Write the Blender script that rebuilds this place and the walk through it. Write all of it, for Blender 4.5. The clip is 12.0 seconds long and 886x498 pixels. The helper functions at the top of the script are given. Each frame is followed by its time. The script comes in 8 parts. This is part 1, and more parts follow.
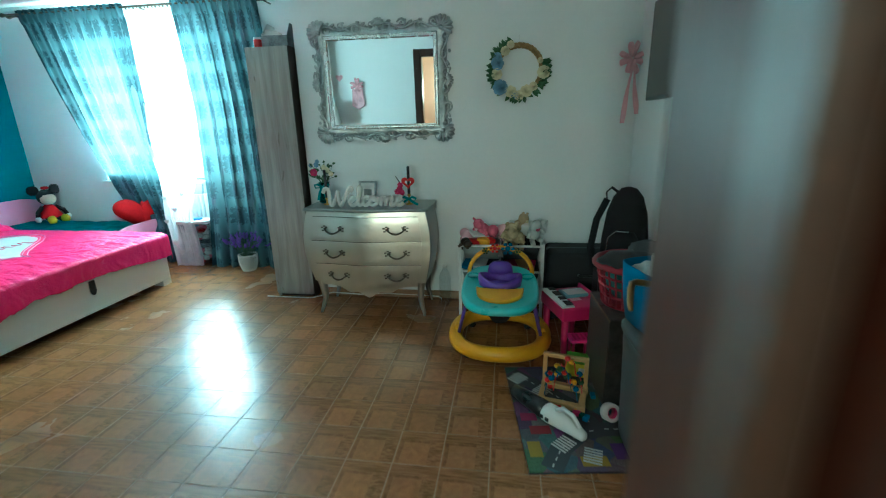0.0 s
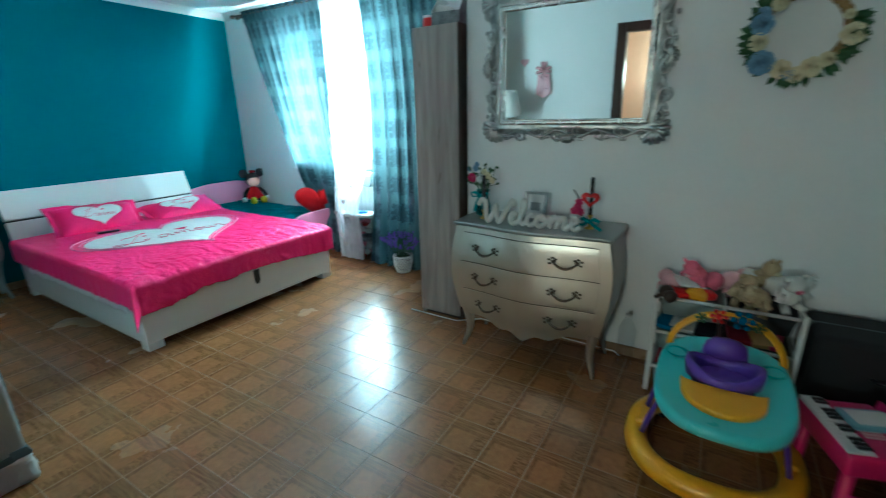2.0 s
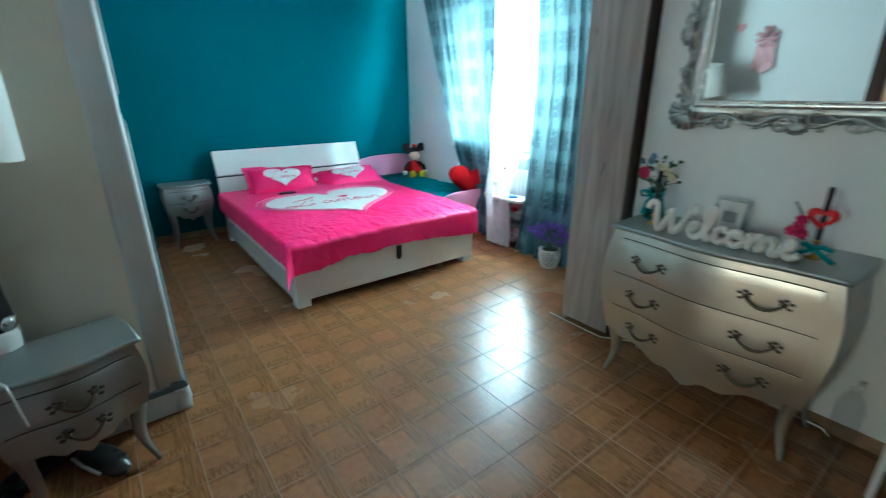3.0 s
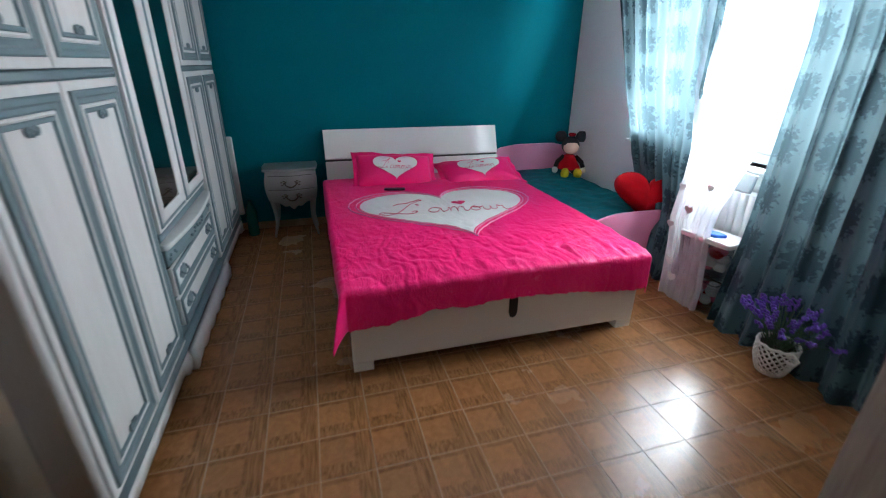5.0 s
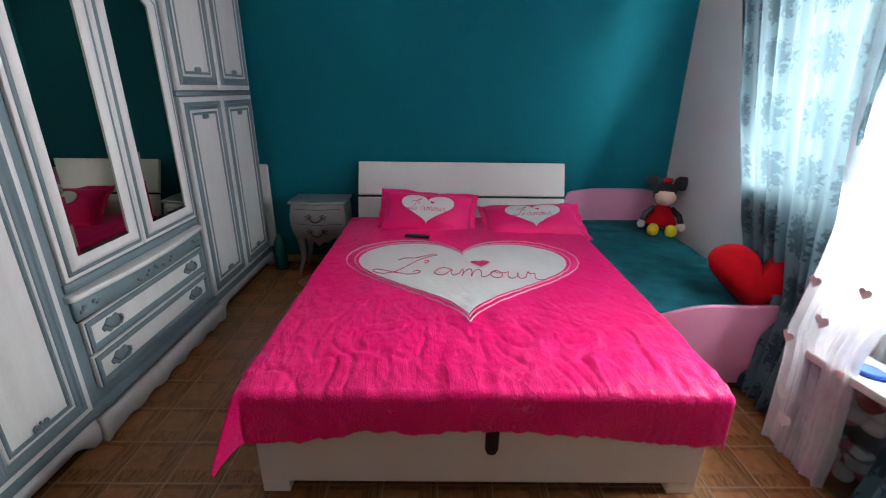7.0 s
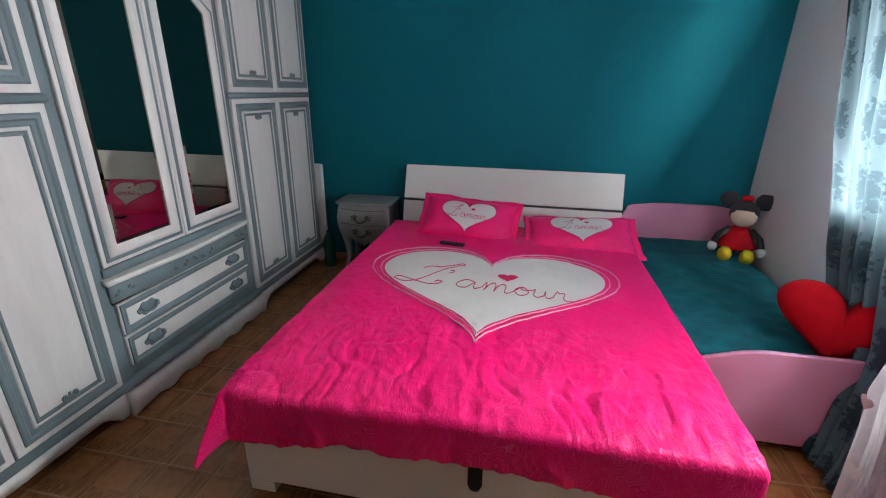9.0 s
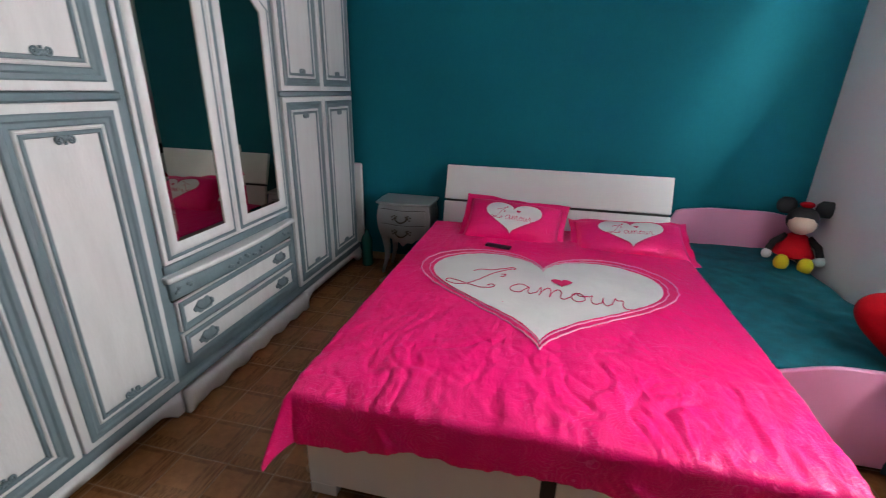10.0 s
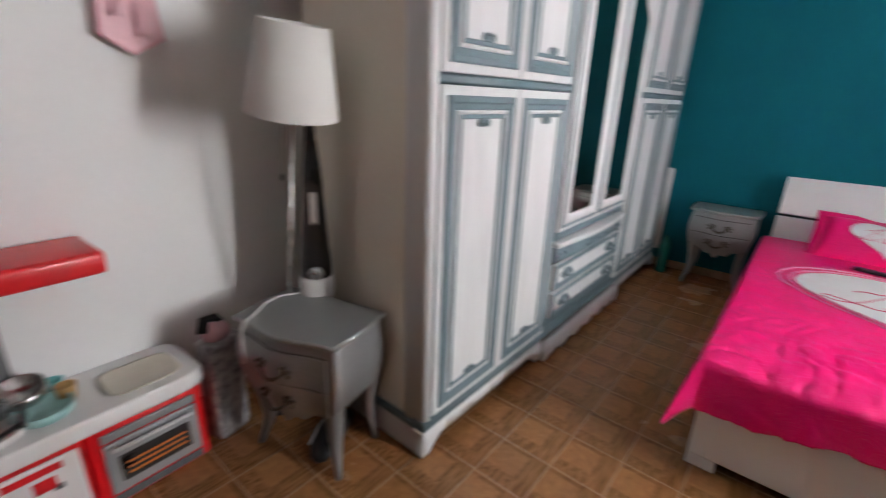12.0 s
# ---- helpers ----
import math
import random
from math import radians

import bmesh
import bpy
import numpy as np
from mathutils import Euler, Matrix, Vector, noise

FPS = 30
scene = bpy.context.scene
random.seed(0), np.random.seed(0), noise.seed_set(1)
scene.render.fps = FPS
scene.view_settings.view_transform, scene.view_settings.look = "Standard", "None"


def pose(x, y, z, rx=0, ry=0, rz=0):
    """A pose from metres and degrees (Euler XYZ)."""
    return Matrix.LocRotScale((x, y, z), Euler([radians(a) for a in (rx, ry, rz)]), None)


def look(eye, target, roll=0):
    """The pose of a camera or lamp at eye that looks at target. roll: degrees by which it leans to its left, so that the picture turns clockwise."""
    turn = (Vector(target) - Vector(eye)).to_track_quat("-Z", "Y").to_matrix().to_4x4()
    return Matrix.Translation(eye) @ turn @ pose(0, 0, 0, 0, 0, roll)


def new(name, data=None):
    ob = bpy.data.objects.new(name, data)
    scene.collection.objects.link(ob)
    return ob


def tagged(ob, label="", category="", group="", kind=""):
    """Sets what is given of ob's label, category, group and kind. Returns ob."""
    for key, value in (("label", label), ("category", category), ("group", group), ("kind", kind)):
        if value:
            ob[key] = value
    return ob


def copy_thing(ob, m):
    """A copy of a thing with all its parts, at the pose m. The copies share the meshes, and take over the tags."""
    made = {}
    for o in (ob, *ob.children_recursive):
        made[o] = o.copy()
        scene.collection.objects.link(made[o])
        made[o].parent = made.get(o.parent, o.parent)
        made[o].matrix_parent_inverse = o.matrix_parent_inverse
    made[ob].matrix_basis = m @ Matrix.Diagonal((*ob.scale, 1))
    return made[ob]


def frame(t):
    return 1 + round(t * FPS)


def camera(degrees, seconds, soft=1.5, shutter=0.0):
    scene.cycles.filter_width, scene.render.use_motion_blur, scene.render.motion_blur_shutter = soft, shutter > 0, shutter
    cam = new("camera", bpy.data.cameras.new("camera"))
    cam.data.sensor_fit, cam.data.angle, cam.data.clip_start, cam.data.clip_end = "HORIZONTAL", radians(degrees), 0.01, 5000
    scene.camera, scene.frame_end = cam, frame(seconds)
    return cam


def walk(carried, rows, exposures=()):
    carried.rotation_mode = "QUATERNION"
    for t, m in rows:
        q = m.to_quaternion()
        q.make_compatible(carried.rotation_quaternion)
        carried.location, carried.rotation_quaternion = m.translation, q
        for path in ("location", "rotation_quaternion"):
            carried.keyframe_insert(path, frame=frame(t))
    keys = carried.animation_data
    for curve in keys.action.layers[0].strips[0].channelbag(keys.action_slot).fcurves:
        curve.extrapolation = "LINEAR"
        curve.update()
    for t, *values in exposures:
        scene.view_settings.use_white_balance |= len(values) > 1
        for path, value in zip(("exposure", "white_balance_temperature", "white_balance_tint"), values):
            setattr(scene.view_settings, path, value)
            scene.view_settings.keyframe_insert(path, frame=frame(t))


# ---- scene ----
cam = camera(90.8, 12.0, soft=1.1, shutter=0.5)
PATH = [
    (0, (0.4, 0.015, 1.457), (0.118, 1.916, 0.903), -1.4),
    (0.5, (0.354, 0.258, 1.461), (0.062, 2.157, 0.908), -1.3),
    (1, (0.32, 0.466, 1.47), (-0.131, 2.334, 0.916), -2.2),
    (1.5, (0.295, 0.635, 1.483), (-0.427, 2.41, 0.91), -2.1),
    (2, (0.216, 0.786, 1.495), (-0.787, 2.415, 0.909), -1.2),
    (2.5, (0.164, 0.916, 1.496), (-1.1, 2.338, 0.881), -0.9),
    (3, (0.074, 1.084, 1.493), (-1.425, 2.225, 0.824), -0.2),
    (3.5, (-0.092, 1.283, 1.487), (-1.758, 2.108, 0.75), 0.1),
    (3.7, (-0.189, 1.37, 1.488), (-1.899, 2.078, 0.729), 0.0),
    (5.3, (-1.110, 2.048, 1.484), (-2.894, 2.516, 0.711), 0.4),
    (5.5, (-1.180, 2.158, 1.484), (-2.982, 2.570, 0.720), 0.2),
    (6, (-1.319, 2.377, 1.487), (-3.159, 2.685, 0.766), -0.1),
    (6.5, (-1.440, 2.532, 1.499), (-3.307, 2.688, 0.797), 0.2),
    (7, (-1.585, 2.661, 1.485), (-3.463, 2.673, 0.798), 0.7),
    (9, (-1.727, 2.952, 1.493), (-3.574, 2.602, 0.810), 0.9),
    (9.5, (-1.738, 2.891, 1.497), (-3.579, 2.511, 0.813), 1.1),
    (10, (-1.728, 2.745, 1.495), (-3.559, 2.329, 0.806), 1.3),
    (10.5, (-1.671, 2.561, 1.475), (-3.485, 2.072, 0.788), 1.5),
    (11, (-1.569, 2.412, 1.406), (-3.337, 1.752, 0.743), 1.2),
    (11.5, (-1.355, 2.286, 1.392), (-3.029, 1.415, 0.731), 1.6),
    (12, (-1.107, 2.101, 1.387), (-2.564, 0.898, 0.731), 2.0),
]
EXPOSURES = [
    (0.0, 0.54, 4800, -36),
    (1.2, 0.40, 4800, -32),
    (2.0, 0.20, 4900, -26),
    (3.7, 0.40, 5400, -14),
    (5.3, -0.52, 6400, 11),
    (9.0, -0.52, 6900, 16),
    (10.5, -0.32, 7050, 18),
    (12.0, 0.08, 6950, 18),
]
walk(cam, [(t, look(eye, target, roll)) for t, eye, target, roll in PATH], EXPOSURES)

# ---- light ----
WIN_L, WIN_R, SILL, WIN_TOP = -4.25, -2.60, 0.90, 2.40
world = bpy.data.worlds.new("world")
scene.world = world
world.use_nodes = True
sky = world.node_tree.nodes.new("ShaderNodeTexSky")
sky.sky_type, sky.sun_disc = "NISHITA", False
sky.sun_elevation, sky.sun_rotation = radians(48), radians(20)
bg = world.node_tree.nodes["Background"]
bg.inputs["Strength"].default_value = 0.1
world.node_tree.links.new(sky.outputs["Color"], bg.inputs["Color"])


def area_lamp(name, m, sx, sy, watts, colour):
    data = bpy.data.lights.new(name, "AREA")
    data.shape, data.size, data.size_y, data.energy, data.color = "RECTANGLE", sx, sy, watts, colour
    ob = new(name, data)
    ob.matrix_world = m
    return ob


# daylight that fills the window's opening
area_lamp("window_daylight", look(((WIN_L + WIN_R) / 2, 4.86, (SILL + WIN_TOP) / 2), ((WIN_L + WIN_R) / 2 + 1.4, 0, (SILL + WIN_TOP) / 2 + 2.2)),
          WIN_R - WIN_L - 0.06, WIN_TOP - SILL - 0.06, 900, (0.92, 0.975, 1.0))
# the corridor's lamps behind the door
for lamp_at, watts in (((-1.18, -0.75, 1.78), 9), ((-0.25, -3.18, 1.78), 100)):
    bulb = bpy.data.lights.new("corridor_lamp", "POINT")
    bulb.energy, bulb.color, bulb.shadow_soft_size = watts, (1.0, 0.93, 0.84), 0.18
    new("corridor_lamp", bulb).location = lamp_at


# ---- materials ----
class Nodes:
    """Short hand for a material's node tree."""

    def __init__(self, name):
        self.m = bpy.data.materials.new(name)
        self.m.use_nodes = True
        self.t = self.m.node_tree
        self.b = self.t.nodes["Principled BSDF"]
        self.out = self.t.nodes["Material Output"]

    def put(self, socket, value):
        if isinstance(value, bpy.types.NodeSocket):
            self.t.links.new(value, socket)
        else:
            socket.default_value = value

    def math(self, op, a, b=0.0, c=0.0):
        n = self.t.nodes.new("ShaderNodeMath")
        n.operation = op
        for s, v in zip(n.inputs, (a, b, c)):
            self.put(s, v)
        return n.outputs[0]

    def where(self, kind="Object", scale=(1, 1, 1)):
        if kind == "Position":
            src = self.t.nodes.new("ShaderNodeNewGeometry").outputs["Position"]
        else:
            src = self.t.nodes.new("ShaderNodeTexCoord").outputs[kind]
        n = self.t.nodes.new("ShaderNodeMapping")
        n.inputs["Scale"].default_value = scale
        self.t.links.new(src, n.inputs["Vector"])
        return n.outputs["Vector"]

    def noise(self, vec, scale, detail=3.0, distort=0.0):
        n = self.t.nodes.new("ShaderNodeTexNoise")
        n.inputs["Scale"].default_value, n.inputs["Detail"].default_value, n.inputs["Distortion"].default_value = scale, detail, distort
        self.put(n.inputs["Vector"], vec)
        return n.outputs["Fac"]

    def ramp(self, v, a, b, lo=0.0, hi=1.0, smooth=False):
        n = self.t.nodes.new("ShaderNodeMapRange")
        n.interpolation_type = "SMOOTHSTEP" if smooth else "LINEAR"
        self.put(n.inputs["Value"], v)
        for k, x in (("From Min", a), ("From Max", b), ("To Min", lo), ("To Max", hi)):
            n.inputs[k].default_value = x
        return n.outputs["Result"]

    def mix(self, f, a, b):
        n = self.t.nodes.new("ShaderNodeMix")
        n.data_type = "RGBA"
        self.put(n.inputs["Factor"], f)
        for s, v in ((n.inputs[6], a), (n.inputs[7], b)):
            self.put(s, v if isinstance(v, bpy.types.NodeSocket) else (*v[:3], 1))
        return n.outputs[2]

    def scale(self, colour, f):
        n = self.t.nodes.new("ShaderNodeVectorMath")
        n.operation = "SCALE"
        self.put(n.inputs[0], colour if isinstance(colour, bpy.types.NodeSocket) else colour[:3])
        self.put(n.inputs["Scale"], f)
        return n.outputs["Vector"]

    def bump(self, height, strength=0.2, dist=0.004):
        n = self.t.nodes.new("ShaderNodeBump")
        n.inputs["Strength"].default_value, n.inputs["Distance"].default_value = strength, dist
        self.put(n.inputs["Height"], height)
        self.t.links.new(n.outputs["Normal"], self.b.inputs["Normal"])
        return n.outputs["Normal"]

    def set(self, **values):
        for k, v in values.items():
            self.put(self.b.inputs[k.replace("_", " ")], v)
        return self


def shader(name, colour, rough=0.5, metal=0.0, vary=0.12, scale=6.0, grain=80.0, bump=0.1, coat=0.0, sheen=0.0, stretch=(1, 1, 1), trans=0.0, spec=0.5):
    """A surface with a broad and a fine variation of its colour and gloss, and a fine relief."""
    n = Nodes(name)
    w = n.where("Object", stretch)
    big, fine = n.noise(w, scale, 4), n.noise(w, grain, 3)
    both = n.math("MULTIPLY_ADD", fine, 0.45, big)
    n.set(Base_Color=n.scale(colour, n.ramp(both, 0.4, 1.05, 1 - vary, 1 + vary)), Metallic=metal,
          Roughness=n.ramp(big, 0.3, 0.7, max(0.02, rough - 0.05), rough + 0.05), Coat_Weight=coat, Sheen_Weight=sheen, Transmission_Weight=trans, Specular_IOR_Level=spec)
    if bump:
        n.bump(fine, bump)
    return n.m


WALL = shader("wall_paint_white", (0.86, 0.87, 0.865), 0.62, vary=0.035, scale=1.3, grain=55, bump=0.12)
TEAL = shader("wall_paint_teal", (0.0, 0.115, 0.148), 0.7, spec=0.08, vary=0.07, scale=1.1, grain=45, bump=0.12)
CEIL = shader("ceiling_paint", (0.87, 0.87, 0.86), 0.8, vary=0.02, scale=1.0, bump=0.05)
GROUT = shader("grout", (0.30, 0.20, 0.12), 0.7, scale=8, grain=120)
LACQUER = shader("white_lacquer", (0.80, 0.80, 0.78), 0.10, vary=0.015, scale=2, grain=20, bump=0.01, coat=0.4)
PLASTER = shader("white_plaster", (0.8, 0.8, 0.78), 0.6, vary=0.03)
SILVER_TOP = shader("grey_silver_paint", (0.34, 0.36, 0.36), 0.38, metal=0.55, vary=0.10, scale=5, grain=140, bump=0.05)
SILVER_SIDE = shader("silver_paint", (0.31, 0.315, 0.32), 0.38, metal=0.6, vary=0.18, scale=5, grain=140, bump=0.06)
BRONZE = shader("aged_bronze", (0.10, 0.085, 0.065), 0.38, metal=0.85, vary=0.3, scale=30)
FRAME_SILVER = shader("antique_silver", (0.46, 0.48, 0.48), 0.33, metal=0.75, vary=0.35, scale=22, grain=160, bump=0.15)
MAHOG = shader("mahogany_stain", (0.062, 0.016, 0.005), 0.30, vary=0.22, scale=3, grain=40, bump=0.04, spec=0.16, stretch=(6, 6, 0.6))
MAHOG_DARK = shader("mahogany_dark", (0.040, 0.012, 0.006), 0.4, vary=0.25, scale=3, grain=40, bump=0.05, spec=0.25, stretch=(6, 6, 0.6))
ROSE = shader("rose_lacquered_board", (0.74, 0.30, 0.46), 0.35, vary=0.03, scale=3)
ROSE_EDGE = shader("rose_edging", (0.80, 0.42, 0.56), 0.35, vary=0.03)
TEAL_FUR = shader("teal_plush_blanket", (0.0, 0.078, 0.098), 0.9, vary=0.5, scale=11, grain=160, bump=0.9, spec=0.2)
WARD_SIDE = shader("wardrobe_side_laminate", (0.74, 0.70, 0.60), 0.4, vary=0.05, scale=2, grain=60, bump=0.04)
WARD_GREY = shader("painted_blue_grey", (0.120, 0.175, 0.198), 0.5, vary=0.16, scale=9, grain=110, bump=0.25, stretch=(1, 1, 0.4))
WARD_WHITE = shader("painted_white_brushed", (0.60, 0.61, 0.61), 0.5, vary=0.09, scale=7, grain=90, bump=0.3, stretch=(3, 1, 0.4))
BLACK = shader("black_plastic", (0.012, 0.012, 0.013), 0.3, vary=0.2)
BLACK_CLOTH = shader("black_nylon", (0.012, 0.012, 0.014), 0.8, vary=0.3, grain=200, bump=0.4)
GREY_PLASTIC = shader("dark_grey_plastic", (0.075, 0.085, 0.09), 0.45, vary=0.1, grain=150)
GREY_CLOTH = shader("charcoal_jersey", (0.055, 0.055, 0.06), 0.9, vary=0.3, grain=120, bump=0.5, sheen=0.2)
NAVY = shader("navy_cloth", (0.008, 0.011, 0.028), 0.85, vary=0.3, grain=120, bump=0.4)
WHITE_CLOTH = shader("white_cotton", (0.74, 0.74, 0.72), 0.85, vary=0.06, grain=150, bump=0.4)
WHITE_PLASTIC = shader("white_plastic", (0.78, 0.78, 0.77), 0.35, vary=0.03)
RED_PLASTIC = shader("red_plastic", (0.62, 0.008, 0.012), 0.32, vary=0.06)
RED_CLOTH = shader("red_plush", (0.42, 0.003, 0.010), 0.9, vary=0.25, scale=14, grain=160, bump=0.6, spec=0.15)
CORAL = shader("red_basket_plastic", (0.30, 0.016, 0.038), 0.4, vary=0.08)
YELLOW = shader("yellow_plastic", (0.78, 0.38, 0.008), 0.35, vary=0.06)
TURQ = shader("turquoise_plastic", (0.16, 0.60, 0.60), 0.32, vary=0.05)
PURPLE = shader("purple_plastic", (0.105, 0.045, 0.36), 0.4, vary=0.08)
MAGENTA = shader("magenta_plastic", (0.56, 0.010, 0.12), 0.35, vary=0.06)
BLUE_BAG = shader("blue_fabric_bin", (0.004, 0.14, 0.30), 0.75, vary=0.12, grain=180, bump=0.3)
GREEN_GLASS = shader("green_bottle", (0.004, 0.10, 0.075), 0.15, vary=0.1)
BEECH = shader("beech_wood", (0.55, 0.34, 0.13), 0.45, vary=0.15, stretch=(1, 1, 8))
CARD = shader("dark_printed_card", (0.05, 0.045, 0.04), 0.5, vary=0.7, scale=14, grain=60)
PAPER = shader("paper", (0.72, 0.70, 0.68), 0.7, vary=0.08)
TURQ_CLOTH = shader("turquoise_ribbon", (0.01, 0.28, 0.30), 0.5, vary=0.15)
PINK_SATIN = shader("pale_pink_satin", (0.80, 0.45, 0.50), 0.4, vary=0.12, scale=10, grain=60)
BEIGE_FUR = shader("beige_plush", (0.52, 0.40, 0.24), 0.95, vary=0.3, scale=18, grain=140, bump=0.9)
PINK_FUR = shader("pink_plush", (0.70, 0.16, 0.26), 0.95, vary=0.25, scale=18, grain=140, bump=0.8)
LEAF = shader("green_leaves", (0.035, 0.10, 0.03), 0.5, vary=0.35, scale=20)
CREAM = shader("cream_petals", (0.74, 0.68, 0.46), 0.7, vary=0.12, scale=30)
SKYBLUE = shader("pale_blue_petals", (0.22, 0.36, 0.52), 0.7, vary=0.2, scale=30)
LILAC = shader("lavender_petals", (0.13, 0.055, 0.42), 0.7, vary=0.3, scale=30)
WICKER = shader("wicker", (0.38, 0.25, 0.10), 0.7, vary=0.3, scale=40)
CHROME = shader("brushed_steel", (0.55, 0.55, 0.54), 0.28, metal=1.0, vary=0.05)
SHADE = shader("white_lampshade", (0.70, 0.69, 0.66), 0.9, vary=0.03, grain=200)
SCREEN = shader("dark_screen", (0.008, 0.009, 0.010), 0.12, vary=0.05, bump=0)
HOT = shader("hot_pink_thread", (0.62, 0.004, 0.10), 0.7, vary=0.1)
PALE_THREAD = shader("pale_pink_thread", (0.80, 0.40, 0.52), 0.7, vary=0.1)
# near-black for strips that paint in the shade of narrow gaps
DARK = shader("shadow_gap", (0.02, 0.015, 0.012), 0.8)
BROWN_EDGE = shader("dark_brown_laminate", (0.04, 0.022, 0.014), 0.4)
SALMON = shader("corridor_paint", (0.46, 0.29, 0.20), 0.7, vary=0.04)


def glass(name, colour=(1, 1, 1), rough=0.02, gain=0.6, least=0.03):
    n = Nodes(name)
    clear, gloss, mix = n.t.nodes.new("ShaderNodeBsdfTransparent"), n.t.nodes.new("ShaderNodeBsdfGlossy"), n.t.nodes.new("ShaderNodeMixShader")
    clear.inputs["Color"].default_value = (*colour, 1)
    gloss.inputs["Roughness"].default_value = rough
    f = n.t.nodes.new("ShaderNodeLayerWeight")
    f.inputs["Blend"].default_value = 0.12
    n.put(mix.inputs["Fac"], n.math("MULTIPLY_ADD", f.outputs["Facing"], gain, least))
    n.t.links.new(clear.outputs["BSDF"], mix.inputs[1])
    n.t.links.new(gloss.outputs["BSDF"], mix.inputs[2])
    n.t.links.new(mix.outputs["Shader"], n.out.inputs["Surface"])
    return n.m


PANE = glass("window_glass", (0.97, 0.99, 0.98))
BOTTLE = glass("clear_bottle_plastic", (0.93, 0.95, 0.96), 0.05, 0.5, 0.04)
BOX_CLEAR = glass("frosted_box_plastic", (0.85, 0.88, 0.9), 0.2)
TEAL_GLASS = glass("teal_vase_glass", (0.25, 0.62, 0.62), 0.05)
MIRROR = Nodes("mirror_silvering").set(Base_Color=(0.88, 0.90, 0.89, 1), Metallic=1.0, Roughness=0.012).m
SMOKED = Nodes("bronzed_mirror").set(Base_Color=(0.28, 0.27, 0.23, 1), Metallic=1.0, Roughness=0.015).m


def silver_leaf():
    """Champagne silver leaf, laid in vertical sheets."""
    n = Nodes("champagne_silver_leaf")
    w = n.where("Object", (1, 1, 0.25))
    big, fine = n.noise(w, 9, 3), n.noise(w, 130, 3)
    c = n.mix(n.ramp(big, 0.3, 0.75), (0.56, 0.53, 0.465), (0.60, 0.575, 0.515))
    n.set(Base_Color=c, Metallic=0.88, Roughness=n.ramp(big, 0.3, 0.7, 0.30, 0.34))
    return n.m


def bleached_oak():
    n = Nodes("bleached_oak_board")
    w = n.where("Object", (14, 14, 1.1))
    wide = n.noise(w, 1.6, 5, 0.6)
    fine = n.noise(n.where("Object", (90, 90, 3)), 1.5, 4)
    knots = n.noise(n.where("Object", (16, 16, 3.2)), 1.0, 2, 1.4)
    c = n.mix(n.ramp(wide, 0.3, 0.72), (0.30, 0.26, 0.235), (0.50, 0.455, 0.42))
    c = n.mix(n.ramp(fine, 0.45, 0.75, 0, 0.35), c, (0.24, 0.20, 0.175))
    c = n.mix(n.ramp(knots, 0.68, 0.76, 0, 0.7, True), c, (0.16, 0.12, 0.095))
    n.set(Base_Color=c, Roughness=0.5)
    n.bump(fine, 0.15)
    return n.m


TILE, TILE_X, TILE_Y = 0.2165, -2.467, 3.525


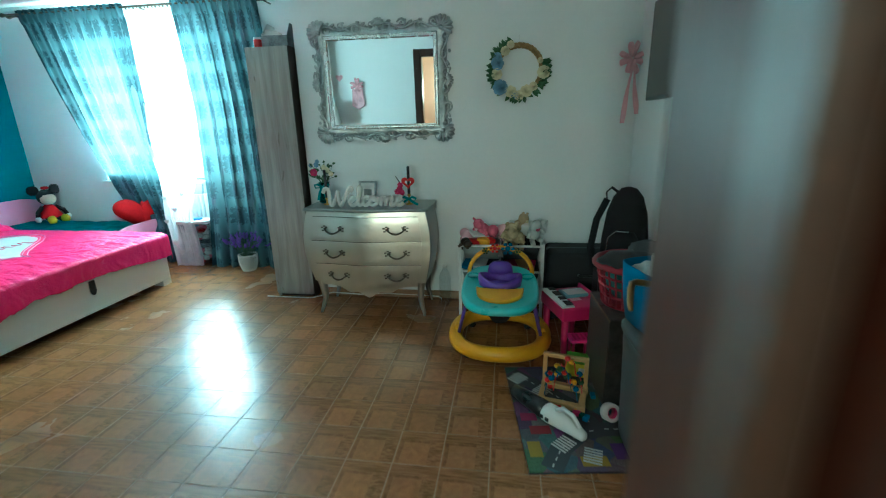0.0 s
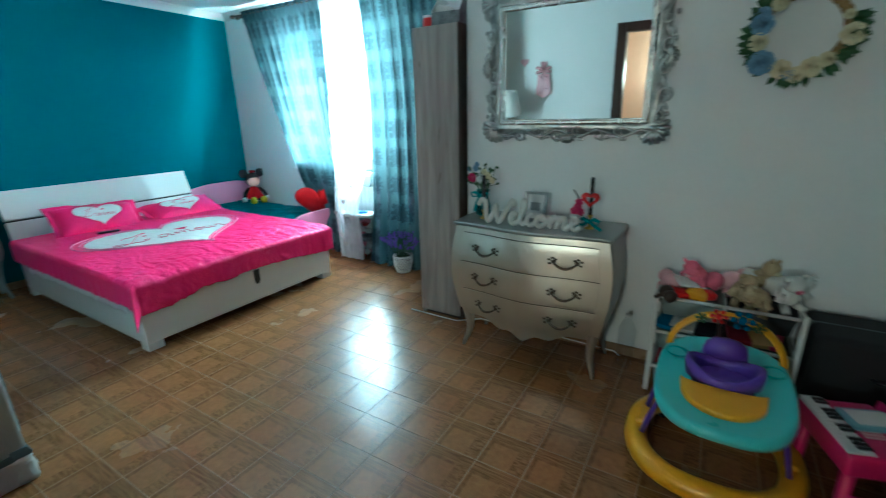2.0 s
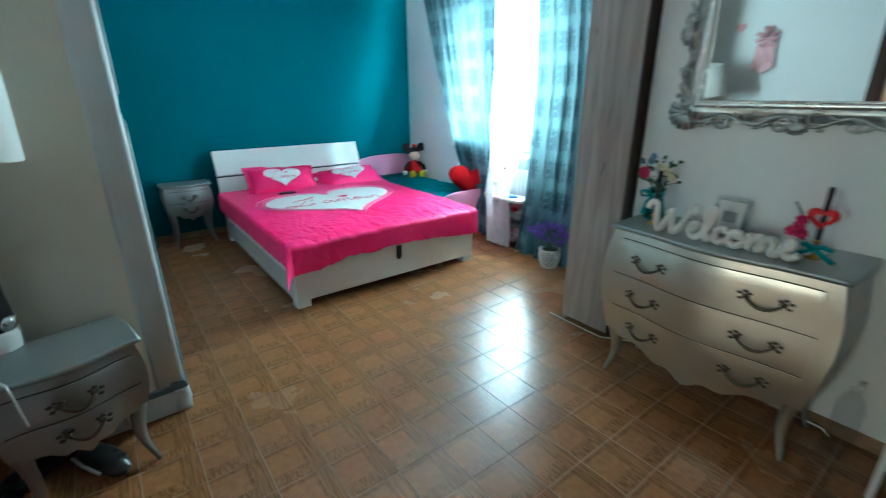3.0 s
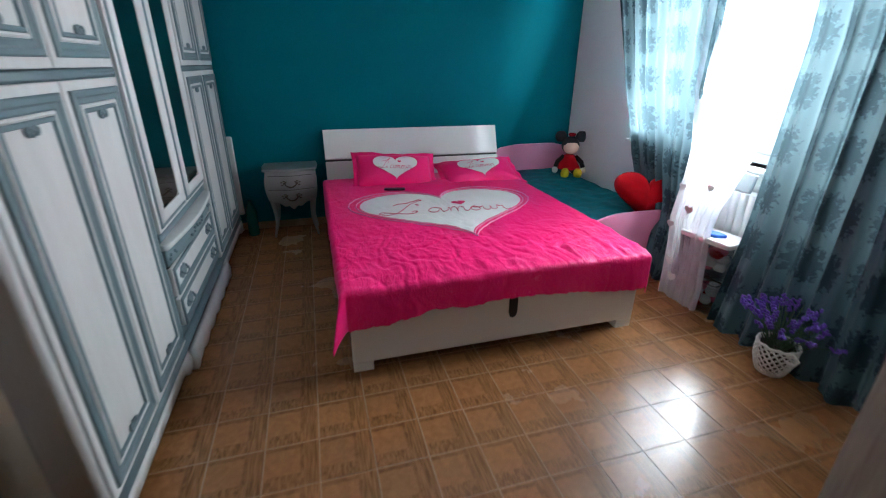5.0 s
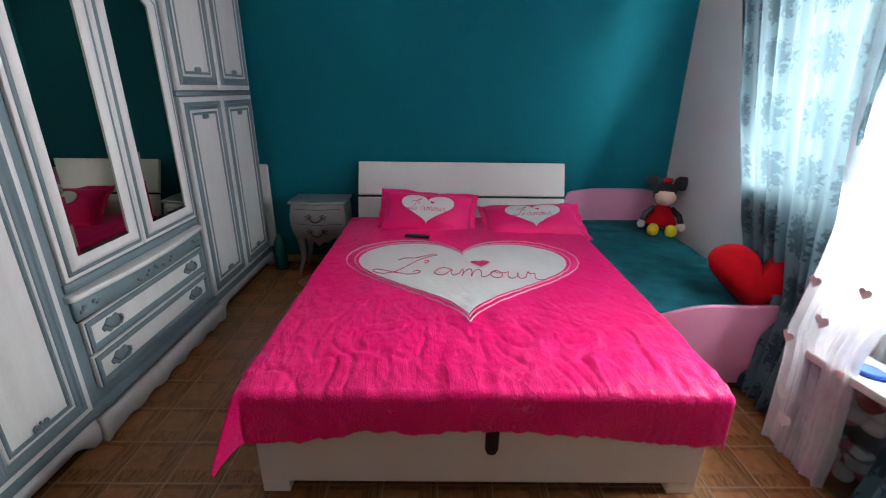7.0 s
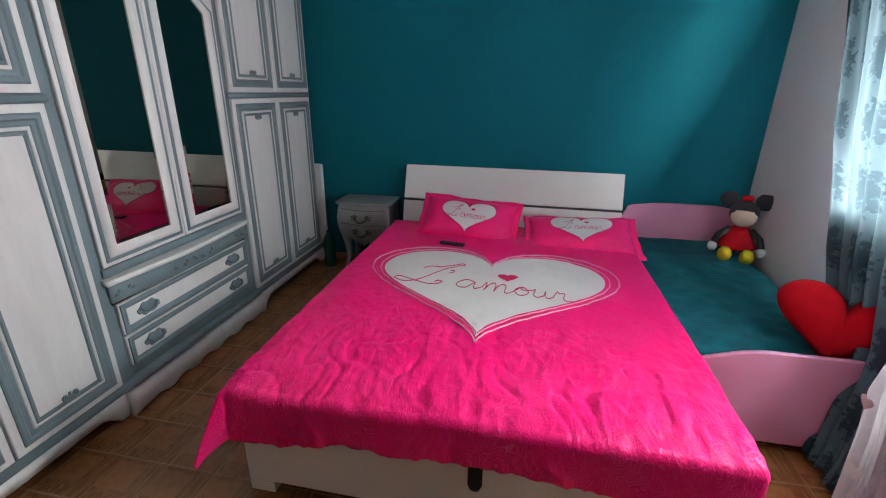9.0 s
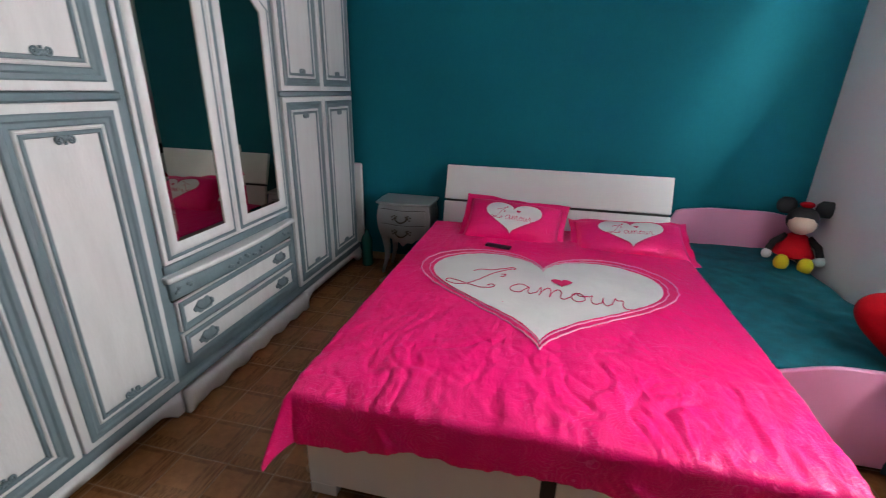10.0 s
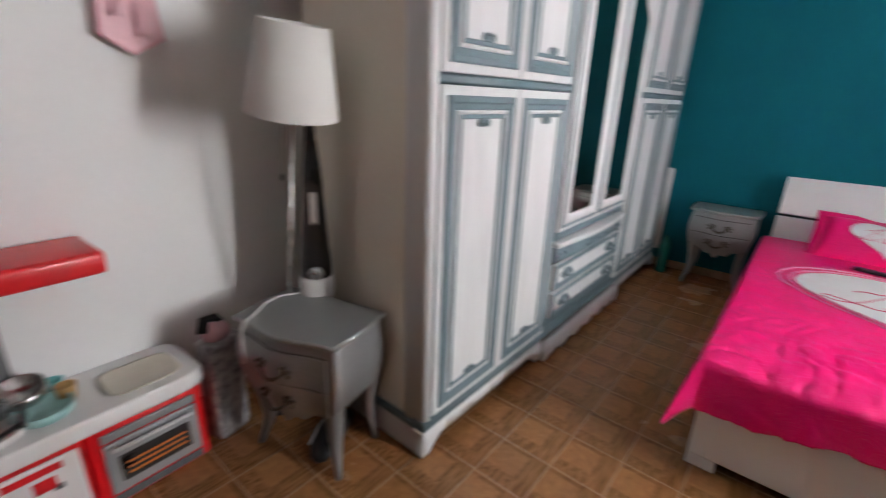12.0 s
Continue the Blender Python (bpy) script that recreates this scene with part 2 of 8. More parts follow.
def floor_tile():
    """A glazed tile that imitates parquet: a plain square, with a strip of streaks along two of its sides."""
    n = Nodes("parquet_look_tile")
    w = n.where("Position")
    sep = n.t.nodes.new("ShaderNodeSeparateXYZ")
    n.put(sep.inputs[0], w)
    gx = n.math("DIVIDE", n.math("SUBTRACT", sep.outputs[0], TILE_X), TILE)
    gy = n.math("DIVIDE", n.math("SUBTRACT", sep.outputs[1], TILE_Y), TILE)
    u, v = n.math("FRACT", gx), n.math("FRACT", gy)
    cell = n.t.nodes.new("ShaderNodeCombineXYZ")
    n.put(cell.inputs[0], n.math("FLOOR", gx))
    n.put(cell.inputs[1], n.math("FLOOR", gy))
    rnd = n.t.nodes.new("ShaderNodeTexWhiteNoise")
    rnd.noise_dimensions = "3D"
    n.put(rnd.inputs["Vector"], cell.outputs[0])
    wob = n.math("MULTIPLY", n.math("SUBTRACT", n.noise(n.where("Position"), 60, 2), 0.5), 0.05)
    uu, vv = n.math("ADD", u, wob), n.math("ADD", v, wob)
    side = n.ramp(vv, 0.70, 0.72)
    foot = n.math("MULTIPLY", n.ramp(uu, 0.69, 0.71), n.math("SUBTRACT", 1.0, side))
    strip = n.math("MAXIMUM", side, foot)
    long = n.noise(n.where("Position", (9, 105, 1)), 1.0, 2, 0.4)
    short = n.noise(n.where("Position", (26, 85, 1)), 1.0, 2, 0.6)
    streak = n.math("ADD", n.math("MULTIPLY", short, foot), n.math("MULTIPLY", long, n.math("SUBTRACT", 1.0, foot)))
    soft = n.noise(n.where("Position"), 30, 4, 0.5)
    speck = n.noise(n.where("Position"), 240, 2)
    plain = n.mix(n.ramp(soft, 0.3, 0.72), (0.225, 0.099, 0.036), (0.295, 0.136, 0.052))
    lined = n.mix(n.ramp(streak, 0.34, 0.64), (0.128, 0.052, 0.018), (0.262, 0.122, 0.047))
    c = n.mix(n.math("MULTIPLY", strip, 0.92), plain, lined)
    rim = n.math("MAXIMUM", n.math("MULTIPLY", n.ramp(uu, 0.13, 0.10), n.ramp(uu, 0.02, 0.05)), n.math("MULTIPLY", n.ramp(vv, 0.63, 0.66), n.ramp(uu, 0.70, 0.68)))
    rim = n.math("MULTIPLY", rim, n.math("SUBTRACT", 1.0, strip))
    c = n.mix(n.math("MULTIPLY", rim, n.ramp(soft, 0.35, 0.6, 0.75, 0.4)), c, (0.105, 0.040, 0.016))
    edge = n.math("MINIMUM", n.math("MINIMUM", u, v), n.math("MINIMUM", n.math("SUBTRACT", 1.0, u), n.math("SUBTRACT", 1.0, v)))
    c = n.mix(n.ramp(edge, 0.030, 0.012, 0, 0.35), c, (0.36, 0.22, 0.13))
    c = n.scale(c, n.math("MULTIPLY", n.ramp(rnd.outputs["Value"], 0, 1, 0.92, 1.08), n.ramp(speck, 0.3, 0.7, 0.92, 1.08)))
    wear = n.noise(n.where("Position"), 2.2, 5)
    n.set(Base_Color=c, Roughness=n.ramp(wear, 0.3, 0.75, 0.19, 0.30), Specular_IOR_Level=0.45)
    n.bump(n.math("MULTIPLY_ADD", streak, n.math("MULTIPLY", strip, 0.5), n.math("MULTIPLY", n.noise(n.where("Position"), 18, 2), 0.6)), 0.06, 0.002)
    return n.m


def paisley():
    """Pink satin with a tone-in-tone print of rings and curls."""
    n = Nodes("pink_paisley_satin")
    w = n.where("Object")
    warp = n.t.nodes.new("ShaderNodeTexNoise")
    warp.inputs["Scale"].default_value = 7
    n.put(warp.inputs["Vector"], w)
    add = n.t.nodes.new("ShaderNodeVectorMath")
    add.operation = "MULTIPLY_ADD"
    n.put(add.inputs[0], warp.outputs["Color"])
    add.inputs[1].default_value = (0.10, 0.10, 0.10)
    n.put(add.inputs[2], w)
    lines = None
    for size, rings in ((7.5, 46), (17, 42)):
        vor = n.t.nodes.new("ShaderNodeTexVoronoi")
        vor.inputs["Scale"].default_value = size
        n.put(vor.inputs["Vector"], add.outputs[0])
        ring = n.math("ABSOLUTE", n.math("SINE", n.math("MULTIPLY", vor.outputs["Distance"], rings)))
        line = n.ramp(ring, 0.30, 0.05, 0, 1, True)
        lines = line if lines is None else n.math("MAXIMUM", lines, n.math("MULTIPLY", line, 0.7))
    patch = n.noise(w, 5, 2)
    c = n.mix(n.math("MULTIPLY", lines, n.ramp(patch, 0.35, 0.6, 0.25, 0.8)), (0.82, 0.004, 0.150), (0.87, 0.10, 0.29))
    n.set(Base_Color=c, Roughness=0.40, Specular_IOR_Level=0.2)
    folds, long = None, n.where("Object", (0.55, 1.5, 1.0))
    for size, share in ((6.5, 0.5), (15, 0.65), (34, 0.5)):
        ridge = n.ramp(n.math("ABSOLUTE", n.math("SUBTRACT", n.noise(long, size, 2, 1.0), 0.5)), 0.0, 0.09, share, 0.0, True)
        folds = ridge if folds is None else n.math("ADD", folds, ridge)
    n.bump(n.math("MULTIPLY_ADD", n.noise(w, 160, 2), 0.06, folds), 0.30, 0.005)
    return n.m


def cloth_through(n, colour, share):
    """Lets a share of the light through the cloth."""
    tr, mix = n.t.nodes.new("ShaderNodeBsdfTranslucent"), n.t.nodes.new("ShaderNodeMixShader")
    n.put(tr.inputs["Color"], colour)
    mix.inputs["Fac"].default_value = share
    n.t.links.new(n.b.outputs["BSDF"], mix.inputs[1])
    n.t.links.new(tr.outputs["BSDF"], mix.inputs[2])
    n.t.links.new(mix.outputs["Shader"], n.out.inputs["Surface"])
    return mix


def damask():
    n = Nodes("blue_damask")
    uv = n.where("UV")
    sep = n.t.nodes.new("ShaderNodeSeparateXYZ")
    n.put(sep.inputs[0], uv)
    x, y = n.math("MULTIPLY", sep.outputs[0], 2 * math.pi / 0.17), n.math("MULTIPLY", sep.outputs[1], 2 * math.pi / 0.27)
    lattice = n.math("MULTIPLY", n.math("COSINE", n.math("MULTIPLY", x, 0.5)), n.math("COSINE", n.math("MULTIPLY", y, 0.5)))
    lattice = n.math("ABSOLUTE", lattice)
    petals = n.math("SINE", n.math("MULTIPLY", n.math("ADD", n.math("ABSOLUTE", n.math("SINE", x)), n.math("ABSOLUTE", n.math("SINE", y))), 7.0))
    leafy = n.noise(n.where("UV"), 60, 3, 0.6)
    f = n.math("ADD", n.math("MULTIPLY_ADD", petals, 0.16, lattice), n.math("MULTIPLY", n.math("SUBTRACT", leafy, 0.5), 1.4))
    f = n.ramp(f, 0.40, 0.66, 0, 1, True)
    dark, light = (0.014, 0.042, 0.058), (0.070, 0.140, 0.168)
    c = n.mix(f, light, dark)
    n.set(Base_Color=c, Roughness=n.ramp(f, 0, 1, 0.42, 0.68), Specular_IOR_Level=0.3)
    n.bump(n.math("MULTIPLY_ADD", n.noise(uv, 300, 2), 0.3, f), 0.25, 0.002)
    cloth_through(n, n.mix(f, (0.30, 0.44, 0.50), (0.21, 0.34, 0.40)), 0.055)
    return n.m


def sheer():
    n = Nodes("white_voile")
    n.set(Base_Color=(0.85, 0.86, 0.88, 1), Roughness=0.8)
    mix = cloth_through(n, (0.9, 0.92, 0.95, 1), 0.6)
    clear, last = n.t.nodes.new("ShaderNodeBsdfTransparent"), n.t.nodes.new("ShaderNodeMixShader")
    weave = n.noise(n.where("UV"), 12, 2)
    n.put(last.inputs["Fac"], n.ramp(weave, 0.3, 0.7, 0.16, 0.30))
    n.t.links.new(mix.outputs["Shader"], last.inputs[1])
    n.t.links.new(clear.outputs["BSDF"], last.inputs[2])
    n.t.links.new(last.outputs["Shader"], n.out.inputs["Surface"])
    return n.m


def glow(name, colour, strength):
    n = Nodes(name)
    n.set(Base_Color=(0, 0, 0, 1), Emission_Color=(*colour, 1), Emission_Strength=strength)
    return n.m


LEAFED, OAK, TILES, PAISLEY, DAMASK, SHEER = silver_leaf(), bleached_oak(), floor_tile(), paisley(), damask(), sheer()
SKY_GLOW = glow("bright_sky", (0.93, 0.98, 1.0), 3.2)
BULB = glow("lit_globe", (1.0, 0.80, 0.55), 6.0)

# ---- shapes ----
def part(name, bm, material, parent=None, label="", smooth=False, m=None):
    me = bpy.data.meshes.new(name)
    bmesh.ops.recalc_face_normals(bm, faces=bm.faces)
    bm.to_mesh(me)
    bm.free()
    for mat in (material if isinstance(material, (list, tuple)) else [material]):
        me.materials.append(mat)
    if smooth:
        me.shade_smooth()
    ob = new(name, me)
    ob.parent = parent
    if m is not None:
        ob.matrix_basis = m
    if label:
        ob["label"] = label
    return ob


def again(ob, m, parent=None):
    """The same part once more, on the same mesh, at another pose."""
    o = ob.copy()
    scene.collection.objects.link(o)
    o.parent = parent if parent else ob.parent
    o.matrix_basis = m
    return o


def thing(name, m, label, category, group="", kind=""):
    ob = new(name)
    ob.empty_display_size = 0.1
    ob.matrix_basis = m
    return tagged(ob, label, category, group, kind)


def setting(name, bm, material, label, category, smooth=False):
    return tagged(part(name, bm, material, smooth=smooth), label, category, kind="structure")


def box(x0, y0, z0, x1, y1, z1, bevel=0.0, seg=2):
    bm = bmesh.new()
    bmesh.ops.create_cube(bm, size=1.0)
    bmesh.ops.scale(bm, vec=(x1 - x0, y1 - y0, z1 - z0), verts=bm.verts)
    bmesh.ops.translate(bm, vec=((x0 + x1) / 2, (y0 + y1) / 2, (z0 + z1) / 2), verts=bm.verts)
    if bevel:
        bmesh.ops.bevel(bm, geom=bm.edges[:], offset=bevel, segments=seg, affect="EDGES", profile=0.5)
    return bm


def loft(rings, closed=True, caps=True, bm=None, mat=0):
    """A skin over rings of equally many points; closed: each ring is a loop."""
    bm = bm or bmesh.new()
    rows = [[bm.verts.new(p) for p in ring] for ring in rings]
    n = len(rows[0])
    for a, b in zip(rows, rows[1:]):
        for i in range(n if closed else n - 1):
            j = (i + 1) % n
            f = bm.faces.new((a[i], a[j], b[j], b[i]))
            f.material_index, f.smooth = mat, True
    if caps and closed:
        for row in (rows[0], rows[-1]):
            f = bm.faces.new(row)
            f.material_index = mat
    return bm


def lathe(profile, seg=24, bm=None, at=(0, 0, 0), caps=True, mat=0, squash=(1, 1)):
    rings = [[(at[0] + r * squash[0] * math.cos(2 * math.pi * i / seg), at[1] + r * squash[1] * math.sin(2 * math.pi * i / seg), at[2] + z) for i in range(seg)] for r, z in profile]
    return loft(rings, True, caps, bm, mat)


def ball(bm, at, r, seg=12, mat=0, turn=None):
    """A rounded lump; r: one radius or three."""
    r = (r, r, r) if isinstance(r, (int, float)) else r
    rings, seg = [], max(seg, 6)
    for k in range(1, seg // 2):
        a = math.pi * k / (seg // 2)
        ring = []
        for i in range(seg):
            b = 2 * math.pi * i / seg
            p = Vector((r[0] * math.sin(a) * math.cos(b), r[1] * math.sin(a) * math.sin(b), r[2] * math.cos(a)))
            if turn is not None:
                p = turn @ p
            ring.append(Vector(at) + p)
        rings.append(ring)
    return loft(rings, True, True, bm, mat)


def tube(points, radius, seg=8, bm=None, closed=False, mat=0, flat=1.0):
    """A round bar along points; radius: one number, or one for each point."""
    pts = [Vector(p) for p in points]
    n = len(pts)
    rings, side = [], None
    for i, p in enumerate(pts):
        d = (pts[(i + 1) % n] - pts[i - 1]) if closed else (pts[min(i + 1, n - 1)] - pts[max(i - 1, 0)])
        d = d.normalized() if d.length > 1e-9 else Vector((0, 0, 1))
        if side is None:
            side = d.orthogonal().normalized()
        side = (side - d * side.dot(d))
        side = side.normalized() if side.length > 1e-6 else d.orthogonal().normalized()
        up = d.cross(side)
        r = radius if isinstance(radius, (int, float)) else radius[i]
        rings.append([p + r * (math.cos(2 * math.pi * k / seg) * side + flat * math.sin(2 * math.pi * k / seg) * up) for k in range(seg)])
    if closed:
        rings.append(rings[0])
        bm = loft(rings, True, False, bm, mat)
        bmesh.ops.remove_doubles(bm, verts=bm.verts, dist=1e-6)
        return bm
    return loft(rings, True, True, bm, mat)


def prism(outline, z0, z1, bevel=0.0, bm=None):
    """An outline of (x, y) raised from z0 to z1, with its upper rim rounded."""
    n = len(outline)
    cx, cy = sum(p[0] for p in outline) / n, sum(p[1] for p in outline) / n

    def inset(d):
        out = []
        for i in range(n):
            a, b, c = Vector(outline[i - 1]), Vector(outline[i]), Vector(outline[(i + 1) % n])
            e = (c - a).normalized()
            nrm = Vector((-e.y, e.x))
            if nrm.dot(Vector((cx, cy)) - b) < 0:
                nrm = -nrm
            out.append(b + nrm * d)
        return out

    rings = [[(*p, z0) for p in outline]]
    if bevel:
        rings += [[(*p, z1 - bevel) for p in outline], [(*p, z1 - 0.3 * bevel) for p in inset(0.3 * bevel)], [(*p, z1) for p in inset(bevel)]]
    else:
        rings.append([(*p, z1) for p in outline])
    return loft(rings, True, True, bm)


def moved(bm, m):
    bm.transform(m)
    return bm


def cloth(fn, nu, nv, material, name, parent=None, uv=None, label="", thick=0.0):
    """A sheet of nu x nv pieces at fn(i / nu, j / nv); uv gives its cloth coordinates in metres."""
    bm = bmesh.new()
    layer = bm.loops.layers.uv.new("UVMap")
    grid = [[bm.verts.new(fn(i / nu, j / nv)) for j in range(nv + 1)] for i in range(nu + 1)]
    for i in range(nu):
        for j in range(nv):
            f = bm.faces.new((grid[i][j], grid[i + 1][j], grid[i + 1][j + 1], grid[i][j + 1]))
            f.smooth = True
            for loop, (a, b) in zip(f.loops, ((i, j), (i + 1, j), (i + 1, j + 1), (i, j + 1))):
                loop[layer].uv = uv(a / nu, b / nv) if uv else (a / nu, b / nv)
    ob = part(name, bm, material, parent, label)
    if thick:
        mod = ob.modifiers.new("thickness", "SOLIDIFY")
        mod.thickness, mod.offset = thick, 0
    return ob


def n1(x, y=0.0, z=0.0):
    return noise.noise(Vector((x, y, z)))


def heart(k, n=72):
    """The outline of a heart of half width 1 that points down, from its middle."""
    a = 2 * math.pi * k / n
    return math.sin(a) ** 3, (13 * math.cos(a) - 5 * math.cos(2 * a) - 2 * math.cos(3 * a) - math.cos(4 * a)) / 16 + 0.12


def pen(strokes, steps=6):
    """Handwriting: each stroke's turning points, joined by a flowing line."""
    lines = []
    for pts in strokes:
        p = [Vector(q) for q in pts]
        p = [p[0]] + p + [p[-1]]
        line = []
        for a, b, c, d in zip(p, p[1:], p[2:], p[3:]):
            for k in range(steps):
                t = k / steps
                line.append(0.5 * (2 * b + (c - a) * t + (2 * a - 5 * b + 4 * c - d) * t * t + (3 * b - a - 3 * c + d) * t ** 3))
        lines.append(line + [p[-1]])
    return lines


PEN_E = ((0.0, 0.42), (0.4, 0.55), (0.65, 0.85), (0.45, 1.0), (0.2, 0.7), (0.25, 0.2), (0.55, 0.0), (0.95, 0.3))
PEN_M = ((0.0, 0.3), (0.22, 0.95), (0.24, 0.5), (0.14, 0.0), (0.34, 0.6), (0.68, 0.97), (0.80, 0.7), (0.72, 0.0), (0.90, 0.6), (1.24, 0.97), (1.40, 0.7), (1.34, 0.12), (1.54, 0.0), (1.84, 0.3))
PEN_O = ((0.0, 0.3), (0.4, 0.92), (0.12, 0.62), (0.15, 0.15), (0.5, 0.0), (0.84, 0.36), (0.7, 0.85), (0.4, 0.92), (0.55, 0.65), (1.1, 0.75))
PEN_A = ((1.1, 0.75), (0.7, 1.0), (0.2, 0.75), (0.0, 0.3), (0.3, 0.0), (0.7, 0.2), (1.1, 0.78), (1.05, 0.3), (1.2, 0.02), (1.55, 0.3))
PEN_U = ((0.0, 0.75), (0.15, 0.9), (0.05, 0.3), (0.25, 0.0), (0.6, 0.3), (0.75, 0.9), (0.70, 0.3), (0.85, 0.02), (1.15, 0.3))
PEN_R = ((0.0, 0.3), (0.25, 1.0), (0.32, 0.8), (0.65, 0.85), (0.55, 0.3), (0.7, 0.0), (1.15, 0.06))
PEN_L = ((0.9, 2.05), (1.3, 2.32), (1.9, 2.42), (2.6, 2.75), (3.3, 3.2), (3.5, 3.05), (3.0, 2.75), (2.3, 2.1), (1.8, 1.4), (1.3, 0.7), (0.7, 0.15), (0.0, 0.0), (-0.5, 0.2), (-0.3, 0.5), (0.4, 0.35), (1.2, 0.05), (2.0, 0.0), (2.5, 0.3), (2.3, 0.52), (2.05, 0.3))
PEN_W = ((-0.35, 1.5), (-0.1, 1.95), (0.25, 1.9), (0.35, 1.2), (0.4, 0.4), (0.6, 0.0), (1.0, 0.7), (1.35, 1.6), (1.4, 0.7), (1.55, 0.03), (2.0, 0.6), (2.35, 1.4), (2.75, 2.1), (2.95, 1.9), (2.75, 1.7))
PEN_TALL = ((0.0, 0.3), (0.4, 1.2), (0.55, 2.0), (0.35, 2.15), (0.2, 1.5), (0.15, 0.5), (0.3, 0.04), (0.65, 0.25))
PEN_C = ((0.6, 0.75), (0.4, 1.0), (0.05, 0.75), (0.0, 0.3), (0.25, 0.0), (0.7, 0.3))


def shifted(pts, dx):
    return [(x + dx, y) for x, y in pts]


LAMOUR = pen([PEN_L, ((2.7, 2.0), (2.95, 2.05), (2.9, 1.75), (2.7, 1.6)), shifted(PEN_A, 3.4), shifted(PEN_M, 4.95), shifted(PEN_O, 6.8), shifted(PEN_U, 7.9), shifted(PEN_R, 9.05)])
WELCOME = pen([PEN_W, shifted(PEN_E, 2.45), shifted(PEN_TALL, 3.4), shifted(PEN_C, 4.15), shifted(PEN_O, 4.85), shifted(PEN_M, 5.9), shifted(PEN_E, 7.65)])


def written(lines, place, r, seg=5):
    """Pen lines laid by place(x, y), as thin cords."""
    bm = bmesh.new()
    for line in lines:
        tube([place(p.x, p.y) for p in line], r, seg, bm)
    return bm


def smooth_step(x, a, b):
    t = min(1.0, max(0.0, (x - a) / (b - a)))
    return t * t * (3 - 2 * t)

# ---- structure ----
XW, XE, YS, YM, YN, XC, CEILZ = -5.28, 1.32, 0.23, 3.50, 4.58, -1.24, 2.75
DOOR_L, DOOR_R, DOOR_TOP = -0.70, 0.47, 2.18
floor = setting("floor", box(XW - 0.2, -3.4, -0.1, XE + 0.2, YN + 0.4, -0.0014), GROUT, "brown parquet-look ceramic tiles, glossy, with pale joints", "floor")
setting("ceiling", box(XW - 0.2, -3.4, CEILZ, XE + 0.2, YN + 0.4, CEILZ + 0.1), CEIL, "plain white plaster ceiling of the bedroom", "ceiling")
setting("wall_west", box(XW - 0.2, YS - 0.15, 0, XW, YN + 0.35, CEILZ), TEAL, "matt wall painted in deep teal", "wall")
setting("wall_east", box(XE, -3.4, 0, XE + 0.2, YM, CEILZ), WALL, "white painted wall behind the television", "wall")
setting("wall_mirror", box(XC, YM, 0, XE + 0.2, YN + 0.35, CEILZ), WALL, "white painted wall with the silver mirror", "wall")
setting("wall_south", box(XW, YS - 0.15, 0, DOOR_L - 0.05, YS, CEILZ), WALL, "white painted wall beside the door", "wall")
setting("wall_south_east", box(DOOR_R + 0.05, YS - 0.15, 0, XE, YS, CEILZ), WALL, "white painted wall behind the open door", "wall")
setting("wall_south_top", box(DOOR_L - 0.05, YS - 0.15, DOOR_TOP + 0.05, DOOR_R + 0.05, YS, CEILZ), WALL, "white painted wall over the door", "wall")
setting("wall_window_left", box(XW, YN, 0, WIN_L, YN + 0.35, CEILZ), WALL, "white painted wall beside the window", "wall")
setting("wall_window_right", box(WIN_R, YN, 0, XC, YN + 0.35, CEILZ), WALL, "white painted wall beside the window", "wall")
setting("wall_window_sill", box(WIN_L, YN, 0, WIN_R, YN + 0.35, SILL), WALL, "white painted wall under the window", "wall")
setting("wall_window_top", box(WIN_L, YN, WIN_TOP, WIN_R, YN + 0.35, CEILZ), WALL, "white painted wall over the window", "wall")
setting("wall_corridor_west", box(-1.55, -3.4, 0, -1.40, YS - 0.15, CEILZ), SALMON, "warm salmon wall of the corridor", "wall")
setting("wall_corridor_end", box(-1.40, -3.5, 0, XE, -3.4, CEILZ), SALMON, "warm salmon wall closing the corridor", "wall")
setting("backdrop", box(-14, 8.0, -4, 8, 8.1, 8), SKY_GLOW, "bright white sky outside the window", "sky")


def cornice(name, length, m):
    """A coved moulding along the ceiling: local x runs along it, y away from the wall, z up to the ceiling."""
    prof = [(0, -0.075), (0.008, -0.075), (0.010, -0.062), (0.022, -0.042), (0.042, -0.022), (0.062, -0.010), (0.072, -0.008), (0.072, -0.001), (0, -0.001)]
    bm = loft([[(0, y, z) for y, z in prof], [(length, y, z) for y, z in prof]])
    ob = setting(name, moved(bm, m), PLASTER, "white coved plaster moulding under the ceiling", "trim")
    return ob


cornice("trim_cornice_west", YN - YS, pose(XW, YN, CEILZ, 0, 0, -90))
cornice("trim_cornice_north", XC - XW, pose(XC, YN, CEILZ, 0, 0, 180))
cornice("trim_cornice_mirror", XE - XC, pose(XE, YM, CEILZ, 0, 0, 180))


def skirting(name, x0, y0, x1, y1):
    return setting(name, box(x0, y0, 0, x1, y1, 0.07, 0.003, 1), SKIRT, "low ceramic skirting along the wall", "baseboard")


SKIRT = shader("skirting_tile", (0.30, 0.19, 0.11), 0.25, vary=0.2, scale=9)
skirting("baseboard_west", XW, YS + 0.011, XW + 0.01, YN - 0.011)
skirting("baseboard_mirror", XC, YM - 0.01, XE - 0.011, YM)
skirting("baseboard_east", XE - 0.01, YS + 0.011, XE, YM - 0.011)
skirting("baseboard_south", XW + 0.011, YS, DOOR_L - 0.14, YS + 0.01)
skirting("baseboard_north", XW + 0.011, YN - 0.01, XC, YN)

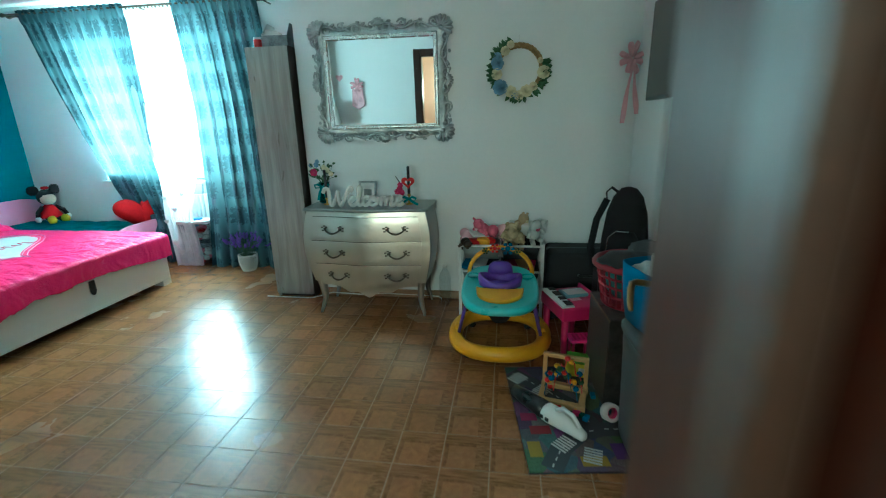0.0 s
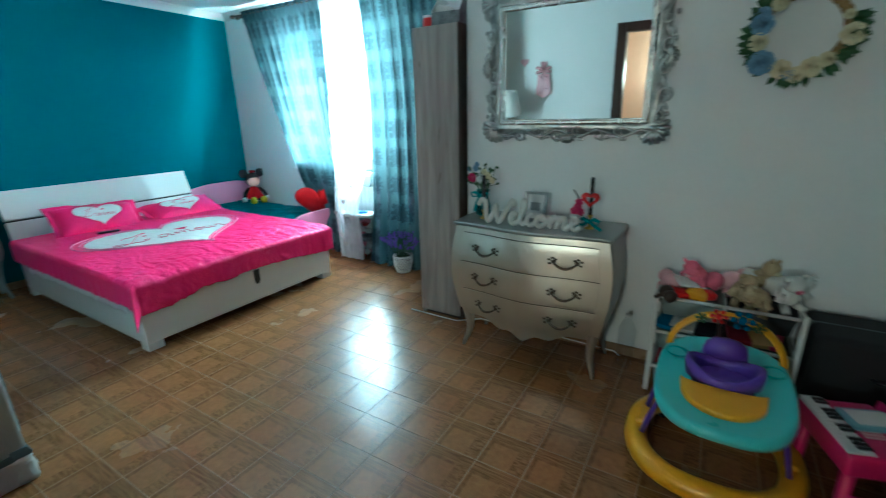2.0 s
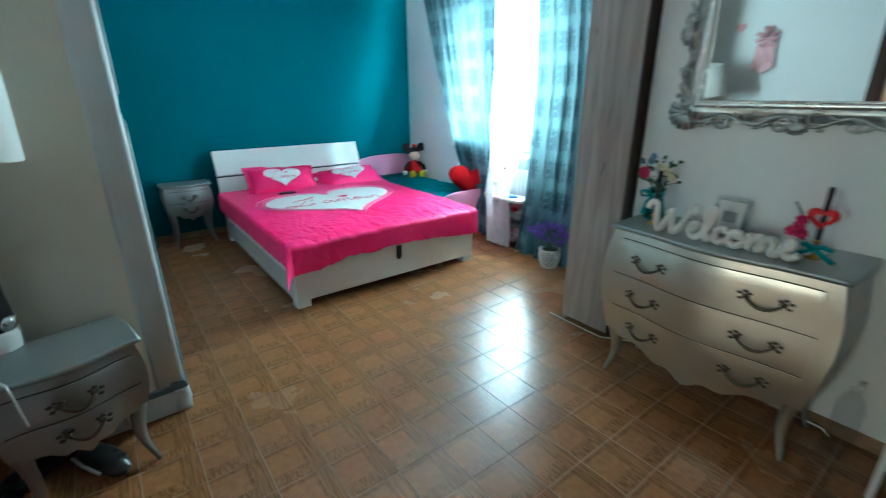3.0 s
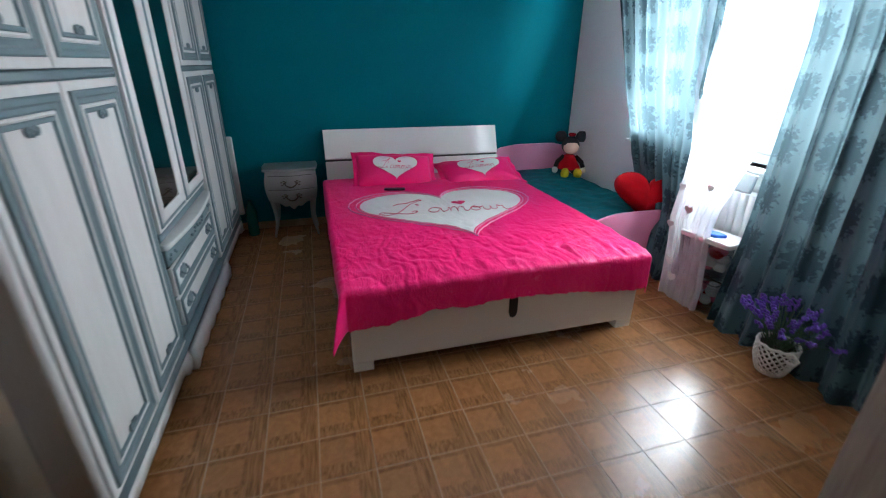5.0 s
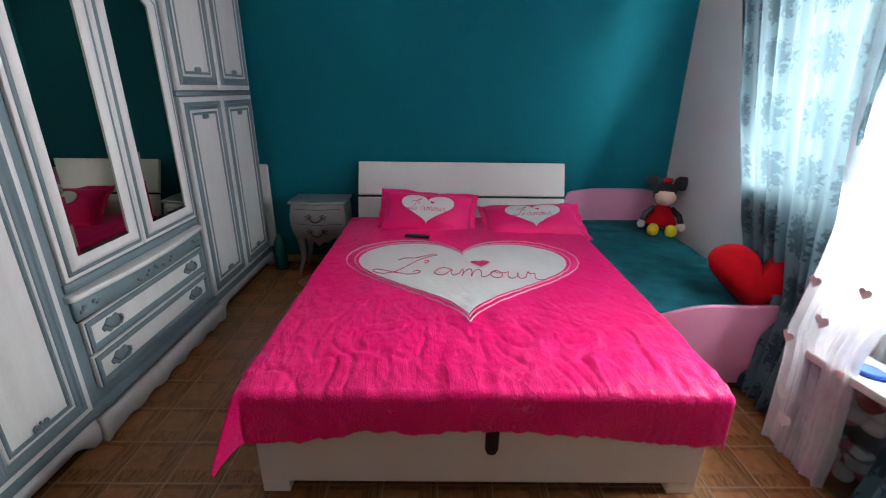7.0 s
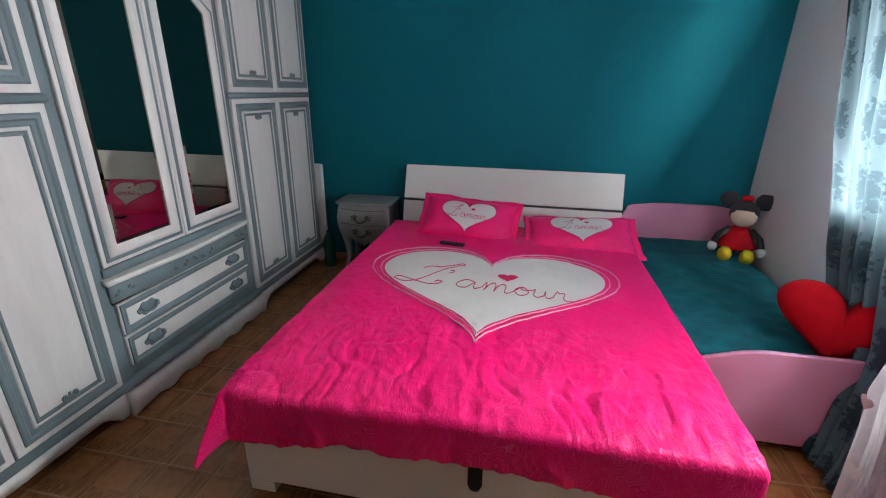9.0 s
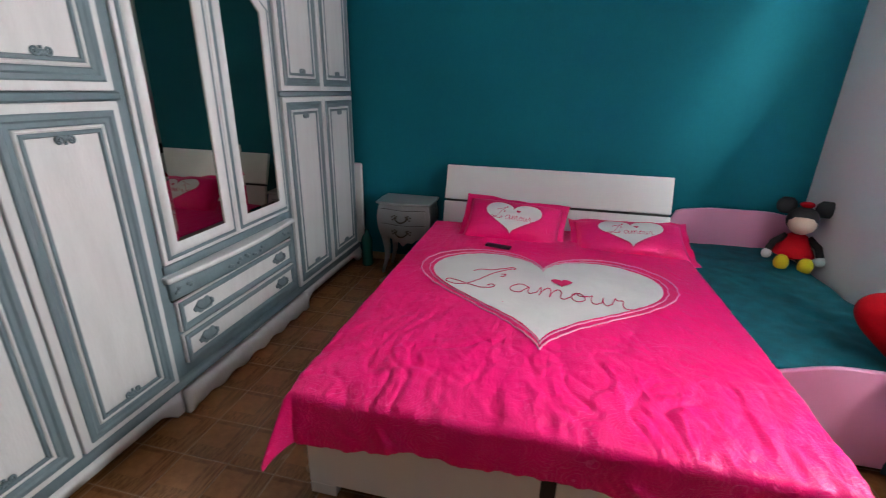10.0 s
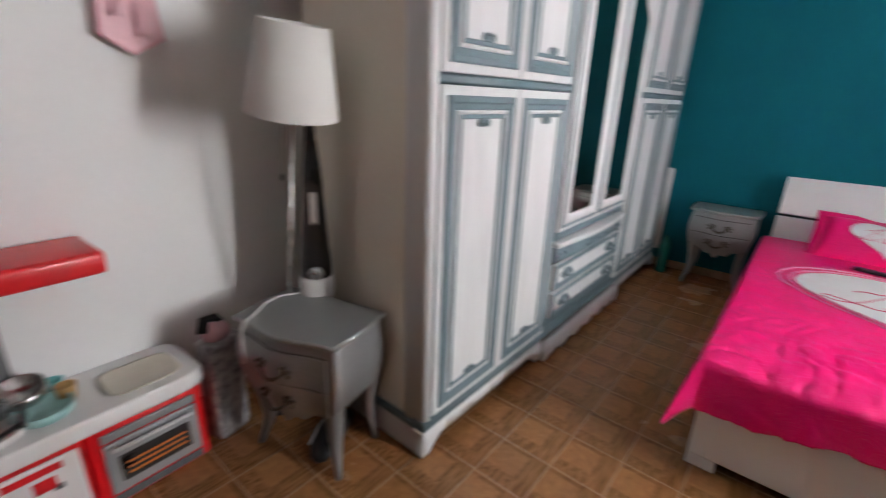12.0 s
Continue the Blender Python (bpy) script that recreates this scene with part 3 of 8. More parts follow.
# window: frame, two casements, sill
window = tagged(new("window_1"), "white two-leaf window letting in bright daylight", "window", kind="structure")
FY = 4.70
for name, a in (("frame_left", (WIN_L, FY, SILL, WIN_L + 0.06, FY + 0.07, WIN_TOP)), ("frame_right", (WIN_R - 0.06, FY, SILL, WIN_R, FY + 0.07, WIN_TOP)),
                ("frame_top", (WIN_L + 0.06, FY, WIN_TOP - 0.06, WIN_R - 0.06, FY + 0.07, WIN_TOP)), ("frame_bottom", (WIN_L + 0.06, FY, SILL, WIN_R - 0.06, FY + 0.07, SILL + 0.06))):
    part("window_frame", box(*a, 0.006), WHITE_PLASTIC, window)
XM = (WIN_L + WIN_R) / 2
for x0, x1 in ((WIN_L + 0.065, XM - 0.002), (XM + 0.002, WIN_R - 0.065)):
    z0, z1 = SILL + 0.065, WIN_TOP - 0.065
    bm = bmesh.new()
    outer = [(x0, z0), (x1, z0), (x1, z1), (x0, z1)]
    rings = []
    for d, y in ((0, FY + 0.05), (0, FY - 0.01), (0.012, FY - 0.018), (0.058, FY - 0.018), (0.07, FY - 0.004), (0.07, FY + 0.05)):
        rings.append([(x0 + d, y, z0 + d), (x1 - d, y, z0 + d), (x1 - d, y, z1 - d), (x0 + d, y, z1 - d)])
    loft(rings, True, False, bm)
    for f in bm.faces:
        f.smooth = False
    sash = part("sash", bm, WHITE_PLASTIC, window)
    pane = part("pane", box(x0 + 0.07, FY + 0.018, z0 + 0.07, x1 - 0.07, FY + 0.026, z1 - 0.07), PANE, sash)
    pane.visible_shadow = False
part("window_sill", box(WIN_L - 0.04, YN - 0.04, SILL - 0.03, WIN_R + 0.04, FY, SILL, 0.006), PLASTER, window)
bm = tube([(XM, FY - 0.02, 1.55), (XM, FY - 0.05, 1.55), (XM, FY - 0.05, 1.45)], 0.009)
part("window_handle", bm, WHITE_PLASTIC, window, smooth=True)

# door frame and the open leaf
frame_ob = tagged(new("door_1"), "dark mahogany door frame between bedroom and corridor", "door frame", kind="structure")
for x0, x1 in ((DOOR_L - 0.05, DOOR_L), (DOOR_R, DOOR_R + 0.05)):
    part("jamb", box(x0, YS - 0.16, 0, x1, YS + 0.004, DOOR_TOP, 0.004, 1), MAHOG_DARK, frame_ob)
part("lintel", box(DOOR_L - 0.05, YS - 0.16, DOOR_TOP + 0.001, DOOR_R + 0.05, YS + 0.004, DOOR_TOP + 0.05, 0.004, 1), MAHOG_DARK, frame_ob)
for y0, y1 in ((YS + 0.005, YS + 0.025), (YS - 0.181, YS - 0.161)):
    for x0, x1 in ((DOOR_L - 0.11, DOOR_L - 0.008), (DOOR_R + 0.008, DOOR_R + 0.11)):
        part("casing", box(x0, y0, 0, x1, y1, DOOR_TOP + 0.10, 0.006), MAHOG_DARK, frame_ob)
    part("casing", box(DOOR_L - 0.007, y0, DOOR_TOP + 0.006, DOOR_R + 0.007, y1, DOOR_TOP + 0.10, 0.006), MAHOG_DARK, frame_ob)
# dark brown on the stop stands in for shade in the hinge jamb's rebate
part("stop", box(DOOR_R - 0.014, YS - 0.124, 0, DOOR_R, YS - 0.095, DOOR_TOP, 0.003, 1), BROWN_EDGE, frame_ob)

leaf = thing("door_leaf", pose(0.524, 0.245, 0, 0, 0, 73.7), "glossy mahogany veneered door standing open into the room", "door", kind="structure")
part("panel", box(0, -0.04, 0.008, 1.065, 0, 2.165, 0.004), MAHOG, leaf)
for s, y in ((1, 0.0), (-1, -0.04)):
    bm = prism([(1.0 + 0.021 * math.cos(a) , 0.98 + 0.105 * math.sin(a)) for a in [2 * math.pi * k / 20 for k in range(20)]], 0, 0.006, 0.002)
    bm.transform(Matrix(((1, 0, 0, 0), (0, 0, s, y), (0, 1, 0, 0), (0, 0, 0, 1))))
    part("handle_plate", bm, BRONZE, leaf, "aged brass plate")
    pts = [(1.0, y + s * 0.004, 1.02), (1.0, y + s * 0.045, 1.02), (0.99, y + s * 0.055, 1.018), (0.955, y + s * 0.057, 1.01), (0.905, y + s * 0.055, 0.995), (0.88, y + s * 0.052, 0.985)]
    part("lever", tube(pts, [0.009, 0.009, 0.009, 0.009, 0.008, 0.006], 10), shader("worn_brass", (0.42, 0.28, 0.10), 0.3, metal=0.9), leaf, "curved worn brass lever", True)
for z in (0.25, 1.05, 1.85):
    part("hinge", lathe([(0.009, z - 0.05), (0.010, z - 0.045), (0.010, z + 0.045), (0.009, z + 0.05)], 10, at=(-0.004, 0.006, 0)), BRONZE, leaf, smooth=True)

# the corridor, as the mirror shows it
sideboard = thing("sideboard", pose(-1.17, -1.6, 0), "brown wooden sideboard standing in the corridor", "sideboard")
part("body", box(-0.2, -0.5, 0.08, 0.2, 0.5, 0.92, 0.006), MAHOG, sideboard)
part("top", box(-0.22, -0.52, 0.921, 0.22, 0.52, 0.95, 0.006), MAHOG_DARK, sideboard)
for y in (-0.25, 0.25):
    part("door", box(0.201, y - 0.235, 0.12, 0.218, y + 0.235, 0.88, 0.004), MAHOG, sideboard)
for sx in (-0.17, 0.17):
    for sy in (-0.46, 0.46):
        part("foot", box(sx - 0.025, sy - 0.025, 0, sx + 0.025, sy + 0.025, 0.08), MAHOG_DARK, sideboard)
sconce = thing("wall_sconce", pose(-1.4, -0.75, 1.75), "lit corridor wall lamp with a warm globe", "lamp")
part("bracket", tube([(0.005, 0, -0.12), (0.05, 0, -0.12), (0.10, 0, -0.10), (0.10, 0, -0.06)], 0.008), BRONZE, sconce, smooth=True)
part("back_plate", moved(lathe([(0.035, 0), (0.035, 0.006), (0.02, 0.010)], 16), pose(0, 0, -0.12, 0, 90, 0)), BRONZE, sconce)
part("globe", ball(bmesh.new(), (0.10, 0, 0), 0.06, 16), BULB, sconce, "warm glowing glass globe")
copy_thing(sconce, pose(-0.25, -3.4, 1.75, 0, 0, 90))
for y, z0, z1 in ((-1.25, 1.35, 1.85), (-1.95, 1.40, 1.80)):
    pic = thing("framed_picture", pose(-1.398, y, 0), "dark framed picture on the corridor wall", "picture", "corridor pictures")
    part("frame", box(0, -0.17, z0, 0.02, 0.17, z1, 0.005), MAHOG_DARK, pic)
    part("print", box(0.0205, -0.13, z0 + 0.04, 0.0225, 0.13, z1 - 0.04), CARD, pic)

# ---- bombe chest and bedside tables ----
def bail_handle(w):
    """A drop handle with two leafy roses, across x, standing out along -y."""
    bm = bmesh.new()
    for s in (-1, 1):
        x = s * w / 2
        ball(bm, (x, -0.006, 0.002), (0.012, 0.007, 0.010), 8)
        for a, l in ((20, 0.022), (75, 0.017), (-35, 0.020), (130, 0.013)):
            d = Vector((s * math.cos(radians(a)), 0, math.sin(radians(a))))
            ball(bm, Vector((x, -0.005, 0.003)) + d * l, (0.009, 0.005, 0.007), 6)
    pts = []
    for k in range(13):
        u = -1 + k / 6
        pts.append((u * w / 2, -0.012 - 0.012 * math.cos(u * math.pi / 2), 0.0 - 0.024 * math.cos(u * math.pi / 2) ** 0.8 if abs(u) < 1 else 0.0))
    tube(pts, [0.0045 + 0.002 * math.cos((k - 6) / 6 * math.pi / 2) for k in range(13)], 6, bm)
    ball(bm, (0, -0.024, -0.024), (0.012, 0.006, 0.006), 6)
    return bm


def bombe(name, m, w, d, h, leg, rows, cols, label, category, finish, side, top_finish, group=""):
    """A curved chest: x across, front towards -y, back at y = 0, feet on z = 0."""
    ob = thing(name, m, label, category, group)
    top_t = 0.026
    zt = h - top_t

    def wide(z):
        s = min(1.0, max(0.0, (z - leg) / (zt - leg)))
        return w / 2 * (0.885 + 0.115 * math.sin(math.pi * (0.08 + 0.80 * s ** 1.15)) ** 1.2 - 0.05 * (1 - s) ** 2)

    def deep(z):
        s = min(1.0, max(0.0, (z - leg) / (zt - leg)))
        return d * (0.86 + 0.09 * math.sin(math.pi * (0.1 + 0.78 * s)) - 0.05 * (1 - s) ** 2)

    def serp(u):
        return 0.11 * d * (0.5 + 0.5 * math.cos(math.pi * u)) - 0.018 * d * math.sin(math.pi * u) ** 2

    def front(u, z, out=0.0):
        return Vector((u * wide(z), -deep(z) - serp(u) - out, z))

    def hem(u):
        a = abs(u)
        return leg - 0.10 * h * (0.30 * math.cos(math.pi * a * 1.2) + 0.22 * math.cos(5 * math.pi * a) * (1 - a)) + (0.06 * h if a > 0.75 else 0.06 * h * a ** 3)

    nu, nz = 32, 18
    bm = bmesh.new()
    us = [-1 + 2 * i / nu for i in range(nu + 1)]
    loft([[front(u, hem(u) + (zt - hem(u)) * k / nz) for u in us] for k in range(nz + 1)], False, False, bm)
    loft([[front(u, hem(u) + (zt - hem(u)) * k / nz, -0.016) for u in us] for k in range(nz + 1)], False, False, bm)
    loft([[front(u, hem(u)) for u in us], [front(u, hem(u), -0.016) for u in us]], False, False, bm)
    part("front_frame", bm, finish, ob, smooth=True)
    for s in (-1, 1):
        rings = []
        for k in range(nz + 1):
            z = hem(1) + (zt - hem(1)) * k / nz
            f = front(s, z)
            rings.append([(f.x, f.y + (0 - f.y) * q / 6, z) for q in range(7)] + [(f.x - s * 0.016, 0, z), (f.x - s * 0.016, f.y + 0.016, z)])
        part("side_panel", loft(rings, True, True), side, ob, smooth=False)
    part("back_panel", box(-wide(leg) + 0.018, -0.012, leg, wide(leg) - 0.018, 0, zt), side, ob)
    # top board, its rim moulded and its front following the curve
    rings = []
    for z, o in ((zt + 0.001, 0.000), (zt + 0.006, 0.012), (zt + 0.013, 0.016), (h - 0.004, 0.016), (h, 0.011)):
        ring = []
        for u in us:
            p = front(u, zt)
            ring.append((u * (wide(zt) + o * 1.3), p.y - o, z))
        hw = wide(zt) + o * 1.3
        ring += [(hw + 0.012, -deep(zt) * 0.45, z), (hw + 0.004, 0, z), (-hw - 0.004, 0, z), (-hw - 0.012, -deep(zt) * 0.45, z)]
        rings.append(ring)
    part("top", loft(rings, True, True), top_finish, ob, "grey silver painted top with moulded rim")
    # drawers, a pull on each
    z0, z1 = leg + 0.05 * h, zt - 0.035
    for r in range(rows):
        a, b = z0 + (z1 - z0) * r / rows + 0.003, z0 + (z1 - z0) * (r + 1) / rows - 0.003
        lo = lambda u, a=a, r=r: a - (0.012 * (1 - abs(u)) if r == 0 else 0.0)
        span = 0.87
        bm = bmesh.new()
        vs = [-span + 2 * span * i / 28 for i in range(29)]
        ring = []
        for k in range(9):
            ring.append([front(u, lo(u) + (b - lo(u)) * k / 8, 0.006 if 0 < k < 8 else 0.004) for u in vs])
        loft(ring, False, False, bm)
        loft([[front(u, lo(u), 0.004) for u in vs], [front(u, lo(u), -0.004) for u in vs]], False, False, bm)
        loft([[front(u, b, 0.004) for u in vs], [front(u, b, -0.004) for u in vs]], False, False, bm)
        for u in (-span, span):
            loft([[front(u, lo(u) + (b - lo(u)) * k / 8, 0.0055) for k in range(9)], [front(u, lo(u) + (b - lo(u)) * k / 8, -0.004) for k in range(9)]], False, False, bm)
        dr = part("drawer", bm, finish, ob, smooth=True)
        # thin dark strip over each drawer, its shade painted in
        part("drawer_gap_shade", loft([[front(u, b + 0.0028 + dz, 0.0012) for u in vs] for dz in (-0.002, 0.002)], False, False), DARK, ob)
        zc = (a + b) / 2
        for u in ([-0.5, 0.5] if cols == 2 else [0.0]):
            p, q = front(u - 0.05, zc, 0.006), front(u + 0.05, zc, 0.006)
            t = math.degrees(math.atan2(q.y - p.y, q.x - p.x))
            c = (p + q) / 2
            part("handle", bail_handle(0.105 if cols == 2 else 0.085), BRONZE, dr, "dark bronze drop handle", True, pose(c.x, c.y, c.z, 0, 0, t) @ Matrix.Scale(1.2, 4))
    # cabriole legs
    for sx in (-1, 1):
        for fr in (True, False):
            rings = []
            for k in range(13):
                s = k / 12
                z = (leg + 0.10 * h) * (1 - s)
                kick = -0.020 * math.sin(math.pi * s) + 0.020 * smooth_step(s, 0.55, 1.0)
                r = 0.034 * (1 - s) ** 0.8 + 0.0125
                x = sx * (wide(leg) - 0.016 + kick * 0.8)
                y = (-deep(leg) - serp(1) + 0.016 - kick * 0.8) if fr else -0.026
                rings.append([(x - r * 0.6, y - r * 0.6, z), (x + r * 0.6, y - r * 0.6, z), (x + r * 0.6, y + r * 0.6, z), (x - r * 0.6, y + r * 0.6, z)])
            part("leg", loft(rings), finish if fr else side, ob)
    return ob


bombe("commode", pose(-0.643, 3.487, 0), 0.995, 0.435, 0.862, 0.205, 3, 2, "champagne silver leaf bombe chest with three drawers", "chest of drawers", LEAFED, SILVER_SIDE, SILVER_TOP)
bombe("bedside_table", pose(-5.25, 1.672, 0, 0, 0, 90), 0.445, 0.31, 0.635, 0.30, 2, 1, "silver bedside table beside the double bed", "bedside table", SILVER_SIDE, SILVER_SIDE, SILVER_TOP, "bedside tables")
bombe("bedside_table", pose(-2.078, 0.742, 0, 0, 0, 104), 0.47, 0.325, 0.597, 0.25, 2, 1, "silver bedside table standing against the wardrobe's side", "bedside table", SILVER_SIDE, SILVER_SIDE, SILVER_TOP, "bedside tables")


# ---- wardrobe ----
WY, WX0, WX1, WX2, WX3 = 1.160, -2.165, -3.145, -4.195, -5.225
wardrobe = thing("wardrobe", pose(0, 0, 0), "large white wardrobe with blue-grey mouldings and two mirrors", "wardrobe")
part("side_panel", box(WX0 - 0.022, 0.50, 0.02, WX0, WY - 0.045, 2.56, 0.002, 1), WARD_SIDE, wardrobe, "plain beige laminate side")
part("side_panel", box(WX3, 0.50, 0.02, WX3 + 0.022, WY - 0.045, 2.56, 0.002, 1), WARD_SIDE, wardrobe)
part("carcass", box(WX3 + 0.023, 0.50, 0.05, WX0 - 0.023, WY - 0.05, 2.56), WARD_SIDE, wardrobe)
bm = loft([[(x, y, z) for x, y in ((WX0 + 0.001, WY - 0.110), (WX0 + 0.008, WY - 0.095), (WX0 + 0.010, WY - 0.012), (WX0 + 0.003, WY + 0.006), (WX0 - 0.025, WY + 0.008), (WX0 - 0.025, WY - 0.110))] for z in (0.14, 2.56)])
part("corner_post", bm, WARD_WHITE, wardrobe)
for x0, x1 in ((WX1, WX0 - 0.026), (WX2, WX1), (WX3, WX2)):
    part("face_frame", box(x0, WY - 0.049, 0.12, x1, WY - 0.012, 2.56), WARD_GREY, wardrobe)


def moulding(x0, z0, x1, z1, profile, y):
    """A mitred moulding round a rectangle; profile: (distance inwards, height over y)."""
    bm = bmesh.new()
    rings = [[(x0 + a, y + b, z0 + a), (x1 - a, y + b, z0 + a), (x1 - a, y + b, z1 - a), (x0 + a, y + b, z1 - a)] for a, b in profile]
    loft(rings, True, False, bm)
    for f in bm.faces:
        f.smooth = False
    return bm


def scroll_mesh():
    """A small carved cartouche of two curls."""
    bm = bmesh.new()
    for s in (-1, 1):
        pts, rad = [], []
        for k in range(17):
            a = k / 16 * 2.6 * math.pi
            r = 0.016 * (1 - 0.72 * k / 16)
            pts.append((s * (0.020 - r * math.cos(a) * 0.9 + 0.0), 0.006, -0.004 + r * math.sin(a)))
            rad.append(0.0055 - 0.002 * k / 16)
        tube(pts, rad, 6, bm)
        ball(bm, (s * 0.020, 0.006, -0.004), (0.006, 0.006, 0.006), 6)
    ball(bm, (0, 0.005, 0.002), (0.012, 0.006, 0.014), 8)
    ball(bm, (0, 0.005, -0.014), (0.007, 0.005, 0.009), 6)
    return bm


scroll = None
BAND = ((0.0, 0.0), (0.0, 0.007), (0.006, 0.011), (0.020, 0.012), (0.027, 0.006), (0.040, 0.005), (0.046, 0.0))
THIN = ((0.0, 0.0), (0.0, 0.005), (0.004, 0.008), (0.012, 0.008), (0.016, 0.0))
BEAD = ((0.0, 0.0), (0.001, 0.005), (0.006, 0.008), (0.011, 0.005), (0.012, 0.0))


def panelled_door(x0, x1, z0, z1, ornaments):
    """A white door with a broad and a narrow blue-grey moulding and a white bead between them."""
    global scroll
    door = part("door", box(x0, WY - 0.011, z0, x1, WY + 0.011, z1, 0.003, 1), WARD_WHITE, wardrobe)
    y = WY + 0.0111
    a = 0.030
    part("outer_moulding", moulding(x0 + a, z0 + a, x1 - a, z1 - a, BAND, y), WARD_GREY, door, "blue-grey moulding")
    a += 0.047
    part("bead", moulding(x0 + a, z0 + a, x1 - a, z1 - a, BEAD, y), WARD_WHITE, door)
    a += 0.013
    part("inner_moulding", moulding(x0 + a, z0 + a, x1 - a, z1 - a, THIN, y), WARD_GREY, door, "blue-grey moulding")
    for z, flip in ornaments:
        m = pose((x0 + x1) / 2, y, z, 0, 0 if not flip else 180, 0)
        if scroll is None:
            scroll = part("carved_scroll", scroll_mesh(), WARD_GREY, door, "blue-grey carved scroll", True, m)
        else:
            again(scroll, m, door)
    return door


for xa, xb in ((WX1, WX0 - 0.02), (WX3 + 0.012, WX2)):
    mid = (xa + xb) / 2
    for x0, x1 in ((xa + 0.022, mid - 0.005), (mid + 0.005, xb - 0.018)):
        panelled_door(x0, x1, 0.17, 1.425, ((1.425 - 0.115, False), (0.17 + 0.115, True)))
        panelled_door(x0, x1, 1.462, 2.53, ((1.462 + 0.115, True), (2.415, False)))
    part("rail", moved(loft([[(0, y, z) for y, z in ((0, -0.016), (0.014, -0.014), (0.020, -0.006), (0.014, 0), (0.020, 0.006), (0.014, 0.014), (0, 0.016))], [(xb - xa, y, z) for y, z in ((0, -0.016), (0.014, -0.014), (0.020, -0.006), (0.014, 0), (0.020, 0.006), (0.014, 0.014), (0, 0.016))]]), pose(xa, WY - 0.012, 1.4435)), WARD_GREY, wardrobe)
part("gap_strip", box(-2.662, WY - 0.0115, 1.465, -2.655, WY + 0.004, 2.53), BROWN_EDGE, wardrobe)

# mirror doors with shaped heads
xm = (WX1 + WX2) / 2
for x0, x1, outer in ((WX2 + 0.035, xm - 0.002, -1), (xm + 0.002, WX1 - 0.035, 1)):
    z0, z1, zs = 0.735, 2.40, 1.885
    door = part("mirror_door", box(x0, WY - 0.011, z0, x1, WY + 0.008, z1, 0.003, 1), WARD_WHITE, wardrobe)

    def head(d):
        """The opening's outline, d inside the stile: straight below, stepped and arched above on its outer side."""
        a, b, c = x0 + d, x1 - d, z0 + d
        o, i, s = (a, b, 1) if outer < 0 else (b, a, -1)
        pts = [(i, c), (o, c), (o, zs - 0.3 * d)]
        for k in range(1, 9):
            q = k / 8
            pts.append((o + s * (0.03 + (abs(i - o) - 0.03) * q), zs + 0.015 - 0.3 * d + 0.33 * math.sin(q * math.pi / 2) ** 1.3))
        return pts

    y = WY + 0.0081
    rings = []
    for d, hgt in ((0.018, 0.0), (0.020, 0.006), (0.030, 0.008), (0.036, 0.004)):
        rings.append([(px, y + hgt, pz) for px, pz in head(d)])
    bm = loft(rings, True, False)
    part("grey_moulding", bm, WARD_GREY, door, "blue-grey moulding")
    rings = [[(px, y + hgt, pz) for px, pz in head(d)] for d, hgt in ((0.037, 0.003), (0.042, 0.012), (0.055, 0.018), (0.072, 0.015), (0.082, 0.006), (0.086, 0.001))]
    part("white_moulding", loft(rings, True, False), WARD_WHITE, door, smooth=True)
    bm = bmesh.new()
    inner = [bm.verts.new((px, y + 0.003, pz)) for px, pz in head(0.103)]
    rim = [bm.verts.new((px, y + 0.0006, pz)) for px, pz in head(0.085)]
    bm.faces.new(inner)
    n = len(inner)
    for k in range(n):
        bm.faces.new((rim[k], rim[(k + 1) % n], inner[(k + 1) % n], inner[k]))
    part("mirror_glass", bm, SMOKED, door, "dark bevelled mirror glass")

# ledge, carved rail and two drawers under the mirrors
def bowed(x0, x1, z0, z1, y0, bow, n=20):
    """A board whose front bows out."""
    rings = []
    for z, o in ((z0, -0.006), (z0 + 0.006, 0.0), (z1 - 0.005, 0.0), (z1, -0.006)):
        ring = [(x0, WY - 0.011, z)]
        for k in range(n + 1):
            q = k / n
            ring.append((x0 + (x1 - x0) * q, y0 + bow * math.sin(math.pi * q) + o, z))
        ring.append((x1, WY - 0.011, z))
        rings.append(ring)
    return loft(rings)


part("ledge", bowed(WX2 + 0.02, WX1 - 0.02, 0.655, 0.682, WY + 0.030, 0.035), WARD_WHITE, wardrobe, "white bowed ledge")
part("ledge_mould", bowed(WX2 + 0.03, WX1 - 0.03, 0.690, 0.728, WY + 0.002, 0.0), WARD_GREY, wardrobe)
rail = part("carved_rail", bowed(WX2 + 0.035, WX1 - 0.035, 0.565, 0.648, WY + 0.010, 0.030), WARD_GREY, wardrobe, "blue-grey carved rail")
bm = bmesh.new()
for k in range(-7, 8):
    q = 0.5 + k / 15
    x, y = WX2 + 0.035 + (WX1 - WX2 - 0.07) * q, WY + 0.010 + 0.030 * math.sin(math.pi * q)
    if abs(k) in (0, 1, 2, 6, 7):
        for j in range(2):
            ball(bm, (x + 0.016 * j - 0.008, y + 0.002, 0.606 + 0.012 * math.sin(k * 2.1 + j * 1.7)), (0.014, 0.008, 0.012), 7)
tagged(part("carving", bm, WARD_GREY, rail, smooth=True), kind="stuff")
# dark strip painting the shade between carved rail and upper drawer
part("rail_gap_shade", box(WX2 + 0.04, WY - 0.011, 0.553, WX1 - 0.04, WY + 0.001, 0.562), DARK, wardrobe)


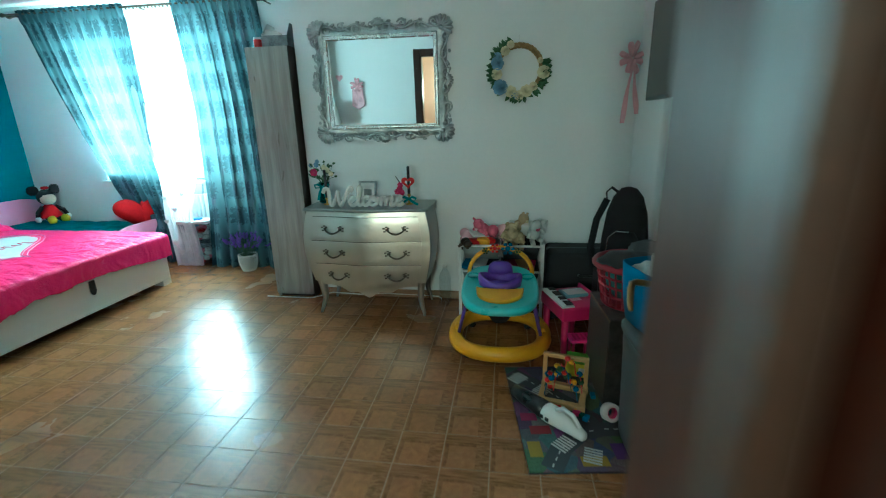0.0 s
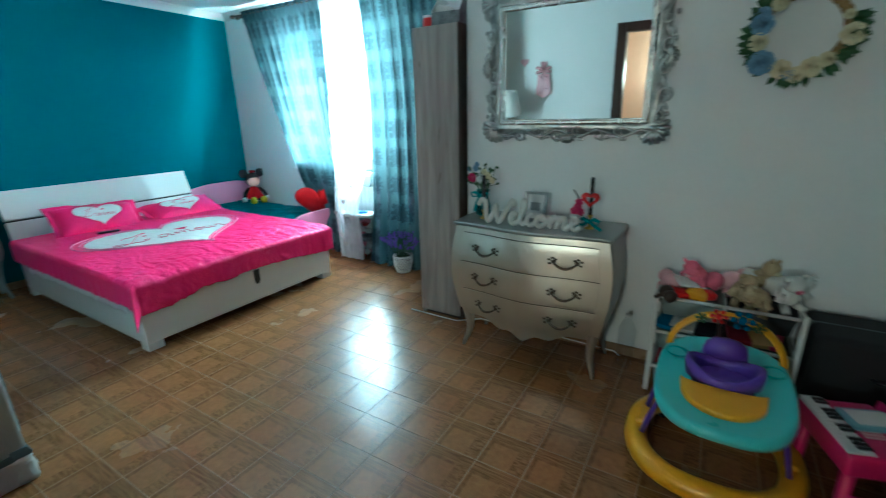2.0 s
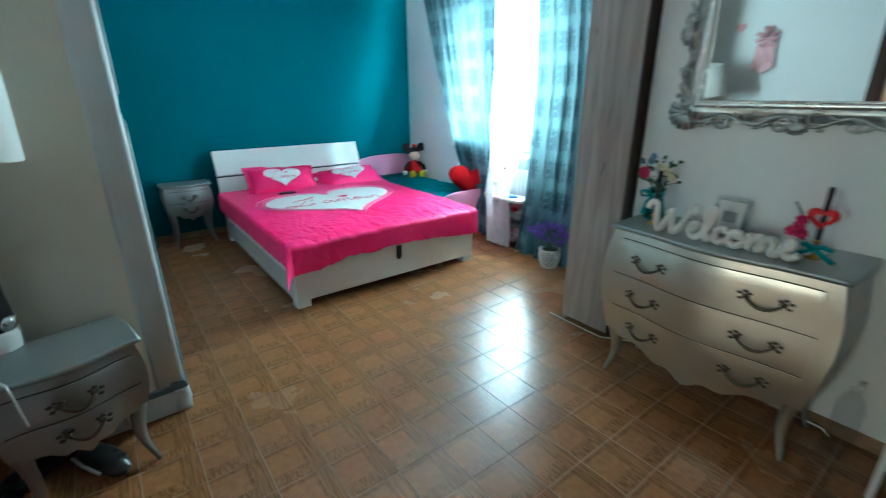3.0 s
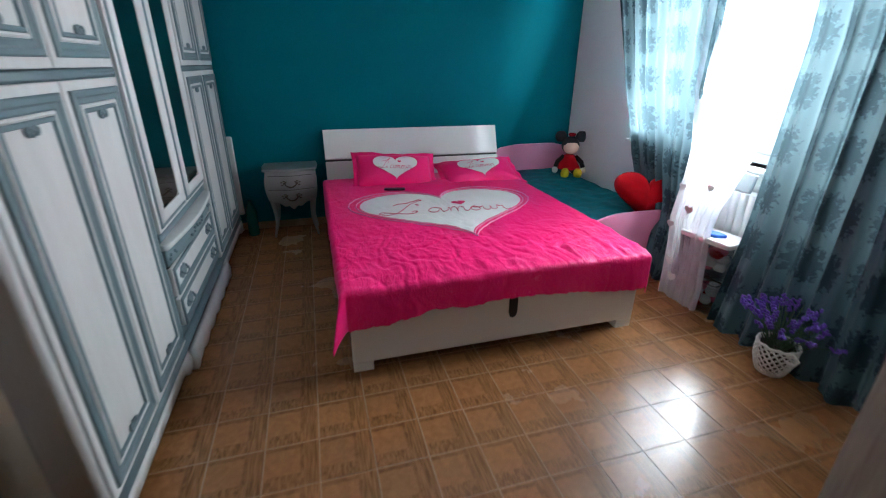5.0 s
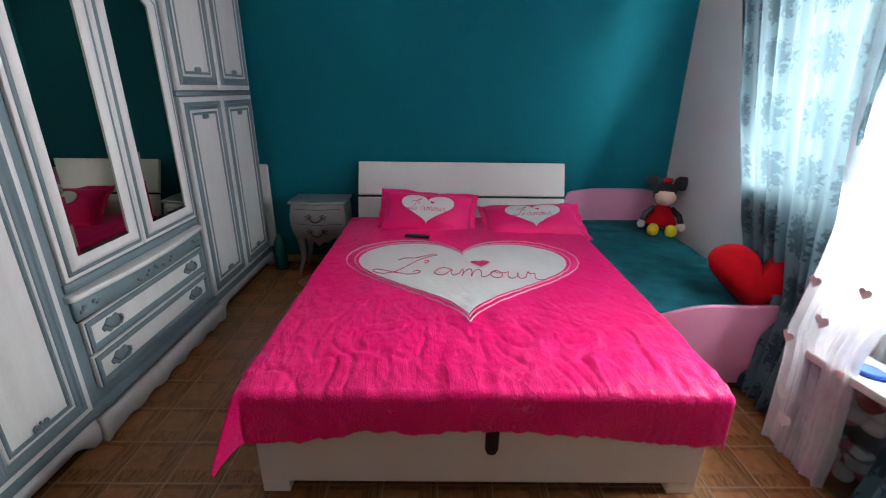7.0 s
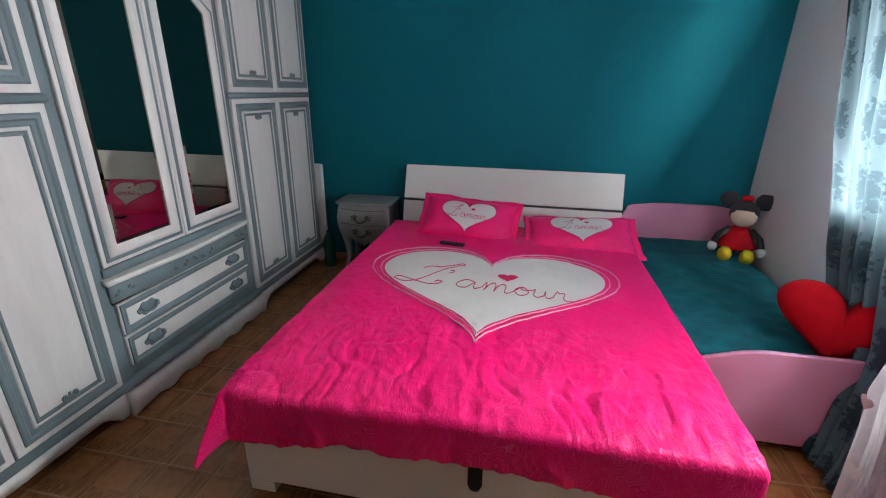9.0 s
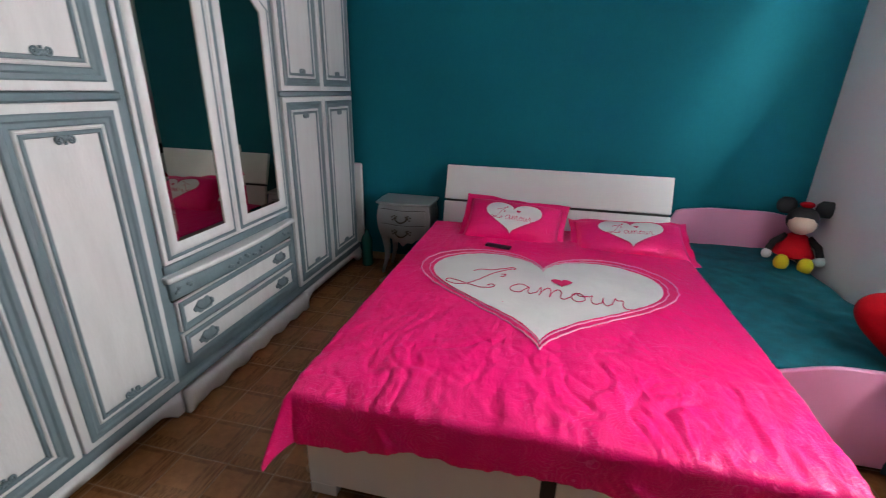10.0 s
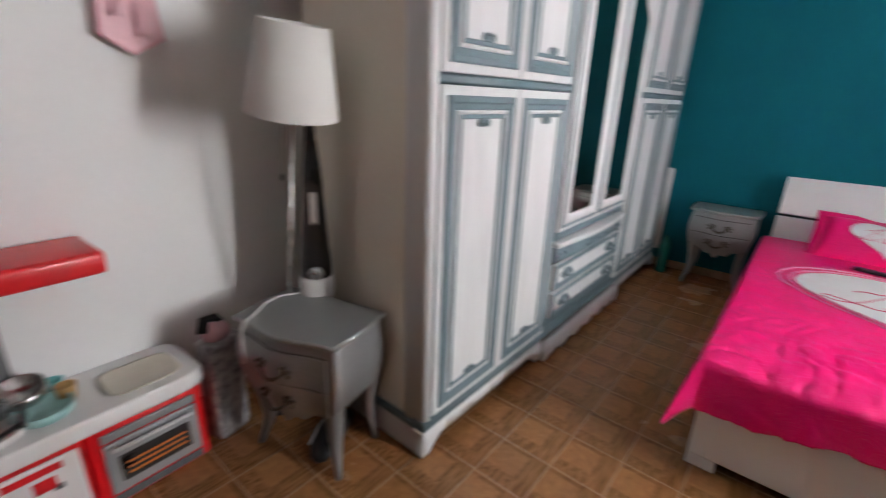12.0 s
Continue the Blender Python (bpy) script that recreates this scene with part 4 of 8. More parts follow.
def cast_pull():
    bm = bmesh.new()
    prism([(0.062 * math.cos(a) * (1 + 0.10 * math.cos(4 * a)), 0.034 * math.sin(a) * (1 + 0.16 * math.cos(6 * a))) for a in [2 * math.pi * k / 28 for k in range(28)]], 0, 0.005, 0.002, bm)
    bm.transform(Matrix(((1, 0, 0, 0), (0, 0, 1, 0), (0, 1, 0, 0), (0, 0, 0, 1))))
    tube([(-0.045, 0.005, 0.010), (-0.042, 0.018, 0.0), (-0.02, 0.024, -0.012), (0, 0.025, -0.010), (0.02, 0.024, -0.012), (0.042, 0.018, 0.0), (0.045, 0.005, 0.010)], 0.005, 6, bm)
    for s in (-1, 1):
        ball(bm, (s * 0.045, 0.006, 0.012), 0.009, 6)
        ball(bm, (s * 0.058, 0.004, -0.010), 0.007, 6)
    return bm


pull = None
for z0, z1 in ((0.395, 0.548), (0.225, 0.378)):
    dr = part("drawer", box(WX2 + 0.05, WY - 0.011, z0, WX1 - 0.05, WY + 0.010, z1, 0.003, 1), WARD_WHITE, wardrobe)
    part("drawer_moulding", moulding(WX2 + 0.055, z0 + 0.004, WX1 - 0.055, z1 - 0.004, ((0, 0), (0, 0.008), (0.008, 0.011), (0.018, 0.009), (0.024, 0.004), (0.030, 0)), WY + 0.0101), WARD_GREY, dr)
    for x in (WX2 + 0.20, WX1 - 0.20):
        m = pose(x, WY + 0.0105, (z0 + z1) / 2)
        if pull is None:
            pull = part("handle", cast_pull(), WARD_GREY, dr, "cast blue-grey drop pull", True, m)
        else:
            again(pull, m, dr)

# carved base
def apron(x0, x1, y, top, cut, n=48):
    """A board with a scalloped lower edge."""
    bm = bmesh.new()
    rows = []
    for q in range(n + 1):
        t = q / n
        e = min(t, 1 - t)
        zb = cut * smooth_step(e, 0.04, 0.14) + 0.012 * math.sin(t * 2 * math.pi * 6) * smooth_step(e, 0.06, 0.16) + 0.012
        if e < 0.05:
            zb = 0.0
        x = x0 + (x1 - x0) * t
        rows.append([(x, y - 0.03, top), (x, y, top), (x, y + 0.012, top * 0.62), (x, y + 0.004, zb + 0.012), (x, y - 0.004, zb), (x, y - 0.03, zb)])
    return loft(rows, True, True, bm)


part("base_rail", loft([[(x, y, z) for y, z in ((WY - 0.05, 0.125), (WY + 0.012, 0.125), (WY + 0.020, 0.135), (WY + 0.014, 0.150), (WY + 0.006, 0.165), (WY - 0.05, 0.165))] for x in (WX3, WX0 + 0.016)]), WARD_GREY, wardrobe)
for x0, x1 in ((WX1 + 0.03, WX0 + 0.018), (WX3, WX2 - 0.03)):
    part("apron", apron(x0, x1, WY + 0.012, 0.124, 0.062), WARD_WHITE, wardrobe, "white carved apron", True)
part("plinth", apron(WX2 - 0.028, WX1 + 0.028, WY + 0.045, 0.122, 0.0, 40), WARD_WHITE, wardrobe, "white projecting plinth", True)
part("side_base", box(WX0 - 0.01, 0.52, 0, WX0 + 0.018, WY - 0.02, 0.12, 0.004), WARD_WHITE, wardrobe)
part("side_base_rail", box(WX0 - 0.01, 0.52, 0.121, WX0 + 0.020, WY - 0.04, 0.150, 0.004), WARD_GREY, wardrobe)
part("side_foot", loft([[(WX0 + a, WY + b, z) for a, b in ((-0.05, -0.06), (0.015, -0.06), (0.015 + o, -0.03), (0.015 + o, 0.008 + o), (-0.02, 0.008 + o), (-0.05, 0.004))] for z, o in ((0, 0.004), (0.025, 0.012), (0.055, 0.006), (0.10, 0.002), (0.123, 0.008))]), WARD_WHITE, wardrobe, "white scrolled foot")

board = thing("ironing_board", pose(-5.25, 1.02, 0), "white cloth-covered board standing beside the wardrobe", "board")
part("board", box(-0.02, -0.10, 0.16, 0.015, 0.19, 0.88, 0.012, 3), WHITE_CLOTH, board)
part("foot_bar", tube([(0, -0.08, 0.012), (0, 0.16, 0.012)], 0.012), CHROME, board)
for y in (-0.05, 0.12):
    part("leg", tube([(0, y, 0.012), (0, y, 0.17)], 0.009), CHROME, board)


# ---- double bed ----
BX0, BX1, BY0, BY1 = -4.98, -2.865, 1.98, 3.665
bed = thing("double_bed", pose(0, 0, 0), "white lacquered double storage bed with slanted headboard", "bed")
part("foot_panel", box(BX1 - 0.035, BY0, 0.055, BX1, BY1, 0.325, 0.004), LACQUER, bed)
for y in (BY0, BY1 - 0.035):
    part("side_rail", box(BX0, y, 0.055, BX1 - 0.036, y + 0.035, 0.325, 0.004), LACQUER, bed)
for y0, y1 in ((BY0 + 0.001, BY0 + 0.105), (BY1 - 0.105, BY1 - 0.001)):
    part("foot", box(BX1 - 0.10, y0, 0, BX1 - 0.001, y1, 0.054, 0.003), LACQUER, bed)
    part("foot", box(BX0, y0, 0, BX0 + 0.10, y1, 0.054, 0.003), LACQUER, bed)
part("bed_base", box(BX0 + 0.01, BY0 + 0.04, 0.10, BX1 - 0.04, BY1 - 0.04, 0.30), BLACK_CLOTH, bed)
part("mattress", box(BX0 + 0.02, BY0 + 0.02, 0.301, BX1 - 0.02, BY1 - 0.02, 0.47, 0.05, 4), WHITE_CLOTH, bed, smooth=True)


def slab_between(a, b, y0, y1, t, bevel=0.006):
    """A slanted board from the point a to b in (x, z), t thick."""
    d = Vector((b[0] - a[0], b[1] - a[1]))
    bm = box(0, y0, 0, d.length, y1, t, bevel)
    ang = math.atan2(d.y, d.x)
    bm.transform(Matrix.Translation((a[0], 0, a[1])) @ Matrix.Rotation(-ang, 4, "Y"))
    return bm


part("headboard_upper", slab_between((-5.095, 0.668), (-5.185, 0.925), BY0 + 0.005, BY1 + 0.01, 0.035), LACQUER, bed, "glossy white slanted panel")
part("headboard_lower", slab_between((-5.02, 0.34), (-5.085, 0.652), BY0 + 0.005, BY1 + 0.01, 0.035), LACQUER, bed)
part("headboard_gap", slab_between((-5.10, 0.62), (-5.135, 0.70), BY0 + 0.02, BY1, 0.02, 0.0), BLACK, bed)
for y in (BY0 + 0.25, BY1 - 0.25):
    part("headboard_leg", slab_between((-5.07, 0.0), (-5.20, 0.86), y - 0.04, y + 0.04, 0.02, 0.002), BLACK, bed)
bm = loft([[(BX1 + a, y, z) for y, z in ((2.835, 0.315), (2.835, 0.225), (2.845, 0.20), (2.86, 0.195), (2.875, 0.20), (2.885, 0.225), (2.885, 0.315))] for a in (0.0008, 0.006)])
part("pull_strap", bm, BLACK_CLOTH, bed, "black pull loop")


# bedspread
TOP_Z = 0.512
SX0, SX1, SY0, SY1 = -4.95, BX1 + 0.012, BY0 - 0.012, BY1 + 0.014


def spread_top(x, y):
    fold = 0.006 * n1(x * 4.5, y * 3.0, 1.0) + 0.0035 * n1(x * 11, y * 7, 4.0) + 0.004 * n1(x * 3.0 + y * 14, y * 4 - x * 6, 8.0)
    near = smooth_step(x, -3.8, -2.95)
    crease = abs(n1(x * 4 + 2.2 * n1(x * 3, y * 3, 5), y * 10 + 2.2 * n1(x * 3, y * 3, 9), 2.5))
    fold += -0.007 * (1 - min(1.0, crease * 5)) * (0.35 + 0.9 * near) + 0.003 * n1(x * 30, y * 26, 6)
    ridge = 0.0045 * near * max(0.0, n1(y * 9 + 0.6 * n1(x * 4, y * 3), x * 1.7, 3.3)) + 0.002 * near * n1(y * 22, x * 4, 7.1)
    wx, wy = x + 0.05 * n1(x * 6, y * 6, 3.7), y + 0.05 * n1(x * 6, y * 6, 8.7)
    fold += 0.0042 * max(0.0, 1 - abs(n1(wx * 4 + wy * 3, wy * 13 - wx * 2, 11.0)) * 6) + 0.003 * max(0.0, 1 - abs(n1(wx * 9 - wy * 6, wy * 22, 15.0)) * 5)
    edge = min(1.0, (SX1 - x) / 0.16) if x > SX1 - 0.16 else 1.0
    return TOP_Z + fold * (0.45 + 0.42 * near) + ridge - 0.022 * (1 - edge) ** 2 + 0.02 * math.sin(math.pi * min(1, max(0, (y - SY0) / (SY1 - SY0)))) * 0.6


DROP_F, DROP_L, DROP_R = 0.235, 0.20, 0.17


def spread(u, v):
    lx, ly = (SX1 - SX0) + DROP_F, (SY1 - SY0) + DROP_L + DROP_R
    s, t = u * lx, v * ly - DROP_L
    a = max(0.0, s - (SX1 - SX0))
    b = max(0.0, -t) if t < 0 else max(0.0, t - (SY1 - SY0))
    side = -1 if t < 0 else 1
    x, y = SX0 + min(s, SX1 - SX0), SY0 + min(max(t, 0.0), SY1 - SY0)
    z = spread_top(x, y)
    if a or b:
        r = 0.035
        fall = math.hypot(a, b)
        arc = min(fall, r * math.pi / 2)
        out = r * math.sin(arc / r) * 0.75
        z -= r * (1 - math.cos(arc / r)) + max(0.0, fall - r * math.pi / 2) * (0.97 if not (a and b) else 0.90)
        da, db = (a / fall, b / fall)
        wave = 0.017 * n1(y * 10, 2.0 + s * 2) * smooth_step(a, 0.02, 0.2) + 0.011 * n1(y * 24 + 3 * n1(s * 5, y * 4), 5.0 + s * 3) * smooth_step(a, 0.05, 0.2)
        wave_b = 0.012 * n1(x * 9, 6.0) * smooth_step(b, 0.02, 0.2)
        flare = 0.55 * min(a, b) if side < 0 else 0.0
        x += out * da + abs(wave) + flare * 0.9
        y += side * (out * db + abs(wave_b) + flare * 0.55)
        if a:
            lift = 0.045 * smooth_step(y, 2.0, 2.5) * (1 - smooth_step(y, 3.0, 3.6))
            z += lift * smooth_step(a, 0.05, DROP_F) + 0.012 * n1(y * 6, 9.0) * smooth_step(a, 0.1, DROP_F)
        if b and side > 0:
            z += 0.0
    return x, y, z


bedspread = cloth(spread, 250, 230, PAISLEY, "bedspread", thick=0.004)
tagged(bedspread, "hot pink satin bedspread printed with a white heart", "bedspread")


def on_spread(dy, dx, lift):
    """A place of the heart print: dy to the right and dx towards the head, seen from the foot."""
    x, y = -3.845 - dx, 2.795 + dy
    return x, y, spread_top(x, y) + lift


def heart_patch(place, half, tall, rings=14, n=72):
    bm = bmesh.new()
    rows = []
    for k in range(rings + 1):
        f = max(0.002, k / rings)
        rows.append([place(half * f * heart(i, n)[0], tall * f * heart(i, n)[1]) for i in range(n)])
    loft(rows, True, False, bm)
    bm.faces.new([v for v in bm.verts][:n])
    return bm


def heart_line(place, half, tall, r, n=120, wobble=0.0):
    pts = []
    for i in range(n):
        hx, hy = heart(i, n)
        w = 1 + wobble * math.sin(i * 2.6)
        pts.append(place(half * hx * w, tall * hy * w))
    return tube(pts, r, 5, closed=True)


part("heart_print", heart_patch(lambda a, b: on_spread(a, b, 0.0045), 0.622, 0.535, 44, 150), WHITE_CLOTH, bedspread, "off-white printed heart")
part("stitching", heart_line(lambda a, b: on_spread(a, b, 0.004), 0.70, 0.612, 0.0038, wobble=0.005), PALE_THREAD, bedspread, "pale pink stitched outline")
part("stitching", heart_line(lambda a, b: on_spread(a, b, 0.004), 0.648, 0.560, 0.0032, wobble=0.005), PALE_THREAD, bedspread, "pale pink stitched outline")


part("lettering", written(LAMOUR, lambda u, v: on_spread(-0.465 + 0.0885 * u, -0.035 + 0.10 * v - 0.0075 * u, 0.0062), 0.0026), HOT, bedspread, "hot pink handwritten word", True)
part("small_heart", heart_patch(lambda a, b: on_spread(a + 0.10, b + 0.105, 0.0095), 0.056, 0.055, 6, 40), HOT, bedspread)

sheet = cloth(lambda u, v: (SX0 + 0.2 + 1.75 * u, SY0 + 0.004 - 0.006 * v + 0.006 * n1(u * 30, 3), 0.36 - 0.095 * v - 0.018 * n1(u * 14, 1) * v), 60, 6, WHITE_CLOTH, "bed_sheet", thick=0.003)
tagged(sheet, "white sheet hanging out under the pink bedspread", "sheet")


# pillows
def pillow_at(a, b, w, h, t):
    """Surface of a pillow's front at a across and b up, both -1 to 1."""
    e = max(0.0, 1 - abs(a) ** 3.2) ** 0.55 * max(0.0, 1 - abs(b) ** 3.2) ** 0.55
    pinch_x, pinch_y = 1 - 0.05 * (1 - b * b), 1 - 0.07 * (1 - a * a)
    return Vector((a * w / 2 * pinch_x, -t / 2 * e + 0.006 * n1(a * 4, b * 4, w * 9) * e, b * h / 2 * pinch_y))


def pillow(m, w, h, t, label):
    """Front towards -y."""
    bm = bmesh.new()
    N = 20
    for s in (1, -1):
        rows = []
        for i in range(N + 1):
            row = []
            for j in range(N + 1):
                p = pillow_at(-1 + 2 * i / N, -1 + 2 * j / N, w, h, t)
                row.append((p.x, p.y * s, p.z))
            rows.append(row)
        loft(rows, False, False, bm)
    bmesh.ops.remove_doubles(bm, verts=bm.verts, dist=1e-5)
    ob = part("pillow", bm, PAISLEY, None, "", True, m)
    tagged(ob, label, "pillow", "pillows on the double bed")
    N = 24
    loop = [(-1 + 2 * k / N, 1) for k in range(N)] + [(1, 1 - 2 * k / N) for k in range(N)] + [(1 - 2 * k / N, -1) for k in range(N)] + [(-1, -1 + 2 * k / N) for k in range(N)]
    rings = []
    for out, up in ((-0.006, 0.004), (0.018, 0.003), (0.036, 0.002), (0.036, -0.002), (0.018, -0.003), (-0.006, -0.004)):
        ring = []
        for k, (a, b) in enumerate(loop):
            p = pillow_at(a, b, w, h, t)
            far = max(out, 0.0) / 0.036
            ring.append((p.x + out * a, p.y - up + far * (0.013 * n1(p.x * 13, p.z * 13, w * 7) + 0.006 * math.sin(k * 0.9)), p.z + out * b + far * 0.006 * n1(p.x * 9, 2.0, p.z * 9)))
        rings.append(ring)
    part("flange", loft(rings, True, False), PAISLEY, ob, "flat hemmed border", True)

    def place(a, b, lift=0.003):
        p = pillow_at(min(1, max(-1, a / (w / 2))), min(1, max(-1, b / (h / 2))), w, h, t)
        return p.x, p.y - lift, p.z

    part("heart_print", heart_patch(place, w * 0.30, h * 0.40, 8, 48), WHITE_CLOTH, ob, "off-white printed heart")
    part("stitching", heart_line(place, w * 0.315, h * 0.43, 0.002, 80), HOT, ob)
    part("lettering", written(LAMOUR, lambda u, v: place(-0.15 + 0.029 * u, -0.025 + 0.034 * v, 0.0035), 0.0018, 4), HOT, ob, "thin pink handwritten word", True)
    part("small_heart", heart_patch(lambda a, b: place(a + 0.035, b + 0.048, 0.006), 0.017, 0.016, 3, 24), HOT, ob)
    return ob


pillow(pose(-4.76, 2.562, 0.597, -48, 3, 87), 0.68, 0.36, 0.19, "pink pillow with a white heart, leaning on the headboard")
pillow(pose(-4.735, 3.35, 0.553, -68, -2, 91), 0.72, 0.38, 0.17, "pink pillow with a white heart, lying flatter")
phone = part("remote_control", box(-0.085, -0.024, 0, 0.085, 0.024, 0.016, 0.006, 3), BLACK, None, "", True, pose(-4.44, 2.50, spread_top(-4.44, 2.50) + 0.006, 0, 0, 78))
tagged(phone, "small black remote control lying on the bedspread", "remote control")


# ---- child's bed ----
kid = thing("childs_bed", pose(0, 0, 0), "pink board child's bed with a teal plush blanket", "child's bed")
KX0, KX1, KY0, KY1 = -5.24, -3.50, 3.70, 4.50


def rounded_panel(y0, y1, z0, z1, rise, x, t, flip=False):
    """An upright board whose top edge curves up from one shoulder."""
    top = []
    for k in range(25):
        q = k / 24
        c = q if not flip else 1 - q
        zz = z1 - rise * (1 - smooth_step(c, 0.0, 0.42)) ** 1.5 - 0.10 * (1 - min(1, c / 0.06)) ** 2 - 0.03 * smooth_step(c, 0.75, 1.0)
        top.append((y0 + (y1 - y0) * q, zz))
    out = [(y0, z0)] + top + [(y1, z0)]
    bm = prism([(a, b) for a, b in out], 0, t, 0.005)
    bm.transform(Matrix(((0, 0, 1, x), (1, 0, 0, 0), (0, 1, 0, 0), (0, 0, 0, 1))))
    return bm


part("head_panel", rounded_panel(KY0, KY1 + 0.04, 0.05, 0.715, 0.03, KX0 + 0.01, 0.022), ROSE, kid, "rose lacquered board")
part("foot_panel", rounded_panel(KY0, KY1, 0.05, 0.497, 0.06, KX1 - 0.022, 0.022), ROSE, kid, "rose lacquered board with rounded shoulder")
for y in (KY0, KY1 - 0.02):
    part("side_rail", box(KX0 + 0.034, y, 0.12, KX1 - 0.024, y + 0.02, 0.36, 0.003), ROSE, kid)
for x in (KX0 + 0.05, KX1 - 0.10):
    for y in (KY0 + 0.03, KY1 - 0.09):
        part("leg", box(x, y, 0, x + 0.05, y + 0.05, 0.119), ROSE_EDGE, kid)
part("mattress", box(KX0 + 0.04, KY0 + 0.025, 0.20, KX1 - 0.03, KY1 - 0.025, 0.40, 0.03, 3), WHITE_CLOTH, kid, smooth=True)


def kid_top(x, y):
    return 0.435 + 0.016 * n1(x * 4, y * 5, 2) + 0.008 * n1(x * 11, y * 9, 5)


def blanket(u, v):
    x = KX0 + 0.045 + (KX1 - KX0 - 0.08) * u
    y = KY0 + 0.005 + (KY1 - KY0 - 0.01) * v
    e = min(v, 1 - v) / 0.06
    return x, y, kid_top(x, y) - (0.06 * (1 - e) ** 2 if e < 1 else 0)


blanket_ob = cloth(blanket, 70, 40, TEAL_FUR, "blanket", thick=0.012)
tagged(blanket_ob, "teal plush blanket spread over the child's bed", "blanket")

# soft doll, one plain shape
bm = bmesh.new()
ball(bm, (0, 0, 0.10), (0.062, 0.058, 0.085), 14, 1)
lathe([(0.10, 0.05), (0.098, 0.058), (0.07, 0.11), (0.045, 0.16)], 18, bm, mat=1)
ball(bm, (0, 0, 0.245), (0.082, 0.075, 0.075), 16, 0)
ball(bm, (0.028, 0, 0.232), (0.070, 0.066, 0.060), 14, 2)
for s in (-1, 1):
    ball(bm, (-0.012, s * 0.085, 0.315), (0.022, 0.048, 0.050), 12, 0)
    tube([(0, s * 0.05, 0.15), (0.03, s * 0.10, 0.11), (0.05, s * 0.115, 0.065)], 0.019, 8, bm, mat=0)
    ball(bm, (0.055, s * 0.118, 0.045), (0.03, 0.026, 0.03), 10, 4)
    tube([(0.03, s * 0.035, 0.04), (0.10, s * 0.045, 0.035), (0.15, s * 0.05, 0.035)], 0.024, 8, bm, mat=0)
    ball(bm, (0.175, s * 0.052, 0.042), (0.042, 0.036, 0.044), 12, 3)
ball(bm, (0.02, 0, 0.335), (0.018, 0.035, 0.018), 10, 1)
doll = part("soft_doll", bm, [BLACK_CLOTH, RED_CLOTH, shader("tan_plush", (0.78, 0.56, 0.44), 0.9), shader("yellow_plush", (0.58, 0.42, 0.01), 0.9), WHITE_CLOTH], None, "", True, pose(-5.00, 4.45, 0.425, 0, 0, -22) @ Matrix.Scale(1.22, 4))
tagged(doll, "plain soft doll in a red dress sitting on the blanket", "soft doll")


def heart_cushion():
    bm = bmesh.new()
    n = 64
    rows = []
    for s in range(13):
        a = -math.pi / 2 + math.pi * s / 12
        f = max(0.03, math.cos(a) ** 0.55)
        rows.append([(0.235 * heart(i, n)[0] * f, 0.085 * math.sin(a), 0.20 * heart(i, n)[1] * f) for i in range(n)])
    return loft(rows)


cushion = part("heart_cushion", heart_cushion(), RED_CLOTH, None, "", True, pose(-3.675, 4.32, 0.555, -18, 4, 60) @ Matrix.Diagonal((1.03, 1.3, 1.0, 1)))
tagged(cushion, "red heart-shaped plush cushion leaning on the footboard", "cushion")

# ---- window side: curtains, radiator, boxes, plant ----
ROD_Y, ROD_Z = 4.42, 2.655
rod = thing("curtain_rod", pose(0, 0, 0), "slim bronze double curtain rod under the ceiling", "curtain rod")
for y, z in ((ROD_Y, ROD_Z), (ROD_Y + 0.07, ROD_Z)):
    part("pole", tube([(-4.86, y, z), (-1.80, y, z)], 0.010, 10), BRONZE, rod, smooth=True)
    part("finial", ball(lathe([(0.012, -0.01), (0.016, 0.0), (0.012, 0.012)], 10, at=(0, 0, 0)), (0, 0, 0.03), (0.022, 0.022, 0.034), 10), BRONZE, rod, "", True, pose(-4.86, y, z, 0, -90, 0))
for x in (-4.72, -3.27, -1.95):
    part("bracket", tube([(x, YN - 0.002, ROD_Z - 0.02), (x, ROD_Y, ROD_Z - 0.02), (x, ROD_Y, ROD_Z - 0.011)], 0.007, 8), BRONZE, rod, smooth=True)


def drape(name, left, right, y_of, top, bottom, folds, amp, material, label, nu=150, nv=70, seed=0.0, width=2.0):
    """A hanging cloth between two edges, left(z) and right(z); its folds deepen where it is gathered."""

    def at(u, v):
        s = 1 - v
        z = bottom(u) + (top - bottom(u)) * s
        a, b = left(s), right(s)
        gather = min(1.6, 1.3 / max(0.25, b - a))
        ph = 2 * math.pi * folds * u + 1.4 * n1(u * 3, s * 0.8, seed) + 0.5 * n1(u * 9, s * 2.0, seed + 3)
        wob = 0.35 + 0.65 * v
        y = y_of(s) + amp * gather * wob * (math.sin(ph) + 0.35 * math.sin(2.3 * ph + seed) + 0.5 * n1(u * 5, s * 3, seed + 7))
        x = a + (b - a) * u + 0.012 * math.cos(ph) * wob + 0.03 * n1(s * 2.2, u * 2, seed + 5) * v
        if s > 0.955:
            y = y_of(s) + amp * 0.55 * math.sin(2 * math.pi * folds * 2.2 * u) - 0.008
        return x, y, z

    ob = cloth(at, nu, nv, material, name, uv=lambda a, b: (a * width, (1 - b) * 2.65))
    return tagged(ob, label, "curtain", "window curtains")


def lerp(pairs):
    def f(s):
        for (a, x), (b, y) in zip(pairs, pairs[1:]):
            if s <= b:
                q = (s - a) / (b - a)
                return x + (y - x) * q
        return pairs[-1][1]
    return f


